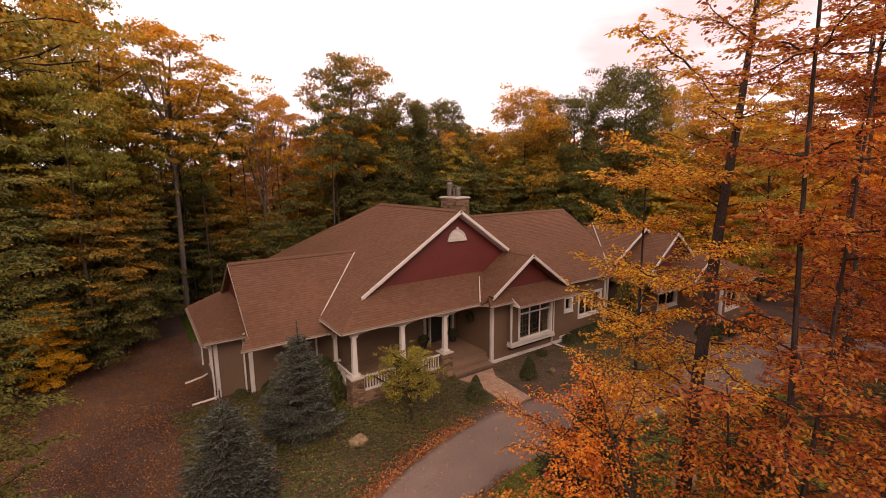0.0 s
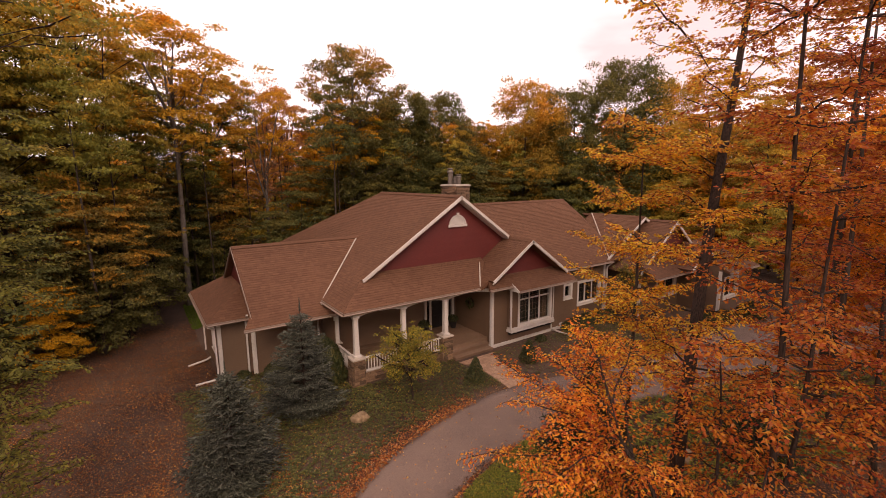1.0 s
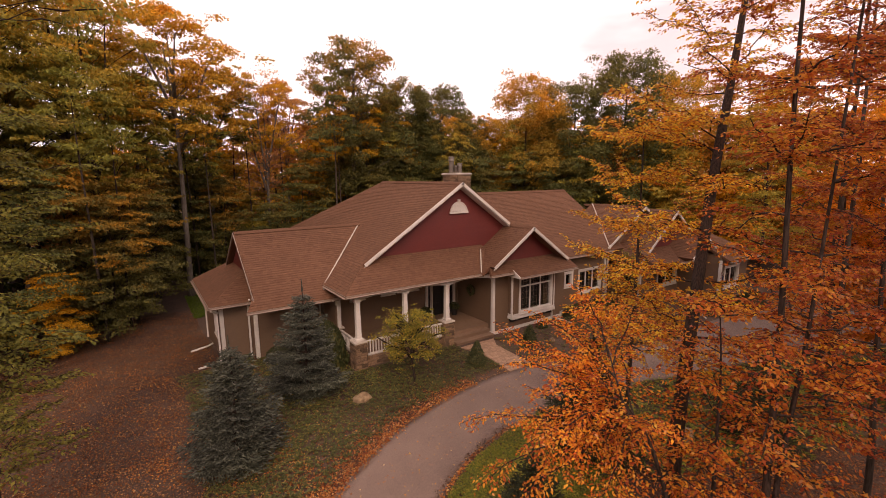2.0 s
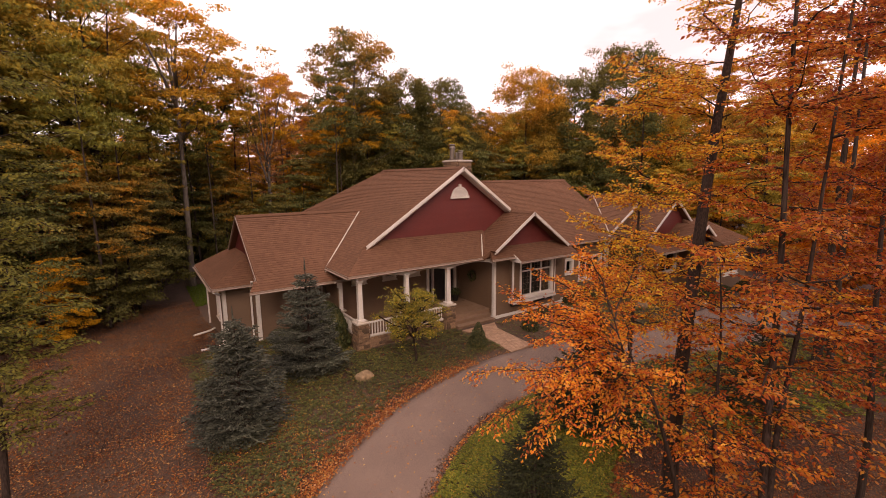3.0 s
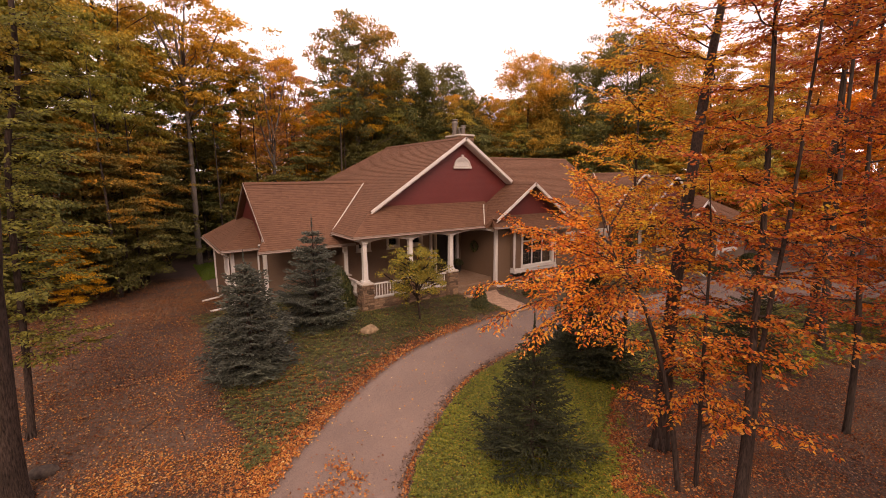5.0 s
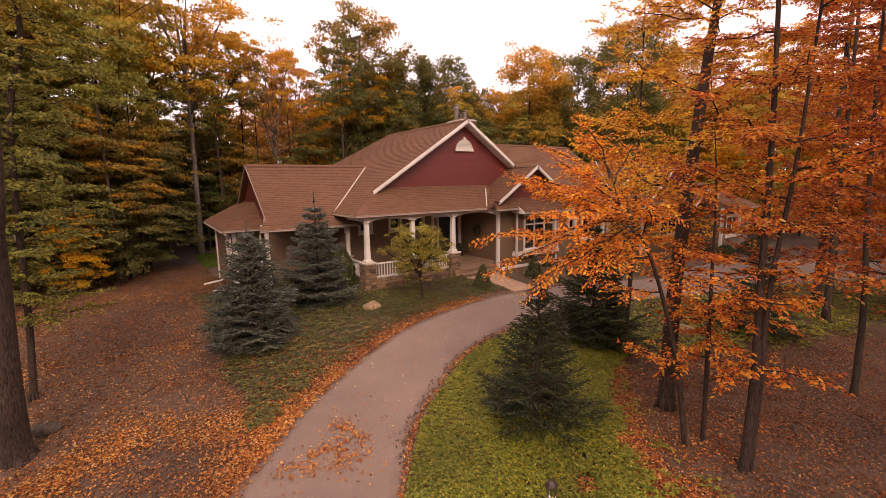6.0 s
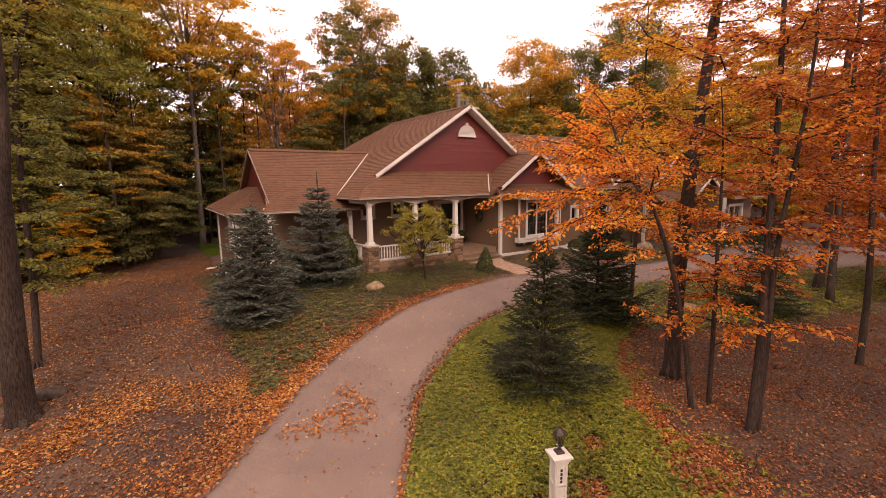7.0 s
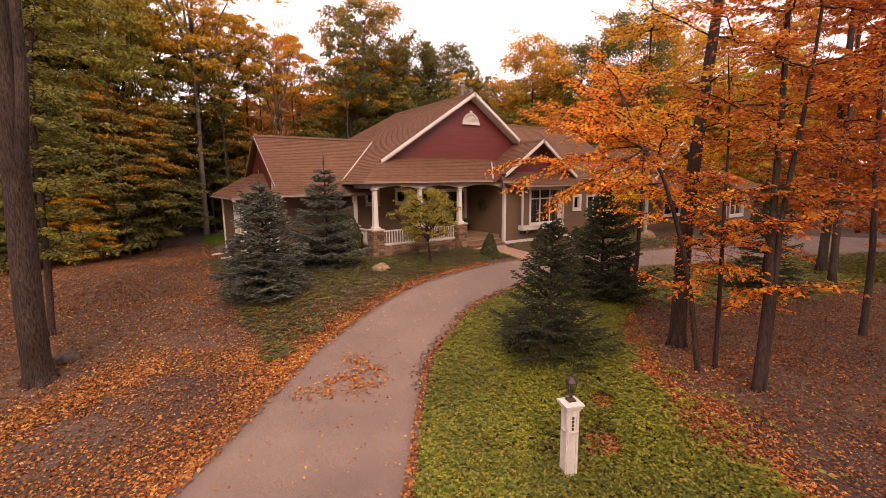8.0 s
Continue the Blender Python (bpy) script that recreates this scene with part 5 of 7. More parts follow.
def beech(seed, path, radius, limbs, label, color, lengths=(2.6, 1.2), heights=(2.5, 15.0), extra=(), bark=None, leaf=0.092, thick=0.021):
    r = np.random.RandomState(seed)
    wood, quads = Shape(), []
    path = [np.array(p, float) for p in path]
    base = path[0].copy()
    loc = [p - base for p in path]
    fine = [np.array(p) for p in smooth_line([tuple(p) for p in loc], 4)]
    n = len(fine)
    radii = [radius * (1.35 if i == 0 else 1.0) * (1 - 0.86 * (i / (n - 1)) ** 1.3) for i in range(n)]
    wood.tube([tuple(p + np.array([0, 0, -0.15 if i == 0 else 0])) for i, p in enumerate(fine)], radii, 10)
    for i in range(7):  # root flare
        a = i * 0.9 + seed
        wood.tube([(0.62 * radius * math.cos(a), 0.62 * radius * math.sin(a), 0.10 + radius), (1.05 * radius * math.cos(a), 1.05 * radius * math.sin(a), 0.04), (1.8 * radius * math.cos(a), 1.8 * radius * math.sin(a), -0.12)], [radius * 0.36, radius * 0.30, radius * 0.1], 6)
    zs = np.array([p[2] for p in fine])
    for i in range(limbs):
        t = (i + r.rand()) / limbs
        z = heights[0] + (heights[1] - heights[0]) * t
        if z > zs[-1]:
            continue
        k = min(int(np.searchsorted(zs, z)), n - 1)
        start = fine[k]
        ang = i * 2.399963 + r.uniform(-0.4, 0.4)
        ln = (lengths[0] + (lengths[1] - lengths[0]) * t) * r.uniform(0.6, 1.2)
        end = start + np.array([ln * math.cos(ang), ln * math.sin(ang), ln * r.uniform(0.02, 0.4)])
        spray(r, wood, quads, start, end, leaf, 0.75, -0.04 * ln, thick * (1 - 0.5 * t))
    for a, b in extra:
        a, b = np.array(a) - base, np.array(b) - base
        spray(r, wood, quads, a, b, leaf, 0.6, 0.12, 0.015, 0.12, 0.55 * leaf)
    ob = plant("beech_tree", (wood.mesh("trunk", bark or BARK, True), quads_mesh("crown", np.concatenate(quads), BEECH)), label, "tree", tuple(base), 1.0, 0.0, color, "copper beeches beside the drive")
    return ob


beech(101, [(-5.15, -11.3, -0.42), (-4.95, -11.2, 1.6), (-4.6, -11.1, 3.4), (-3.0, -10.6, 7.3), (-1.9, -10.35, 10.0), (-0.7, -10.05, 13.0), (0.6, -9.8, 17.0)], 0.165, 40,
      "tall copper beech with dark furrowed trunk beside the drive", (1.08, 1.28, 1.15), (2.3, 1.8), (3.4, 16.0), bark=BARK_DARK,
      extra=[((-2.1, -10.4, 9.5), (-5.2, -10.9, 10.5)), ((-5.2, -10.9, 10.5), (-7.0, -10.8, 10.8)), ((-2.6, -10.5, 8.3), (-4.9, -9.3, 9.3)), ((-2.7, -10.5, 8.0), (-3.4, -9.0, 8.9)), ((-4.1, -11.0, 4.6), (-2.9, -9.2, 4.9)), ((-4.3, -11.0, 4.2), (-4.6, -9.0, 4.4))])
beech(102, [(-6.12, -13.18, -0.6), (-5.8, -13.1, 1.0), (-5.36, -12.9, 2.4), (-4.95, -12.7, 5.2), (-4.85, -12.5, 9.0), (-4.6, -12.3, 15.0)], 0.085, 36,
      "slender copper beech with grey trunk in the leafy bed", (0.76, 0.60, 0.78), (2.2, 1.6), (2.2, 14.5), bark=BARK_DARK, extra=[((-5.0, -12.7, 5.0), (-7.2, -13.3, 5.1)), ((-4.9, -12.6, 7.6), (-6.5, -13.2, 8.3))])
beech(103, [(-6.04, -13.24, -0.6), (-5.74, -13.16, 1.0), (-5.24, -13.0, 2.6), (-4.55, -12.95, 4.6), (-4.15, -12.9, 6.2), (-3.3, -12.85, 12.0), (-2.8, -12.8, 16.0)], 0.055, 26,
      "slender copper beech leaning out beside its twin", (0.80, 0.62, 0.80), (2.2, 1.6), (4.0, 15.5), bark=BARK_DARK)
beech(104, [(-6.15, -12.25, -0.62), (-6.35, -12.1, 1.0), (-6.55, -11.9, 2.2), (-6.85, -11.65, 3.3), (-7.1, -11.4, 3.75), (-7.05, -11.0, 4.6)], 0.05, 3,
      "young arching copper beech spreading over the drive's edge", (1.16, 1.02, 1.08), (1.4, 1.2), (2.2, 3.5), bark=BARK_DARK, thick=0.02, leaf=0.074,
      extra=[((-7.05, -11.45, 3.7), (-9.5, -10.7, 3.05)), ((-7.1, -11.4, 3.75), (-9.3, -11.4, 4.0)), ((-7.1, -11.4, 3.75), (-9.0, -9.7, 3.4)), ((-7.0, -11.5, 3.65), (-7.7, -9.1, 4.6)), ((-7.1, -11.4, 3.75), (-8.5, -10.2, 4.5)),
             ((-7.0, -11.5, 3.6), (-6.7, -9.8, 4.7)), ((-6.9, -11.6, 3.4), (-8.7, -12.0, 3.1)), ((-6.8, -11.65, 3.1), (-7.5, -10.0, 2.9)), ((-7.0, -11.5, 3.6), (-6.0, -10.5, 4.3)), ((-6.9, -11.6, 3.4), (-7.9, -12.4, 4.1)), ((-6.7, -11.8, 2.7), (-5.6, -10.9, 2.9)), ((-7.1, -11.2, 4.2), (-7.7, -10.0, 5.1)), ((-7.05, -11.0, 4.5), (-6.5, -10.0, 5.3)), ((-7.1, -11.3, 4.0), (-8.2, -10.8, 4.8)), ((-7.05, -11.1, 4.4), (-6.0, -10.8, 5.1)), ((-7.1, -11.4, 3.8), (-8.7, -10.8, 4.3)), ((-7.1, -11.3, 3.9), (-7.3, -9.6, 4.2)), ((-7.05, -11.0, 4.6), (-7.0, -10.3, 5.6)), ((-7.0, -11.5, 3.6), (-9.0, -11.0, 2.7))])
beech(105, [(-5.75, -12.35, -0.62), (-5.72, -12.3, 1.2), (-5.6, -12.2, 2.8), (-5.45, -12.1, 4.2), (-5.5, -12.0, 5.4)], 0.045, 20,
      "thin copper beech sapling under the taller trees", (0.95, 0.78, 0.88), (1.8, 0.9), (1.2, 5.3), bark=BARK_DARK, thick=0.015)
beech(106, [(-1.2, -13.45, -0.52), (-1.1, -13.4, 1.5), (-0.95, -13.2, 4.0), (-0.75, -13.0, 8.0), (-0.6, -12.9, 16.0)], 0.075, 40,
      "copper beech with thin grey trunk in the wood", (0.62, 0.42, 0.75), (2.6, 1.8), (2.2, 15.5))
beech(107, [(-3.0, -14.6, -0.5), (-2.9, -14.6, 2.0), (-2.7, -14.4, 5.0), (-2.6, -14.3, 10.0), (-2.5, -14.2, 15.0)], 0.09, 42,
      "rust-red beech with thin grey trunk in the wood", (0.60, 0.38, 0.75), (2.5, 1.6), (2.3, 14.5))
beech(108, [(6.4, -10.6, -0.3), (6.5, -10.6, 3.0), (6.8, -10.5, 7.0), (7.0, -10.5, 15.0)], 0.16, 34,
      "dull golden beech with straight grey trunk in the wood", (0.78, 0.74, 0.80), (2.6, 1.8), (2.6, 15.0), leaf=0.13)
beech(109, [(-2.2, -8.4, -0.35), (-2.1, -8.4, 2.0), (-1.9, -8.3, 5.0), (-1.8, -8.2, 9.5)], 0.07, 44,
      "young golden beech beside the drive", (1.12, 1.38, 1.15), (2.2, 1.2), (2.3, 9.4), leaf=0.10)

beech(110, [(4.6, -11.4, -0.45), (4.7, -11.3, 3.0), (5.0, -11.2, 7.0), (5.2, -11.0, 15.5)], 0.12, 28,
      "rust-red beech with slender trunk deep in the wood", (0.62, 0.42, 0.75), (2.8, 1.9), (2.4, 12.5), leaf=0.13)
beech(111, [(9.5, -10.2, -0.35), (9.4, -10.2, 3.0), (9.2, -10.0, 7.0), (9.3, -9.9, 15.0)], 0.12, 28,
      "dull copper beech with slender trunk deep in the wood", (0.66, 0.50, 0.75), (2.8, 1.9), (2.6, 12.0), leaf=0.14)

COPPERS = [broadleaf_meshes(81 + k, 16.0, 2.2, 3.8, 74, 260, 0.17, 0.14, BARK, FOREST, 0.3) for k in range(2)]
for k, (x, y, top, color) in enumerate(((6.5, -15.5, 10.5, UMBER), (9.0, -12.4, 9.5, COPPER), (14.0, -13.0, 10.5, UMBER), (11.0, -18.0, 11.0, UMBER), (18.5, -14.5, 11.0, OLIVE), (23.0, -8.0, 11.5, ORANGE), (18.0, -20.0, 12.0, UMBER), (24.0, -13.5, 12.0, COPPER), (22.0, -3.0, 12.5, OLIVE))):
    forest_tree(COPPERS[k % 2], x, y, top, color, 0.95, k * 1.3, 16.0, "copper trees beyond the drive")

# the thick trunk at the lawn's edge and its thin neighbour
for name, path, radius, bark, label in (("tree", [(-16.36, -5.56, -0.6), (-16.36, -5.50, 0.9), (-16.27, -5.48, 3.0), (-16.18, -5.50, 5.5), (-16.10, -5.45, 9.0), (-15.9, -5.4, 18.0)], 0.225, BARK_OLD, "thick grey maple trunk at the edge of the lawn"),
                                  ("tree", [(-16.43, -3.5, -0.25), (-16.37, -3.27, 1.08), (-16.34, -3.04, 2.42), (-16.33, -2.73, 4.12), (-16.27, -2.46, 5.7), (-16.17, -2.37, 6.55), (-16.04, -2.35, 7.09), (-15.87, -2.27, 8.12), (-15.7, -2.2, 13.0)], 0.07, BARK_DARK, "slim kinked tree with layered green leaves beside the maple")):
    r = np.random.RandomState(int(radius * 1000))
    wood, quads = Shape(), []
    base = np.array(path[0])
    fine = smooth_line([tuple(np.array(p) - base) for p in path], 6)
    wood.tube([tuple(p) for p in fine], [radius * (1.65 if i == 0 else 1.22 if i == 1 else 1.08 if i == 2 else 1.0) * (1 - 0.30 * i / len(fine)) for i in range(len(fine))], 16)
    for i in range(7):
        a = i * 0.9 + 0.4
        wood.tube([(0.9 * radius * math.cos(a), 0.9 * radius * math.sin(a), 0.30), (1.5 * radius * math.cos(a), 1.5 * radius * math.sin(a), 0.06), (2.7 * radius * math.cos(a), 2.7 * radius * math.sin(a), -0.1)], [radius * 0.3, radius * 0.3, radius * 0.12], 8)
    if radius > 0.2:  # a paler second stem that parts from the trunk
        fork = [tuple(np.array(p) - base) for p in ((-16.28, -5.52, 2.9), (-16.10, -5.62, 3.9), (-15.95, -5.70, 5.2), (-15.86, -5.75, 7.2), (-15.6, -5.8, 12.0))]
        wood.tube([tuple(p) for p in smooth_line(fork, 4)], [0.115 - 0.004 * i for i in range(17)], 12)
    for i in range(16):
        z = 15.0 + i * 0.17 if radius > 0.2 else 10.0 + i * 0.15
        k = min(int(np.searchsorted([p[2] for p in fine], z)), len(fine) - 1)
        a = i * 2.4
        end = fine[k] + np.array([2.2 * math.cos(a), 2.2 * math.sin(a), 0.7])
        wood.tube(limb_points(tuple(fine[k]), end, r, 0.1, 4), [radius * 0.2, radius * 0.16, radius * 0.12, 0.02, 0.01], 6, False)
        quads.append(clump(r, end, 1.0, 0.4, 200, 0.11))
    if radius < 0.2:  # layered leafy sprays all the way up the slim stem
        for i in range(72):
            z = 1.6 + 0.105 * i
            k = min(int(np.searchsorted([p[2] for p in fine], z)), len(fine) - 1)
            a = i * 2.399963 + 0.4
            ln = r.uniform(0.8, 2.0)
            p0 = np.array(fine[k])
            spray(r, wood, quads, p0, p0 + np.array([ln * math.cos(a), ln * math.sin(a), ln * r.uniform(-0.12, 0.22)]), 0.105, 0.55, 0.05, 0.012, 0.15, 0.06)
    plant(name, (wood.mesh("trunk", bark, True), quads_mesh("crown", np.concatenate(quads), FOREST)), label, "tree", tuple(base), 1.0, 0.0, AMBER if radius > 0.2 else SAGE)


# ---- conifers ----
def spruce_meshes(seed, h, radius, mat, whorl=0.20, per=9, twig=0.20, droop=0.25, airy=0.0, base=0.12, lead=0.3, fill=1.0, power=0.72, broad=0.27, tiers=0.42):
    """Stem, whorls of uneven boughs with flat side twigs, and a bare leader."""
    r = np.random.RandomState(seed)
    wood, cs, al, ls = Shape(), [], [], []
    wood.tube([(0, 0, -0.2), (0, 0, h * 0.3), (0.01, 0, h * 0.7), (0, 0.01, h + 0.02)], [0.035 * h / 3 + 0.02, 0.028 * h / 3 + 0.01, 0.015 * h / 3 + 0.005, 0.006], 8)
    z, top = base, h - lead
    while z < top:
        t = z / top
        rad = radius * min((1 - t) ** power, (1 - t) * 1.6) * (0.84 + 0.16 * min(1, t * 6)) + 0.07
        n = max(4, int(per * (0.5 + 0.5 * (1 - t))))
        off = r.uniform(0, 6.28)
        tier = r.uniform(0.86, 1.1)
        for i in range(n):
            if r.rand() < airy:
                continue
            a = off + 6.283 * i / n + r.uniform(-0.3, 0.3)
            zz = z + whorl * r.uniform(-tiers, tiers)
            ln = rad * tier * r.uniform(0.62, 1.16) * (1.0 + 0.14 * math.sin(2 * a + seed))
            out = np.array([math.cos(a), math.sin(a), 0.0])
            side = np.array([-math.sin(a), math.cos(a), 0.0])
            rise = 0.55 * t - droop * (1 - t) + r.uniform(-0.12, 0.12)
            p0 = np.array([0, 0, zz])
            mid = p0 + out * ln * 0.55 + np.array([0, 0, rise * ln * 0.45])
            end = p0 + out * ln + side * ln * r.uniform(-0.1, 0.1) + np.array([0, 0, rise * ln * 0.7 + 0.16 * ln])
            wood.tube([tuple(p0), tuple(mid), tuple(end)], [0.010 + 0.005 * h / 3, 0.008, 0.003], 4, False)
            m = max(3, int(ln / 0.075))
            for j in range(m + 1):
                s = (j + 0.5) / (m + 1)
                if s < 0.22 and ln > 0.6:
                    continue
                q = p0 + (mid - p0) * (s / 0.55) if s < 0.55 else mid + (end - mid) * ((s - 0.55) / 0.45)
                w = fill * (0.10 + 0.30 * ln * min(1.0, 1.9 * (1 - s))) * r.uniform(0.7, 1.2)
                for sg in (-1, 1):
                    k = max(1, int(w / 0.06))
                    tilt = r.uniform(-0.16, 0.10)
                    for e in range(k):
                        f = (e + 0.5) / k
                        c = q + side * sg * w * f + out * w * 0.75 * f + np.array([0, 0, tilt * w * f]) + r.normal(size=3) * 0.012
                        for up in ((e % 2) * 1.0,):
                            cs.append(c)
                            al.append(side * sg * (0.8 + r.uniform(-0.5, 0.5)) + out * (0.8 + r.uniform(-0.4, 0.4)) + np.array([0, 0, r.uniform(-0.30, 0.12) + up * 0.38]))
                            ls.append(twig * r.uniform(0.55, 1.05))
                for up in (0.15, 0.7):
                    cs.append(q + np.array([0, 0, 0.02]))
                    al.append(out + np.array([0, 0, up]) + r.normal(size=3) * 0.35)
                    ls.append(twig * r.uniform(0.7, 1.15))
        z += whorl * r.uniform(0.85, 1.2) * (1.0 - 0.25 * t)
    for i in range(int(lead / 0.012)):  # leader
        cs.append(np.array([0, 0, h - 0.012 * i]))
        al.append(np.array([math.cos(i * 2.4), math.sin(i * 2.4), 2.2 - 0.05 * i]))
        ls.append(twig * (0.4 + 0.012 * i))
    ls = np.array(ls)
    return wood.mesh("trunk", BARK_DARK, True), shoots_mesh("foliage", np.array(cs), np.array(al), ls, ls * broad * 0.5, mat)


def shoots_mesh(name, c, along, length, radius, mat):
    """Thick needle-clad shoots: three-sided tapering spindles, each one piece."""
    along = unit(along)
    s1 = unit(np.cross(along, np.array([0.31, 0.17, 0.93])))
    s2 = np.cross(along, s1)
    length, radius = np.asarray(length)[:, None], np.asarray(radius)[:, None]
    ring = [c - along * length * 0.30 + (s1 * math.cos(a) + s2 * math.sin(a)) * radius for a in (0.5, 2.594, 4.689)]
    v = np.stack([c - along * length * 0.5] + ring + [c + along * length * 0.5], axis=1)
    n = len(v)
    f = np.array([(4, 1, 2), (4, 2, 3), (4, 3, 1), (0, 2, 1), (0, 3, 2), (0, 1, 3)])
    idx = (np.arange(n)[:, None, None] * 5 + f[None]).astype(np.int32)
    me = bpy.data.meshes.new(name)
    me.vertices.add(n * 5)
    me.vertices.foreach_set("co", np.ascontiguousarray(v, dtype=np.float32).ravel())
    me.loops.add(n * 18)
    me.loops.foreach_set("vertex_index", idx.ravel())
    me.polygons.add(n * 6)
    me.polygons.foreach_set("loop_start", np.arange(0, n * 18, 3, dtype=np.int32))
    me.materials.append(mat)
    me.update(calc_edges=True)
    me.validate()
    return me


def conifer(name, meshes, label, x, y, scale=1.0, turn=0.0, tall=1.0):
    ob = thing(name, label, "conifer", (x, y, land(x, y)))
    ob.rotation_euler, ob.scale = (0, 0, turn), (scale, scale, scale * tall)
    put("trunk", meshes[0], ob)
    put("foliage", meshes[1], ob)
    return ob


conifer("blue_spruce", spruce_meshes(1, 3.6, 1.22, SPRUCE_BLUE, 0.29, 16, 0.150, 0.05, fill=1.15, tiers=0.22, broad=0.36), "young blue spruce on the ivy bed by the lawn", -11.8, -3.1)
conifer("blue_spruce", spruce_meshes(2, 4.1, 1.30, SPRUCE_BLUE, 0.35, 18, 0.150, 0.16, lead=0.42, fill=1.15, tiers=0.10, broad=0.36), "taller blue spruce before the house wall", -9.1, -0.65)
conifer("fir_tree", spruce_meshes(3, 3.3, 1.30, SPRUCE_GREEN, 0.27, 15, 0.130, 0.02, 0.14, fill=0.95, power=0.95, lead=0.42, broad=0.36, tiers=0.25), "airy green fir on the ground cover", -7.75, -10.0)
conifer("fir_tree", spruce_meshes(4, 3.7, 1.5, SPRUCE_GREEN, 0.27, 14, 0.145, 0.05, 0.10, fill=1.0, power=0.92, broad=0.36, tiers=0.25), "dark green fir beyond the drive's bend", -3.3, -8.0)
conifer("fir_tree", spruce_meshes(6, 3.2, 1.5, SPRUCE_GREEN, 0.24, 9, 0.14, 0.2, 0.05), "dark broad fir under the beeches", 1.7, -10.4)


def bush_meshes(seed, n, shape, size, mat):
    """A clipped or loose bush: leaves over a solid of revolution, shape(t) giving the radius."""
    r = np.random.RandomState(seed)
    t = r.rand(n)
    a = r.rand(n) * 6.283
    rad = np.array([shape(k) for k in t]) * (0.55 + 0.45 * r.rand(n) ** 0.4) * (1 + 0.10 * np.sin(a * 3 + seed) + 0.06 * np.sin(t * 17 + a * 2))
    h = shape(-1)
    p = np.stack([rad * np.cos(a), rad * np.sin(a), t * h], 1)
    out = np.stack([np.cos(a), np.sin(a), np.full(n, 0.5)], 1)
    s = size * r.uniform(0.6, 1.2, n)
    q = leaf_quads(p, r.normal(size=(n, 3)) + np.array([0, 0, 0.7]) + out * 0.4, out + r.normal(size=(n, 3)) * 0.5, s, s * 0.55)
    wood = Shape()
    wood.tube([(0, 0, -0.1), (0.01, 0, h * 0.4), (0, 0.01, h * 0.85)], [0.025, 0.018, 0.006], 6)
    return wood.mesh("stem", BARK_DARK, True), quads_mesh("foliage", q, mat)


def bush(name, meshes, label, x, y, scale=(1, 1, 1), group=""):
    ob = thing(name, label, "shrub", (x, y, land(x, y)), group)
    ob.scale = scale
    put("stem", meshes[0], ob)
    put("foliage", meshes[1], ob)
    return ob


def cone(t):
    return 1.15 if t < 0 else 0.40 * (1 - t) ** 0.7 * (0.75 + 0.25 * min(1, t * 6))


def mound(t):
    return 0.6 if t < 0 else 0.55 * math.sqrt(max(0.0, 1 - t * t)) + 0.02


CONE = bush_meshes(7, 2600, cone, 0.075, SHRUB)
MOUND = bush_meshes(8, 2200, mound, 0.085, SHRUB)
bush("dwarf_conifer", CONE, "small cone-shaped evergreen on the ivy bed", -2.75, -2.2, (1.12, 1.12, 0.88), "cone-shaped evergreens by the walk")
bush("dwarf_conifer", CONE, "small cone-shaped evergreen beside the paved walk", 0.35, -2.1, (1.15, 1.15, 0.88), "cone-shaped evergreens by the walk")
for k, (x, y, s) in enumerate(((5.1, -0.45, 0.75), (5.9, -0.45, 0.95), (6.8, -0.4, 0.95), (7.6, -0.45, 1.0), (8.3, -0.5, 0.8), (2.6, -0.75, 0.5))):
    bush("hedge_bush", MOUND, "low dark evergreen bush against the house wall", x, y, (s * 1.1, s, s), "low bushes along the wall")
for x, y, sc in ((-9.2, 2.95, 0.85), (-8.4, 2.9, 0.95), (-10.35, 3.45, 0.5), (-7.5, 2.5, 0.9)):
    bush("hedge_bush", MOUND, "low dark evergreen bush against the house wall", x, y, (sc * 1.1, sc, sc * 1.1), "low bushes along the wall")
bush("shrub", bush_meshes(9, 3600, mound, 0.11, SHRUB), "loose green shrub at the porch corner", -7.75, 1.2, (1.35, 1.35, 3.0))
for x, y, s in ((12.2, -4.2, 1.2), (13.6, -4.4, 1.0), (15.8, -5.0, 1.4)):
    bush("shrub", MOUND, "round dark shrub before the garage windows", x, y, (s, s, s * 1.1), "shrubs before the garage")

plant("ornamental_tree", broadleaf_meshes(91, 2.12, 1.05, 1.02, 80, 120, 0.044, 0.036, BARK_DARK, YELLOW, 0.6, 0.45, 5, 0.30, False, fork=0.30), "small yellow-green crab apple tree before the porch", "tree", (-5.6, -1.85, land(-5.6, -1.85)), 1.18, 0.4, (1.30, 1.30, 1.15))
plant("weeping_tree", broadleaf_meshes(92, 3.0, 0.7, 0.75, 34, 46, 0.12, 0.05, BARK_DARK, YELLOW, 1.1, 0.6, 2, 0.4, False), "slim yellowing weeping tree at the house corner", "tree", (8.6, -1.5, land(8.6, -1.5)), 1.0, 0.0, (0.8, 0.75, 0.9))

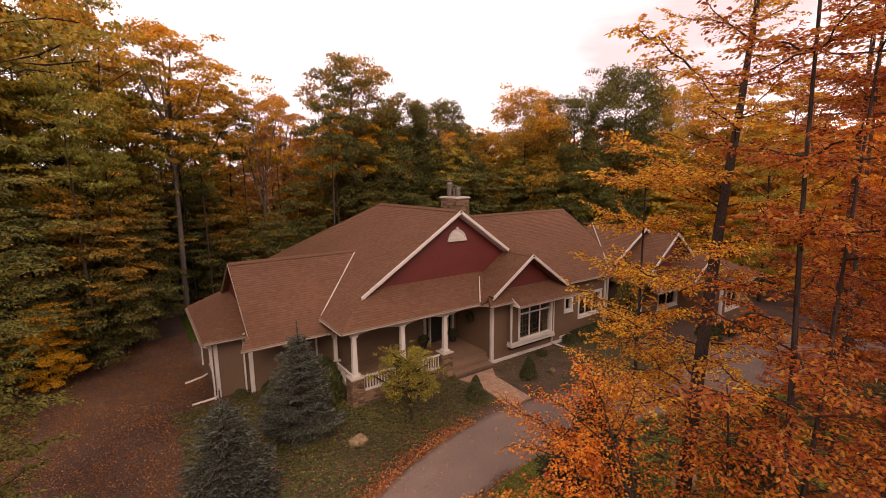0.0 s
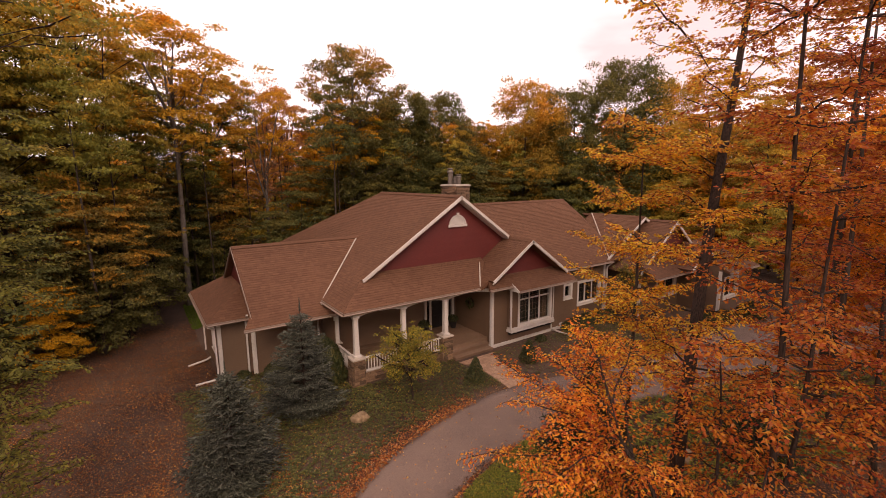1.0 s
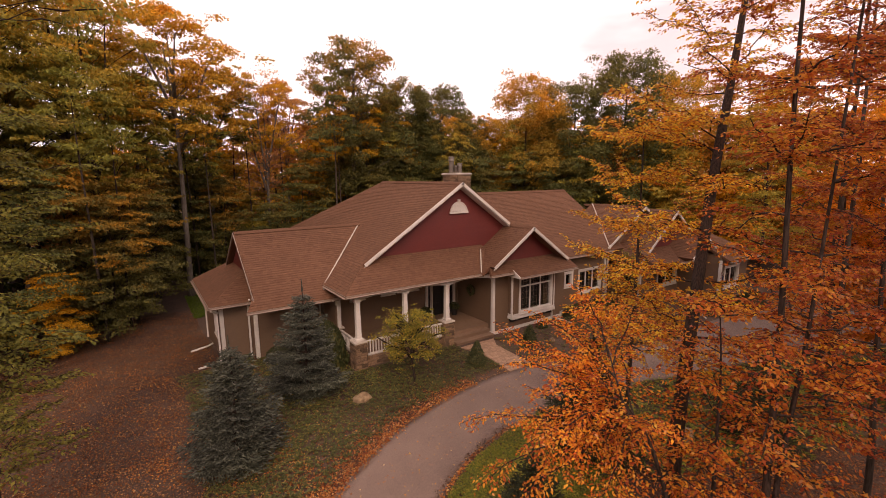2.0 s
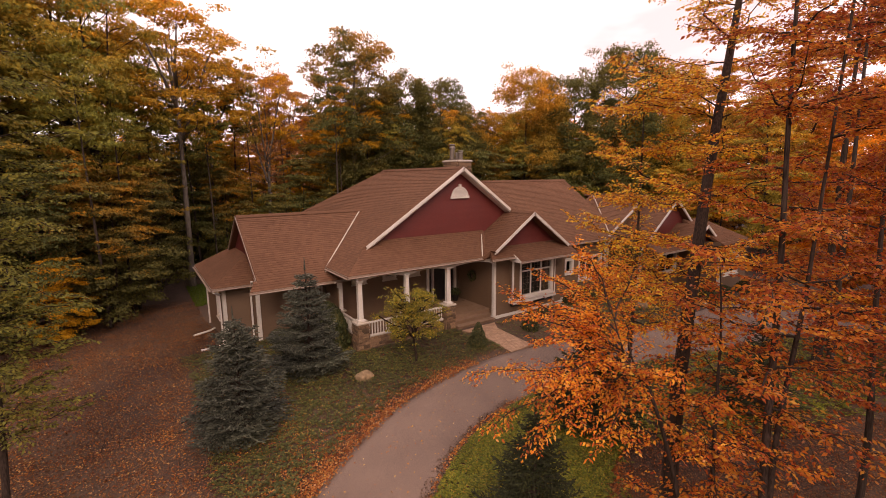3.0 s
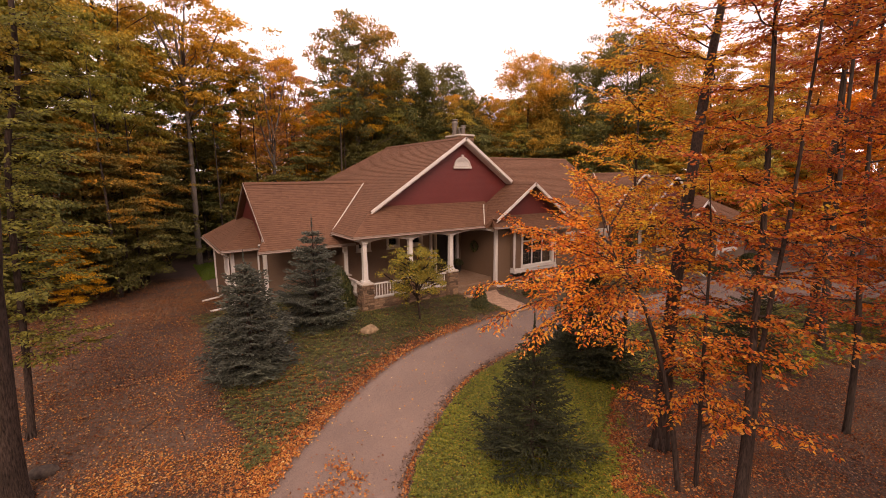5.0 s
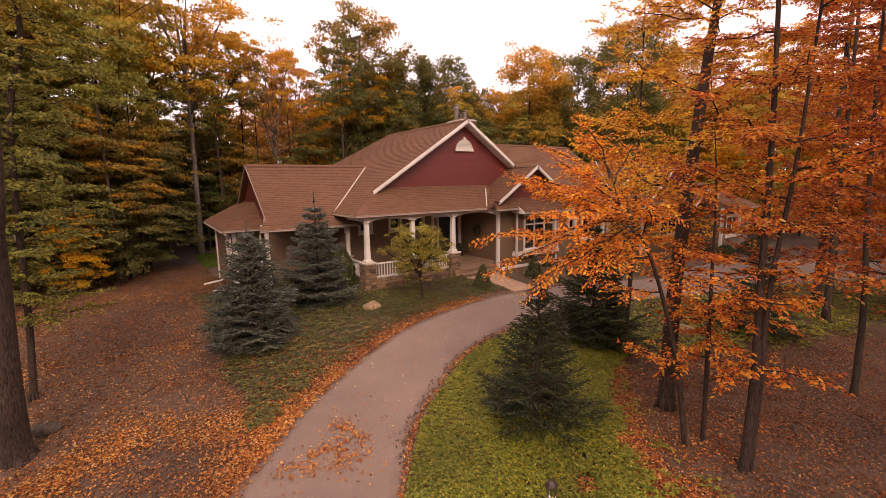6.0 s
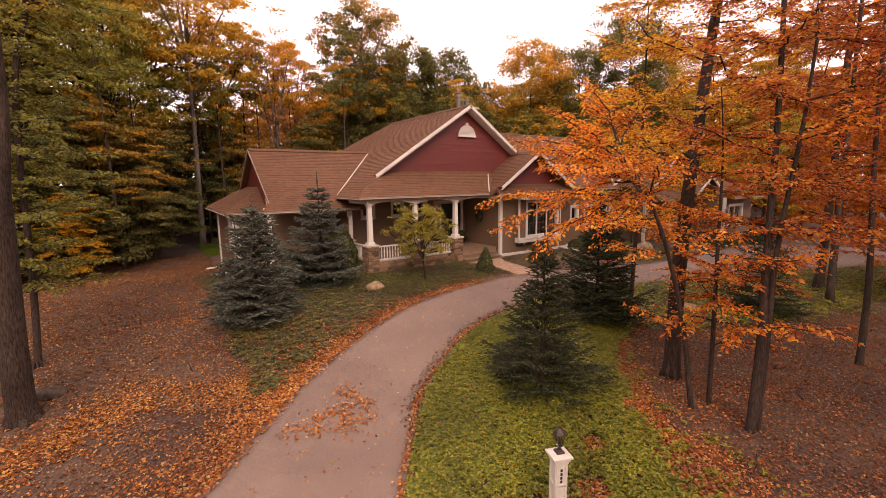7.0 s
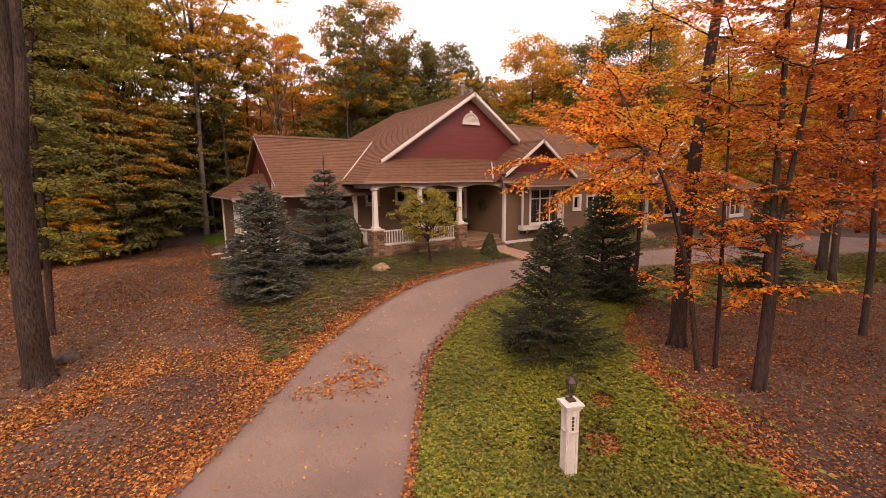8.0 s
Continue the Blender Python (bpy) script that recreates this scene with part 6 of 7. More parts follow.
# ---- stones, walk, lamp post and pipes ----
def boulder(label, x, y, sx, sy, sz, seed, mat=BOULDER):
    bm = bmesh.new()
    bmesh.ops.create_icosphere(bm, subdivisions=3, radius=1.0)
    for v in bm.verts:
        k = 1 + 0.28 * noise.noise(v.co * 1.1 + Vector((seed, 0, 0))) + 0.07 * noise.noise(v.co * 3.5 + Vector((0, seed, 0)))
        v.co = Vector((v.co.x * k * sx, v.co.y * k * sy, max(v.co.z * k, -0.45) * sz))
    s = Shape()
    s.take(bm)
    ob = s.part("boulder", mat, None, "", True)
    ob.location = (x, y, land(x, y) + sz * 0.30)
    return tagged(ob, label, "rock")


boulder("rounded tan boulder lying on the ivy bed", -7.75, -2.2, 0.32, 0.21, 0.23, 3.1)
boulder("flat pale boulder on the ground cover", -0.4, -9.15, 0.5, 0.32, 0.22, 8.4)
boulder("pale boulder beside the garage drive", 7.6, -2.9, 0.5, 0.4, 0.3, 5.5)

s = Shape()
for k, corners in enumerate(([(-2.35, -0.58), (-1.95, -1.35), (-0.86, -1.25), (-0.45, -0.58)], [(-1.95, -1.35), (-2.08, -3.42), (-0.84, -3.36), (-0.86, -1.25)])):
    slab = [Vector((x, y, land(x, y) + 0.03)) for x, y in corners]
    laid(s, slab, 0.105, 0.21, 0.03, random.Random(4 + k), 0.010, 0.0, 0.0, False)
    s.prism([p - Vector((0, 0, 0.003)) for p in slab], (0, 0, -0.1))
tagged(s.part("pavement", BRICKS), "tan brick paved walk from the steps to the drive", "path", kind="structure")

post = thing("lamp_post", "square white panelled lamp post with a bronze lantern", "lamp post", (-9.95, -12.36, land(-9.95, -12.36)))
post.rotation_euler = (0, 0, radians(-20))


def pp(shape, name, mat, parent=post, label="", smooth=False):
    return shape.part(name, mat, parent, label, smooth)


PH, PW = 1.06, 0.078
s = Shape()
s.box(-PW, PW, -PW, PW, -0.2, PH)
shaft = pp(s, "shaft", WHITE)
for k in range(4):
    m = Matrix.Rotation(k * math.pi / 2, 3, "Z")
    for z0, z1 in ((0.08, 0.66), (0.72, PH - 0.09)):
        t = Shape()
        e, y = PW - 0.028, -PW
        t.box(-PW, -e, y - 0.014, y, z0 - 0.04, z1 + 0.04)
        t.box(e, PW, y - 0.014, y, z0 - 0.04, z1 + 0.04)
        t.box(-e, e, y - 0.014, y, z0 - 0.04, z0)
        t.box(-e, e, y - 0.014, y, z1, z1 + 0.04)
        t.v = [m @ p for p in t.v]
        pp(t, "panel_frame", WHITE, shaft)
s = Shape()
s.box(-PW - 0.02, PW + 0.02, -PW - 0.02, PW + 0.02, 0.0, 0.05, 0.005)
pp(s, "plinth", WHITE)
s = Shape()
s.box(-PW - 0.02, PW + 0.02, -PW - 0.02, PW + 0.02, PH - 0.05, PH - 0.01, 0.004)
s.box(-PW - 0.04, PW + 0.04, -PW - 0.04, PW + 0.04, PH - 0.01, PH + 0.03, 0.005)
w = PW + 0.058
s.add([(-w, -w, PH + 0.03), (w, -w, PH + 0.03), (w, w, PH + 0.03), (-w, w, PH + 0.03), (-w, -w, PH + 0.055), (w, -w, PH + 0.055), (w, w, PH + 0.055), (-w, w, PH + 0.055), (0, 0, PH + 0.085)],
      [(0, 3, 2, 1), (0, 1, 5, 4), (1, 2, 6, 5), (2, 3, 7, 6), (3, 0, 4, 7), (4, 5, 8), (5, 6, 8), (6, 7, 8), (7, 4, 8)])
pp(s, "post_cap", WHITE)
for k in range(4):  # plain bars where the number stands
    t = Shape()
    t.box(-0.015, 0.015, -PW - 0.006, -PW, 0.735 + k * 0.054, 0.735 + k * 0.054 + 0.036)
    pp(t, "number_bar", BLACK, shaft, "small black bar")
L0 = PH + 0.07
s = Shape()
s.box(-0.055, 0.055, -0.055, 0.055, L0, L0 + 0.03, 0.004)
s.tube([(0, 0, L0 + 0.03), (0, 0, L0 + 0.05), (0, 0, L0 + 0.08), (0, 0, L0 + 0.10)], [0.05, 0.022, 0.022, 0.045], 10)
lantern = pp(s, "lantern", IRON, post, "bronze lantern")
s = Shape()
s.tube([(0, 0, L0 + 0.10), (0, 0, L0 + 0.27)], [0.042, 0.078], 6, False)
g = pp(s, "lantern_glass", GLASS, lantern)
g.visible_shadow = False
for k in range(6):
    a = k * math.pi / 3
    t = Shape()
    t.tube([(0.045 * math.cos(a), 0.045 * math.sin(a), L0 + 0.10), (0.081 * math.cos(a), 0.081 * math.sin(a), L0 + 0.27)], [0.006, 0.006], 5)
    pp(t, "lantern_bar", IRON, lantern)
s = Shape()
s.tube([(0, 0, L0 + 0.265), (0, 0, L0 + 0.28), (0, 0, L0 + 0.32), (0, 0, L0 + 0.345), (0, 0, L0 + 0.355), (0, 0, L0 + 0.37)], [0.088, 0.09, 0.066, 0.034, 0.012, 0.018], 6)
pp(s, "lantern_roof", IRON, lantern)

for pts in ([(-11.1, 3.86, 0.2), (-11.3, 3.85, 0.14), (-12.04, 3.8, 0.125)], [(-11.12, 6.95, 0.0), (-11.35, 6.9, -0.08), (-12.05, 6.67, -0.11)], [(4.06, -0.16, 0.20), (4.12, -0.42, 0.17), (4.30, -1.30, 0.10)], [(11.6, -3.9, 0.05), (11.2, -4.4, 0.02), (10.9, -4.7, -0.02)]):
    s = Shape()
    s.tube(pts, [0.045, 0.045, 0.045], 10)
    ob = s.part("drain_pipe", WHITE, None, "", True)
    tagged(ob, "white drain pipe lying on the ground", "pipe", "drain pipes by the walls")

boulder("small pale stone in the bed beside the walk", 1.63, -2.26, 0.16, 0.13, 0.14, 12.2)
boulder("low grey stone beside the thick maple trunk", -16.05, -4.9, 0.24, 0.17, 0.14, 6.7, MOSSY_STONE)

# fallen sticks on the lawn and under the beeches
kr = random.Random(51)
for x, y in ((-14.3, -4.2), (-13.7, -4.9), (-14.9, -1.8), (-15.6, -6.9), (-13.2, -2.2), (-4.0, -13.2), (-4.6, -12.3), (-7.0, -13.6), (-2.8, -12.4)):
    a, ln = kr.uniform(0, 3.14), kr.uniform(0.25, 0.7)
    pts = [(x + ln * t * math.cos(a) + kr.uniform(-0.02, 0.02), y + ln * t * math.sin(a) + kr.uniform(-0.02, 0.02)) for t in (-0.5, -0.15, 0.2, 0.5)]
    s = Shape()
    s.tube([(px, py, land(px, py) + 0.025) for px, py in pts], [0.012, 0.011, 0.008, 0.004], 6)
    s.tube([(pts[1][0], pts[1][1], land(*pts[1]) + 0.025), (pts[1][0] + 0.1 * math.sin(a), pts[1][1] + 0.12 * math.cos(a), land(*pts[1]) + 0.045)], [0.007, 0.003], 5)
    tagged(s.part("stick", BARK_DARK, None, "", True), "thin dark fallen stick lying among leaves", "stick", "fallen sticks")

# small striped flag on a slanting staff at the garage corner
flag = thing("flag", "small red and white striped flag on a slanting staff", "flag", (14.05, -3.9, 1.55))
s = Shape()
s.tube([(0.06, 0.06, 0.0), (-0.45, -0.35, 0.55)], [0.012, 0.010], 8)
s.part("staff", WHITE, flag)
RED_CLOTH = surface("red_cloth", (0.32, 0.02, 0.025), (0.40, 0.03, 0.035), 0.8, 60, 2.0)
BLUE_CLOTH = surface("blue_cloth", (0.02, 0.03, 0.10), (0.03, 0.045, 0.14), 0.8, 60, 2.0)
for k in range(7):
    for u0, u1, mat in ((0.0, 0.4, BLUE_CLOTH if k < 4 else None), (0.4, 1.0, None)):
        s = Shape()
        rows = []
        for j in range(6):
            u = u0 + (u1 - u0) * j / 5
            px, py = -0.45 + 0.40 * u, -0.35 + 0.32 * u
            sag = 0.50 * u - 0.42 - 0.10 * math.sin(6 * u)
            rows.append([(px + 0.02 * math.sin(9 * u), py, 0.52 + sag * 0.55 - 0.055 * k - 0.20 * u), (px + 0.02 * math.sin(9 * u), py, 0.52 + sag * 0.55 - 0.055 * (k + 1) - 0.20 * u)])
        s.add([p for row in rows for p in row] + [(p[0] + 0.004, p[1] - 0.004, p[2]) for row in rows for p in row],
              [(2 * j, 2 * j + 1, 2 * j + 3, 2 * j + 2) for j in range(5)] + [(12 + 2 * j, 14 + 2 * j, 15 + 2 * j, 13 + 2 * j) for j in range(5)])
        s.part("stripe", mat or (RED_CLOTH if k % 2 == 0 else WHITE), flag)

# wreath by the door, pots on the porch
s = Shape()
s.tube([(-0.05, 1.55 + 0.22 * math.cos(k * math.pi / 9), 1.95 + 0.22 * math.sin(k * math.pi / 9)) for k in range(19)], [0.05] * 19, 7, False)
ring = thing("wreath", "dark leafy wreath hanging on the porch wall", "wreath", (-0.05, 1.55, 1.95))
ob = s.part("twig_ring", BARK_DARK, ring)
ob.matrix_parent_inverse = Matrix.Translation((0.05, -1.55, -1.95))
r = np.random.RandomState(3)
a = r.rand(420) * 6.283
p = np.stack([-0.03 - 0.08 * r.rand(420), 0.22 * np.cos(a) * r.uniform(0.7, 1.3, 420), 0.22 * np.sin(a) * r.uniform(0.7, 1.3, 420)], 1)
put("wreath_leaves", quads_mesh("wreath_leaves", leaf_quads(p, r.normal(size=(420, 3)), np.array([-1.0, 0, 0]) + r.normal(size=(420, 3)) * 0.6, np.full(420, 0.09), np.full(420, 0.05)), SHRUB), ring)
for x, y in ((-0.55, 2.35), (-2.2, 2.5)):
    pot = thing("potted_plant", "dark leafy plant in a black pot on the porch", "plant", (x, y, 0.55), "pots by the front door")
    s = Shape()
    s.tube([(0, 0, 0), (0, 0, 0.05), (0, 0, 0.32), (0, 0, 0.36), (0, 0, 0.33)], [0.13, 0.14, 0.19, 0.205, 0.16], 16)
    s.part("pot", BLACK, pot, "", True)
    n = 500
    d = unit(r.normal(size=(n, 3)))
    d[:, 2] = np.abs(d[:, 2])
    q = leaf_quads(np.array([0, 0, 0.38]) + d * 0.3 * r.rand(n, 1) ** 0.4, r.normal(size=(n, 3)) + d, d + r.normal(size=(n, 3)) * 0.4, np.full(n, 0.11), np.full(n, 0.05))
    put("foliage", quads_mesh("foliage", q, SHRUB), pot)


# ---- what grows and lies on the ground ----
HOUSE_BOX = ((-11.2, 3.7, -9.8, 20), (-9.9, 3.4, 20, 20), (-7.1, -0.15, 0.1, 20), (0.0, -0.15, 5.0, 20), (5.0, 0.2, 20, 20), (9.8, -1.5, 20, 20), (-2.06, -3.4, -0.84, 0), (-2.4, -1.3, -0.5, 0))


def clear_of_house(x, y):
    return not any(a < x < c and b < y < d for a, b, c, d in HOUSE_BOX)


def patchy(x, y, scale, seed):
    return 0.5 + 0.5 * noise.noise(Vector((x * scale, y * scale, seed)))


def scatter(count, box, dens, seed):
    r = random.Random(seed)
    pts = []
    x0, y0, x1, y1 = box
    for _ in range(count):
        x, y = r.uniform(x0, x1), r.uniform(y0, y1)
        if r.random() < dens(x, y):
            pts.append((x, y, land(x, y)))
    return np.array(pts)


def lying(pts, seed, size, tilt=0.35, lift=0.012, ratio=0.75):
    r = np.random.RandomState(seed)
    n = len(pts)
    s = size * r.uniform(0.6, 1.25, n)
    al = np.stack([r.normal(size=n), r.normal(size=n), r.normal(size=n) * 0.25], 1)
    no = np.array([0, 0, 1.0]) + r.normal(size=(n, 3)) * tilt
    c = pts + np.stack([np.zeros(n), np.zeros(n), lift + r.rand(n) * 0.03], 1)
    return leaf_quads(c, al, no, s, s * ratio, 0.25)


def whorls(pts, seed, size, height):
    """Low plants: a ring of leaves at the top of each short stem."""
    r = np.random.RandomState(seed)
    out = []
    n = len(pts)
    top = pts + np.stack([np.zeros(n), np.zeros(n), height * r.uniform(0.5, 1.2, n)], 1)
    for k in range(5):
        a = r.rand(n) * 0.9 + k * 1.2566
        d = np.stack([np.cos(a), np.sin(a), r.uniform(-0.25, 0.45, n)], 1)
        s = size * r.uniform(0.7, 1.2, n)
        out.append(leaf_quads(top + d * s[:, None] * 0.5, d, np.array([0, 0, 1.0]) + r.normal(size=(n, 3)) * 0.3, s, s * 0.5, 0.2))
    return np.concatenate(out)


EDGE_Y = (-17.0, -14.4, -13.7, -12.6, -11.3, -9.9, -9.4, -9.0, -8.6)
EDGE_X = (-9.2, -8.9, -8.6, -8.15, -6.95, -5.5, -4.2, -2.6, 12.0)


def past_cover(x, y):
    """Metres past the outer edge of the green bed (minus: within it)."""
    return x - float(np.interp(y, EDGE_Y, EDGE_X)) + 1.0 * (patchy(x, y, 0.9, 2.0) - 0.5)


def island(x, y):
    """The green bed on the outer side of the drive."""
    g, side = drive_gap(x, y)
    if side > 0 or g < 0.03:
        return 0.0
    p = past_cover(x, y)
    v = 1.0 - ease(p / 0.5) + 0.10 * ease((1.6 - p) / 0.6) * ease((patchy(x, y, 2.2, 4.0) - 0.45) / 0.1)
    v = min(v, 1.0) * ease((y + 19.3 - 1.6 * patchy(x, y, 0.7, 14.0)) / 0.5)
    if x > -2.8 and y > -13.5:
        v = max(v, ease((4.6 + 0.7 * ease((x + 2.0) / 2.0) + 1.2 * (patchy(x, y, 0.6, 8.0) - 0.5) - g) / 1.0) * 0.85)
    for px, py, pr in ((-8.45, -11.8, 0.14), (-9.2, -12.35, 0.22), (-6.9, -11.65, 0.25)):
        v *= 0.1 + 0.9 * ease((math.hypot(x - px, y - py) - pr) / 0.10)
    return v * (0.35 + 0.65 * ease((g + 0.1) / 0.3))


def front_bed(x, y):
    """The ivy between the house and the drive."""
    g, side = drive_gap(x, y)
    if side < 0 or g < 0.15 or not clear_of_house(x, y):
        return 0.0
    if x < -2.0 and y < 3.4:
        edge = ease((x + 12.9 + 0.5 * (patchy(x, y, 0.9, 3.0) - 0.5)) / 0.5)
        return edge * ease((g - 0.15) / 0.55) * (0.62 + 0.45 * ease((patchy(x, y, 0.8, 5.0) - 0.25) / 0.25))
    if -0.9 < x < 9 and y < -0.6:
        return (0.22 + 0.4 * ease((x - 3.0) / 2.0)) * ease((g - 0.1) / 0.4)
    return 0.0


def litter_bright(x, y):
    g, side = drive_gap(x, y)
    if g < 0 or not clear_of_house(x, y):
        return 0.0
    if side > 0:
        wide = 0.7 if x > -11 else 0.35 + 1.0 * ease((y + 8.9) / 1.2)
        band = (1 - ease((g - 0.10) / wide)) * (0.55 if x < -2 else 0.25)
        if x < -12.4:
            p = 0.6 * patchy(x, y, 0.75, 9.0) + 0.4 * patchy(x, y, 2.4, 19.0)
            drift = math.exp(-((y - float(np.interp(x, (-17.5, -16.0, -15.3, -14.35, -13.4), (-7.6, -6.7, -6.1, -5.9, -6.5)))) / 0.60) ** 2)
            lawn = 0.03 + 0.06 * ease((p - 0.40) / 0.2) + 0.05 * ease((y + 4.5) / 3.0) * ease((p - 0.36) / 0.25) + 0.95 * drift * ease((p - 0.33) / 0.12)
            lawn += 0.14 * ease((-y - 6.5) / 1.0) * ease((p - 0.46) / 0.12)
        else:
            lawn = 0.10 + 0.30 * ease((patchy(x, y, 0.9, 6.0) - 0.35) / 0.3) * ease((-y - 1.0) / 3.0)
        return max(band, lawn)
    p = past_cover(x, y)
    if p < 0:
        bare = max(1 - ease((math.hypot(x - px, y - py) - pr) / 0.1) for px, py, pr in ((-8.45, -11.8, 0.14), (-9.2, -12.35, 0.22), (-6.9, -11.65, 0.25)))
        return max(0.05, bare, (1 - ease(g / 0.25)) * 0.6)
    return 0.95 * (1 - ease((p - 0.45) / 0.8)) + 0.03 + 0.12 * ease((patchy(x, y, 0.6, 1.0) - 0.58) / 0.15)


COVER_BOXES = ((70000, (-13.2, -14.6, -3.5, -5.8), 0.060, 0.085), (12000, (-3.5, -13.5, 14.0, -5.8), 0.10, 0.12), (9000, (-14.5, -19.5, -3.5, -14.6), 0.10, 0.11), (9000, (-19.5, -19.5, -14.5, -10.0), 0.10, 0.11))
for k, (count, box, size, high) in enumerate(COVER_BOXES):
    pts = scatter(count, box, island, 60 + k)
    tagged(put("ground_cover", quads_mesh("ground_cover", whorls(pts, 70 + k, size, high), COVER)), "low bright green ground cover beside the drive", "ground cover", kind="stuff")
pts = scatter(44000, (-13.8, -6.8, 9.0, 3.5), front_bed, 64)
tagged(put("ivy_bed", quads_mesh("ivy_bed", whorls(pts, 74, 0.075, 0.08), IVY)), "dark green ivy bed before the porch", "ground cover", kind="stuff")

pts = np.concatenate([scatter(80000, (-19.5, -16.5, -2.0, 4.0), litter_bright, 80), scatter(95000, (-19.0, -10.6, -10.2, -1.5), litter_bright, 180), scatter(60000, (-9.4, -16.0, -4.0, -8.5), litter_bright, 181), scatter(45000, (-19.5, -2.5, -11.3, 7.0), litter_bright, 182)])
outer = np.array([drive_gap(x, y)[1] < 0 for x, y, _ in pts])
for some, seed, tint, words in ((pts[~outer], 81, (0.95, 0.84, 0.85), "bright orange fallen leaves on the lawn"), (pts[outer], 181, (0.86, 0.66, 0.72), "red-brown fallen leaves beside the green bed")):
    ob = put("fallen_leaves", quads_mesh("fallen_leaves", lying(some, seed, 0.053), LITTER))
    ob.color = (*tint, 1.0)
    tagged(ob, words, "leaves", kind="stuff")


def faded(x, y):
    if not clear_of_house(x, y) or drive_gap(x, y)[0] < 0.1 or front_bed(x, y) > 0.3:
        return 0.0
    return 0.25 + 0.7 * ease((patchy(x, y, 1.3, 41.0) - 0.35) / 0.35)


ob = put("fallen_leaves", quads_mesh("fallen_leaves", lying(scatter(105000, (-20.0, -9.5, -9.9, 15.0), faded, 183), 184, 0.050), LITTER))
ob.color = (0.52, 0.44, 0.52, 1.0)
tagged(ob, "faded orange-brown leaves strewn over the lawn", "leaves", kind="stuff")
ob = put("fallen_leaves", quads_mesh("fallen_leaves", lying(scatter(60000, (-9.0, -17.0, 4.0, -8.5), lambda x, y: faded(x, y) * (1.0 - island(x, y)), 185), 186, 0.048), LITTER))
ob.color = (0.48, 0.36, 0.44, 1.0)
tagged(ob, "faded rust-brown leaves strewn under the beeches", "leaves", kind="stuff")
pts = scatter(40000, (-24.0, -20.0, 14.0, 12.0), lambda x, y: 0.4 * litter_bright(x, y), 82)
tagged(put("fallen_leaves", quads_mesh("fallen_leaves", lying(pts, 83, 0.052), LITTER)), "orange fallen leaves scattered under the trees", "leaves", kind="stuff")


def litter_dull(x, y):
    if not clear_of_house(x, y) or drive_gap(x, y)[0] < 0.05:
        return 0.0
    return (0.35 + 0.65 * patchy(x, y, 0.6, 12.0)) * (1.0 - 0.8 * island(x, y)) * (1.0 - 0.7 * front_bed(x, y))


for k, (count, box) in enumerate(((150000, (-20.0, -11.0, -9.0, 16.0)), (100000, (-9.0, -18.0, 5.0, -8.0)), (30000, (-13.0, -7.0, 9.0, 3.0)))):
    pts = scatter(count, box, litter_dull, 84 + 10 * k)
    tagged(put("dead_leaves", quads_mesh("dead_leaves", lying(pts, 85 + 10 * k, (0.045, 0.040, 0.05)[k], 0.5), DULL)), "dull brown dead leaves on the soil", "leaves", kind="stuff")

# a patch of mown grass seen beyond the house's west end
gr = np.random.RandomState(9)
n = 9000
gx, gy = gr.uniform(-11.3, -8.0, n), gr.uniform(13.5, 20.0, n)
gp = np.stack([gx, gy, np.array([land(a, b) for a, b in zip(gx, gy)]) + 0.04], 1)
gl = gr.uniform(0.10, 0.20, n)
q = leaf_quads(gp, gr.normal(size=(n, 3)) * 0.4 + np.array([0, 0, 1.0]), gr.normal(size=(n, 3)), gl, gl * 0.25)
GRASS = leaf_material("mown_grass_blades", [(0.0, (0.05, 0.085, 0.010)), (0.6, (0.09, 0.14, 0.016)), (1.0, (0.15, 0.19, 0.025))], 0.3, 0.6, False)
tagged(put("grass", quads_mesh("grass", q, GRASS)), "bright green grass beyond the house", "grass", kind="stuff")


def on_drive(x, y):
    g, side = drive_gap(x, y)
    if g > 0.05:
        return 0.0
    return min(1.0, 0.10 + 0.06 * patchy(x, y, 1.5, 7.0) + 0.40 * ease((g + 0.28) / 0.28))


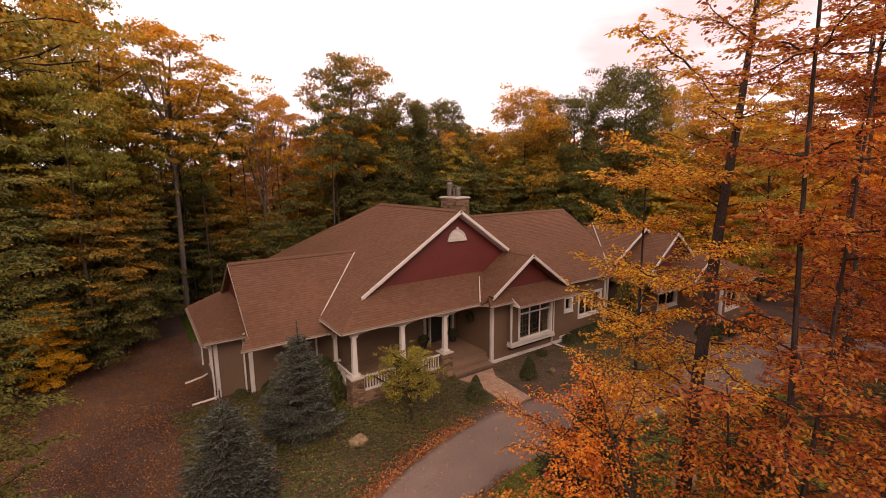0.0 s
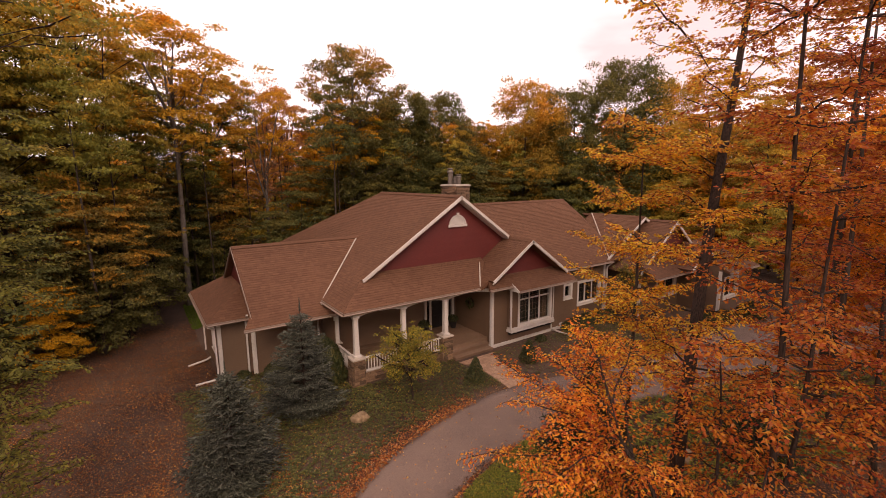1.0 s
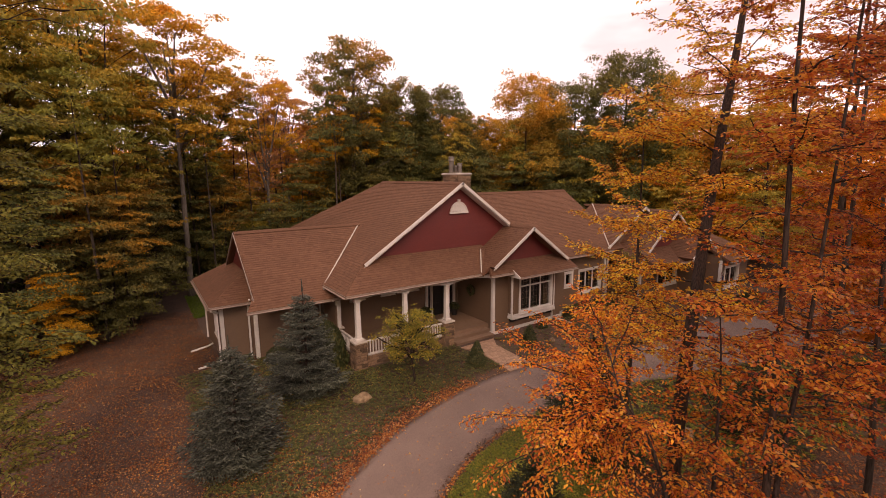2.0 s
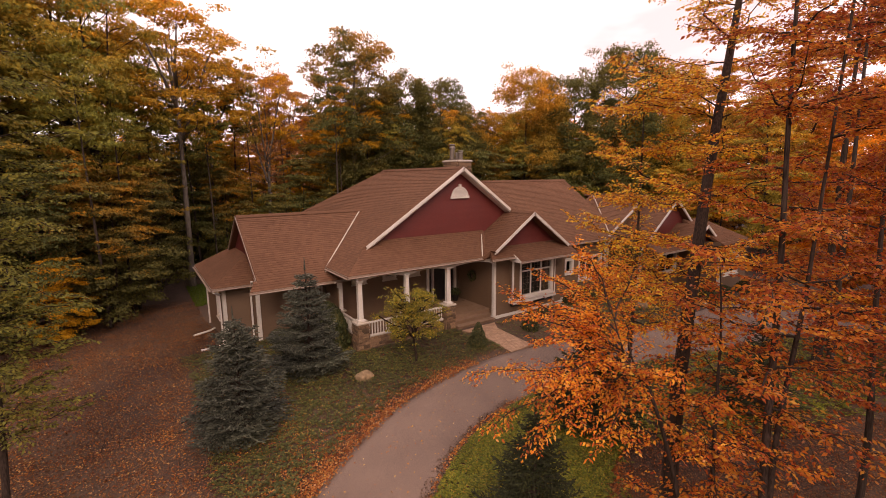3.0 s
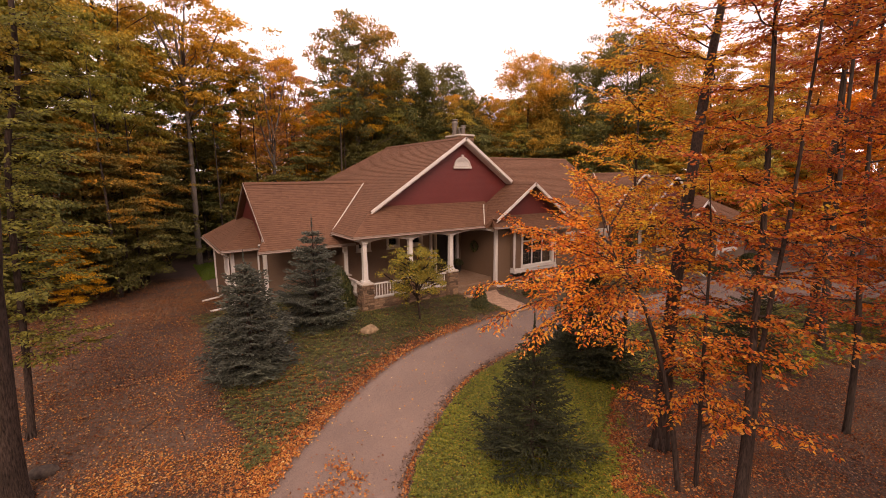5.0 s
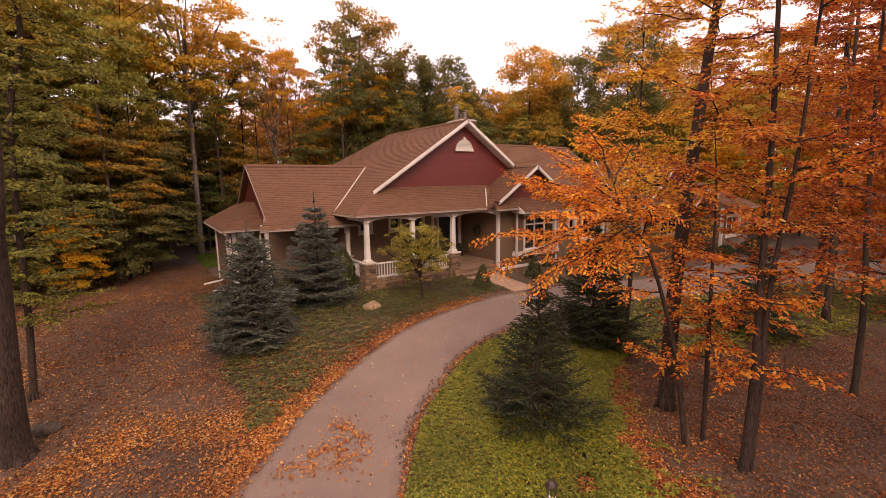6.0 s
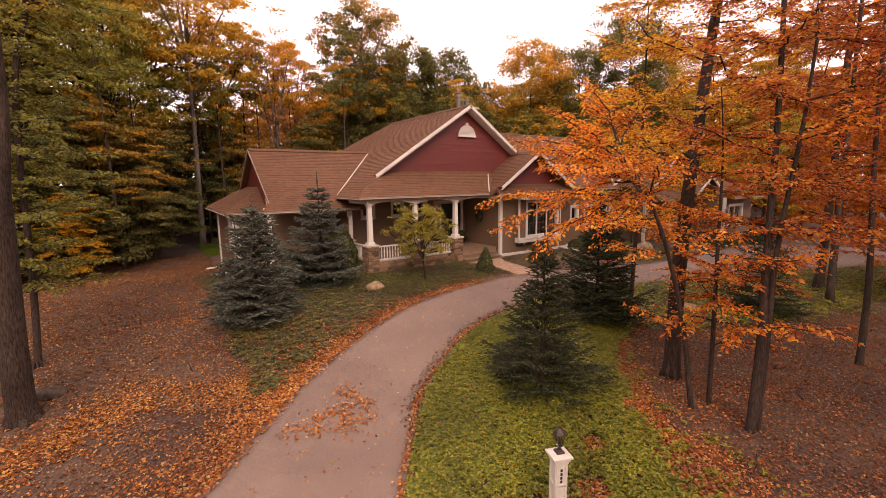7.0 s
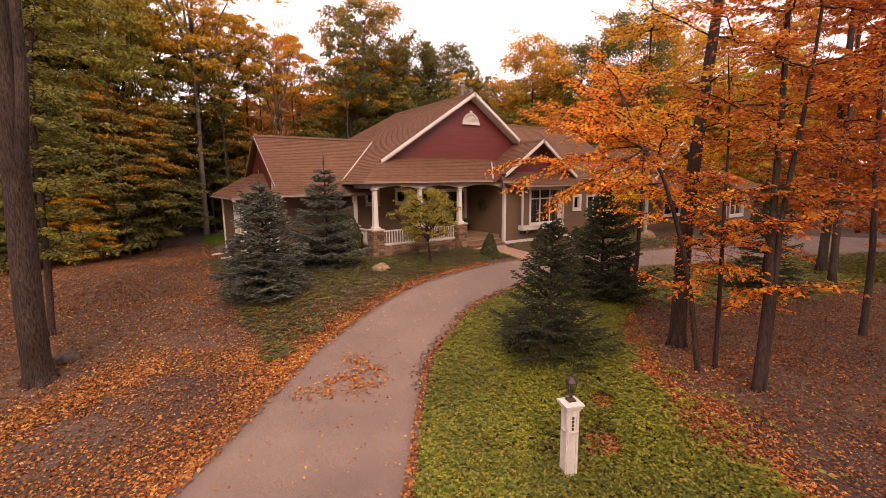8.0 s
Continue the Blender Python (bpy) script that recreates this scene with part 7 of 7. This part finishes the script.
pts = scatter(34000, (-17.0, -15.5, 6.0, -2.5), on_drive, 86)
pile = scatter(11000, (-13.2, -9.8, -9.6, -6.6), lambda x, y: (0.25 + 0.9 * ease((patchy(x, y, 2.6, 7.0) - 0.40) / 0.15)) * max(math.exp(-(((x + 11.84) / 0.55) ** 2 + ((y + 8.31) / 0.28) ** 2)), 0.9 * math.exp(-(((x + 11.04) / 0.30) ** 2 + ((y + 8.01) / 0.45) ** 2)), 0.5 * math.exp(-(((x + 11.44) / 0.45) ** 2 + ((y + 8.61) / 0.35) ** 2))), 88)
verge = []
vr = random.Random(31)
for _ in range(20000):  # drifts along both edges
    i = vr.randrange(25, 92)
    p, q2 = DRIVE_LINE[i], DRIVE_LINE[i + 1]
    f = vr.random()
    t = np.array([q2[0] - p[0], q2[1] - p[1]]) / np.hypot(q2[0] - p[0], q2[1] - p[1])
    left = vr.random() < 0.78
    e = (p[2] - 0.02 + abs(vr.gauss(0, 0.52)) - 0.20 * vr.random()) if left else -(p[2] + abs(vr.gauss(0, 0.09)) - 0.12)
    x, y = p[0] + (q2[0] - p[0]) * f - t[1] * e, p[1] + (q2[1] - p[1]) * f + t[0] * e
    if clear_of_house(x, y) and (not left or x < -8.5 or vr.random() < 0.6) and vr.random() < (0.25 if left else -0.15) + 0.9 * patchy(x, y, 0.9, 21.0):
        verge.append((x, y, land(x, y) + (0.0 if abs(e) > p[2] else 0.045)))
drift_leaves = put("fallen_leaves", quads_mesh("fallen_leaves", lying(np.array(verge), 89, 0.064), LITTER))
drift_leaves.color = (0.84, 0.66, 0.74, 1.0)
tagged(drift_leaves, "drift of orange leaves along the drive's edge", "leaves", kind="stuff")
damp = scatter(26000, (-10.6, -9.5, -4.5, -5.6), lambda x, y: (drive_gap(x, y)[1] < 0) * ease((drive_gap(x, y)[0] + 0.42) / 0.3) * (drive_gap(x, y)[0] < 0.02) * (0.3 + 0.6 * patchy(x, y, 1.6, 33.0)), 90)
damp[:, 2] += 0.05
damp_leaves = put("dead_leaves", quads_mesh("dead_leaves", lying(damp, 91, 0.045, 0.2, 0.004), DULL))
damp_leaves.color = (0.46, 0.46, 0.50, 1.0)
tagged(damp_leaves, "damp dark leaf crumbs along the asphalt's edge", "leaves", kind="stuff")
pile[:, 2] += 0.065
ob = put("fallen_leaves", quads_mesh("fallen_leaves", lying(pile, 92, 0.060), LITTER))
ob.color = (0.88, 0.70, 0.75, 1.0)
tagged(ob, "small drift of orange leaves lying on the asphalt", "leaves", kind="stuff")
pts[:, 2] += 0.065
tagged(put("fallen_leaves", quads_mesh("fallen_leaves", lying(pts, 87, 0.050), LITTER)), "scattered orange leaves lying on the asphalt", "leaves", kind="stuff")
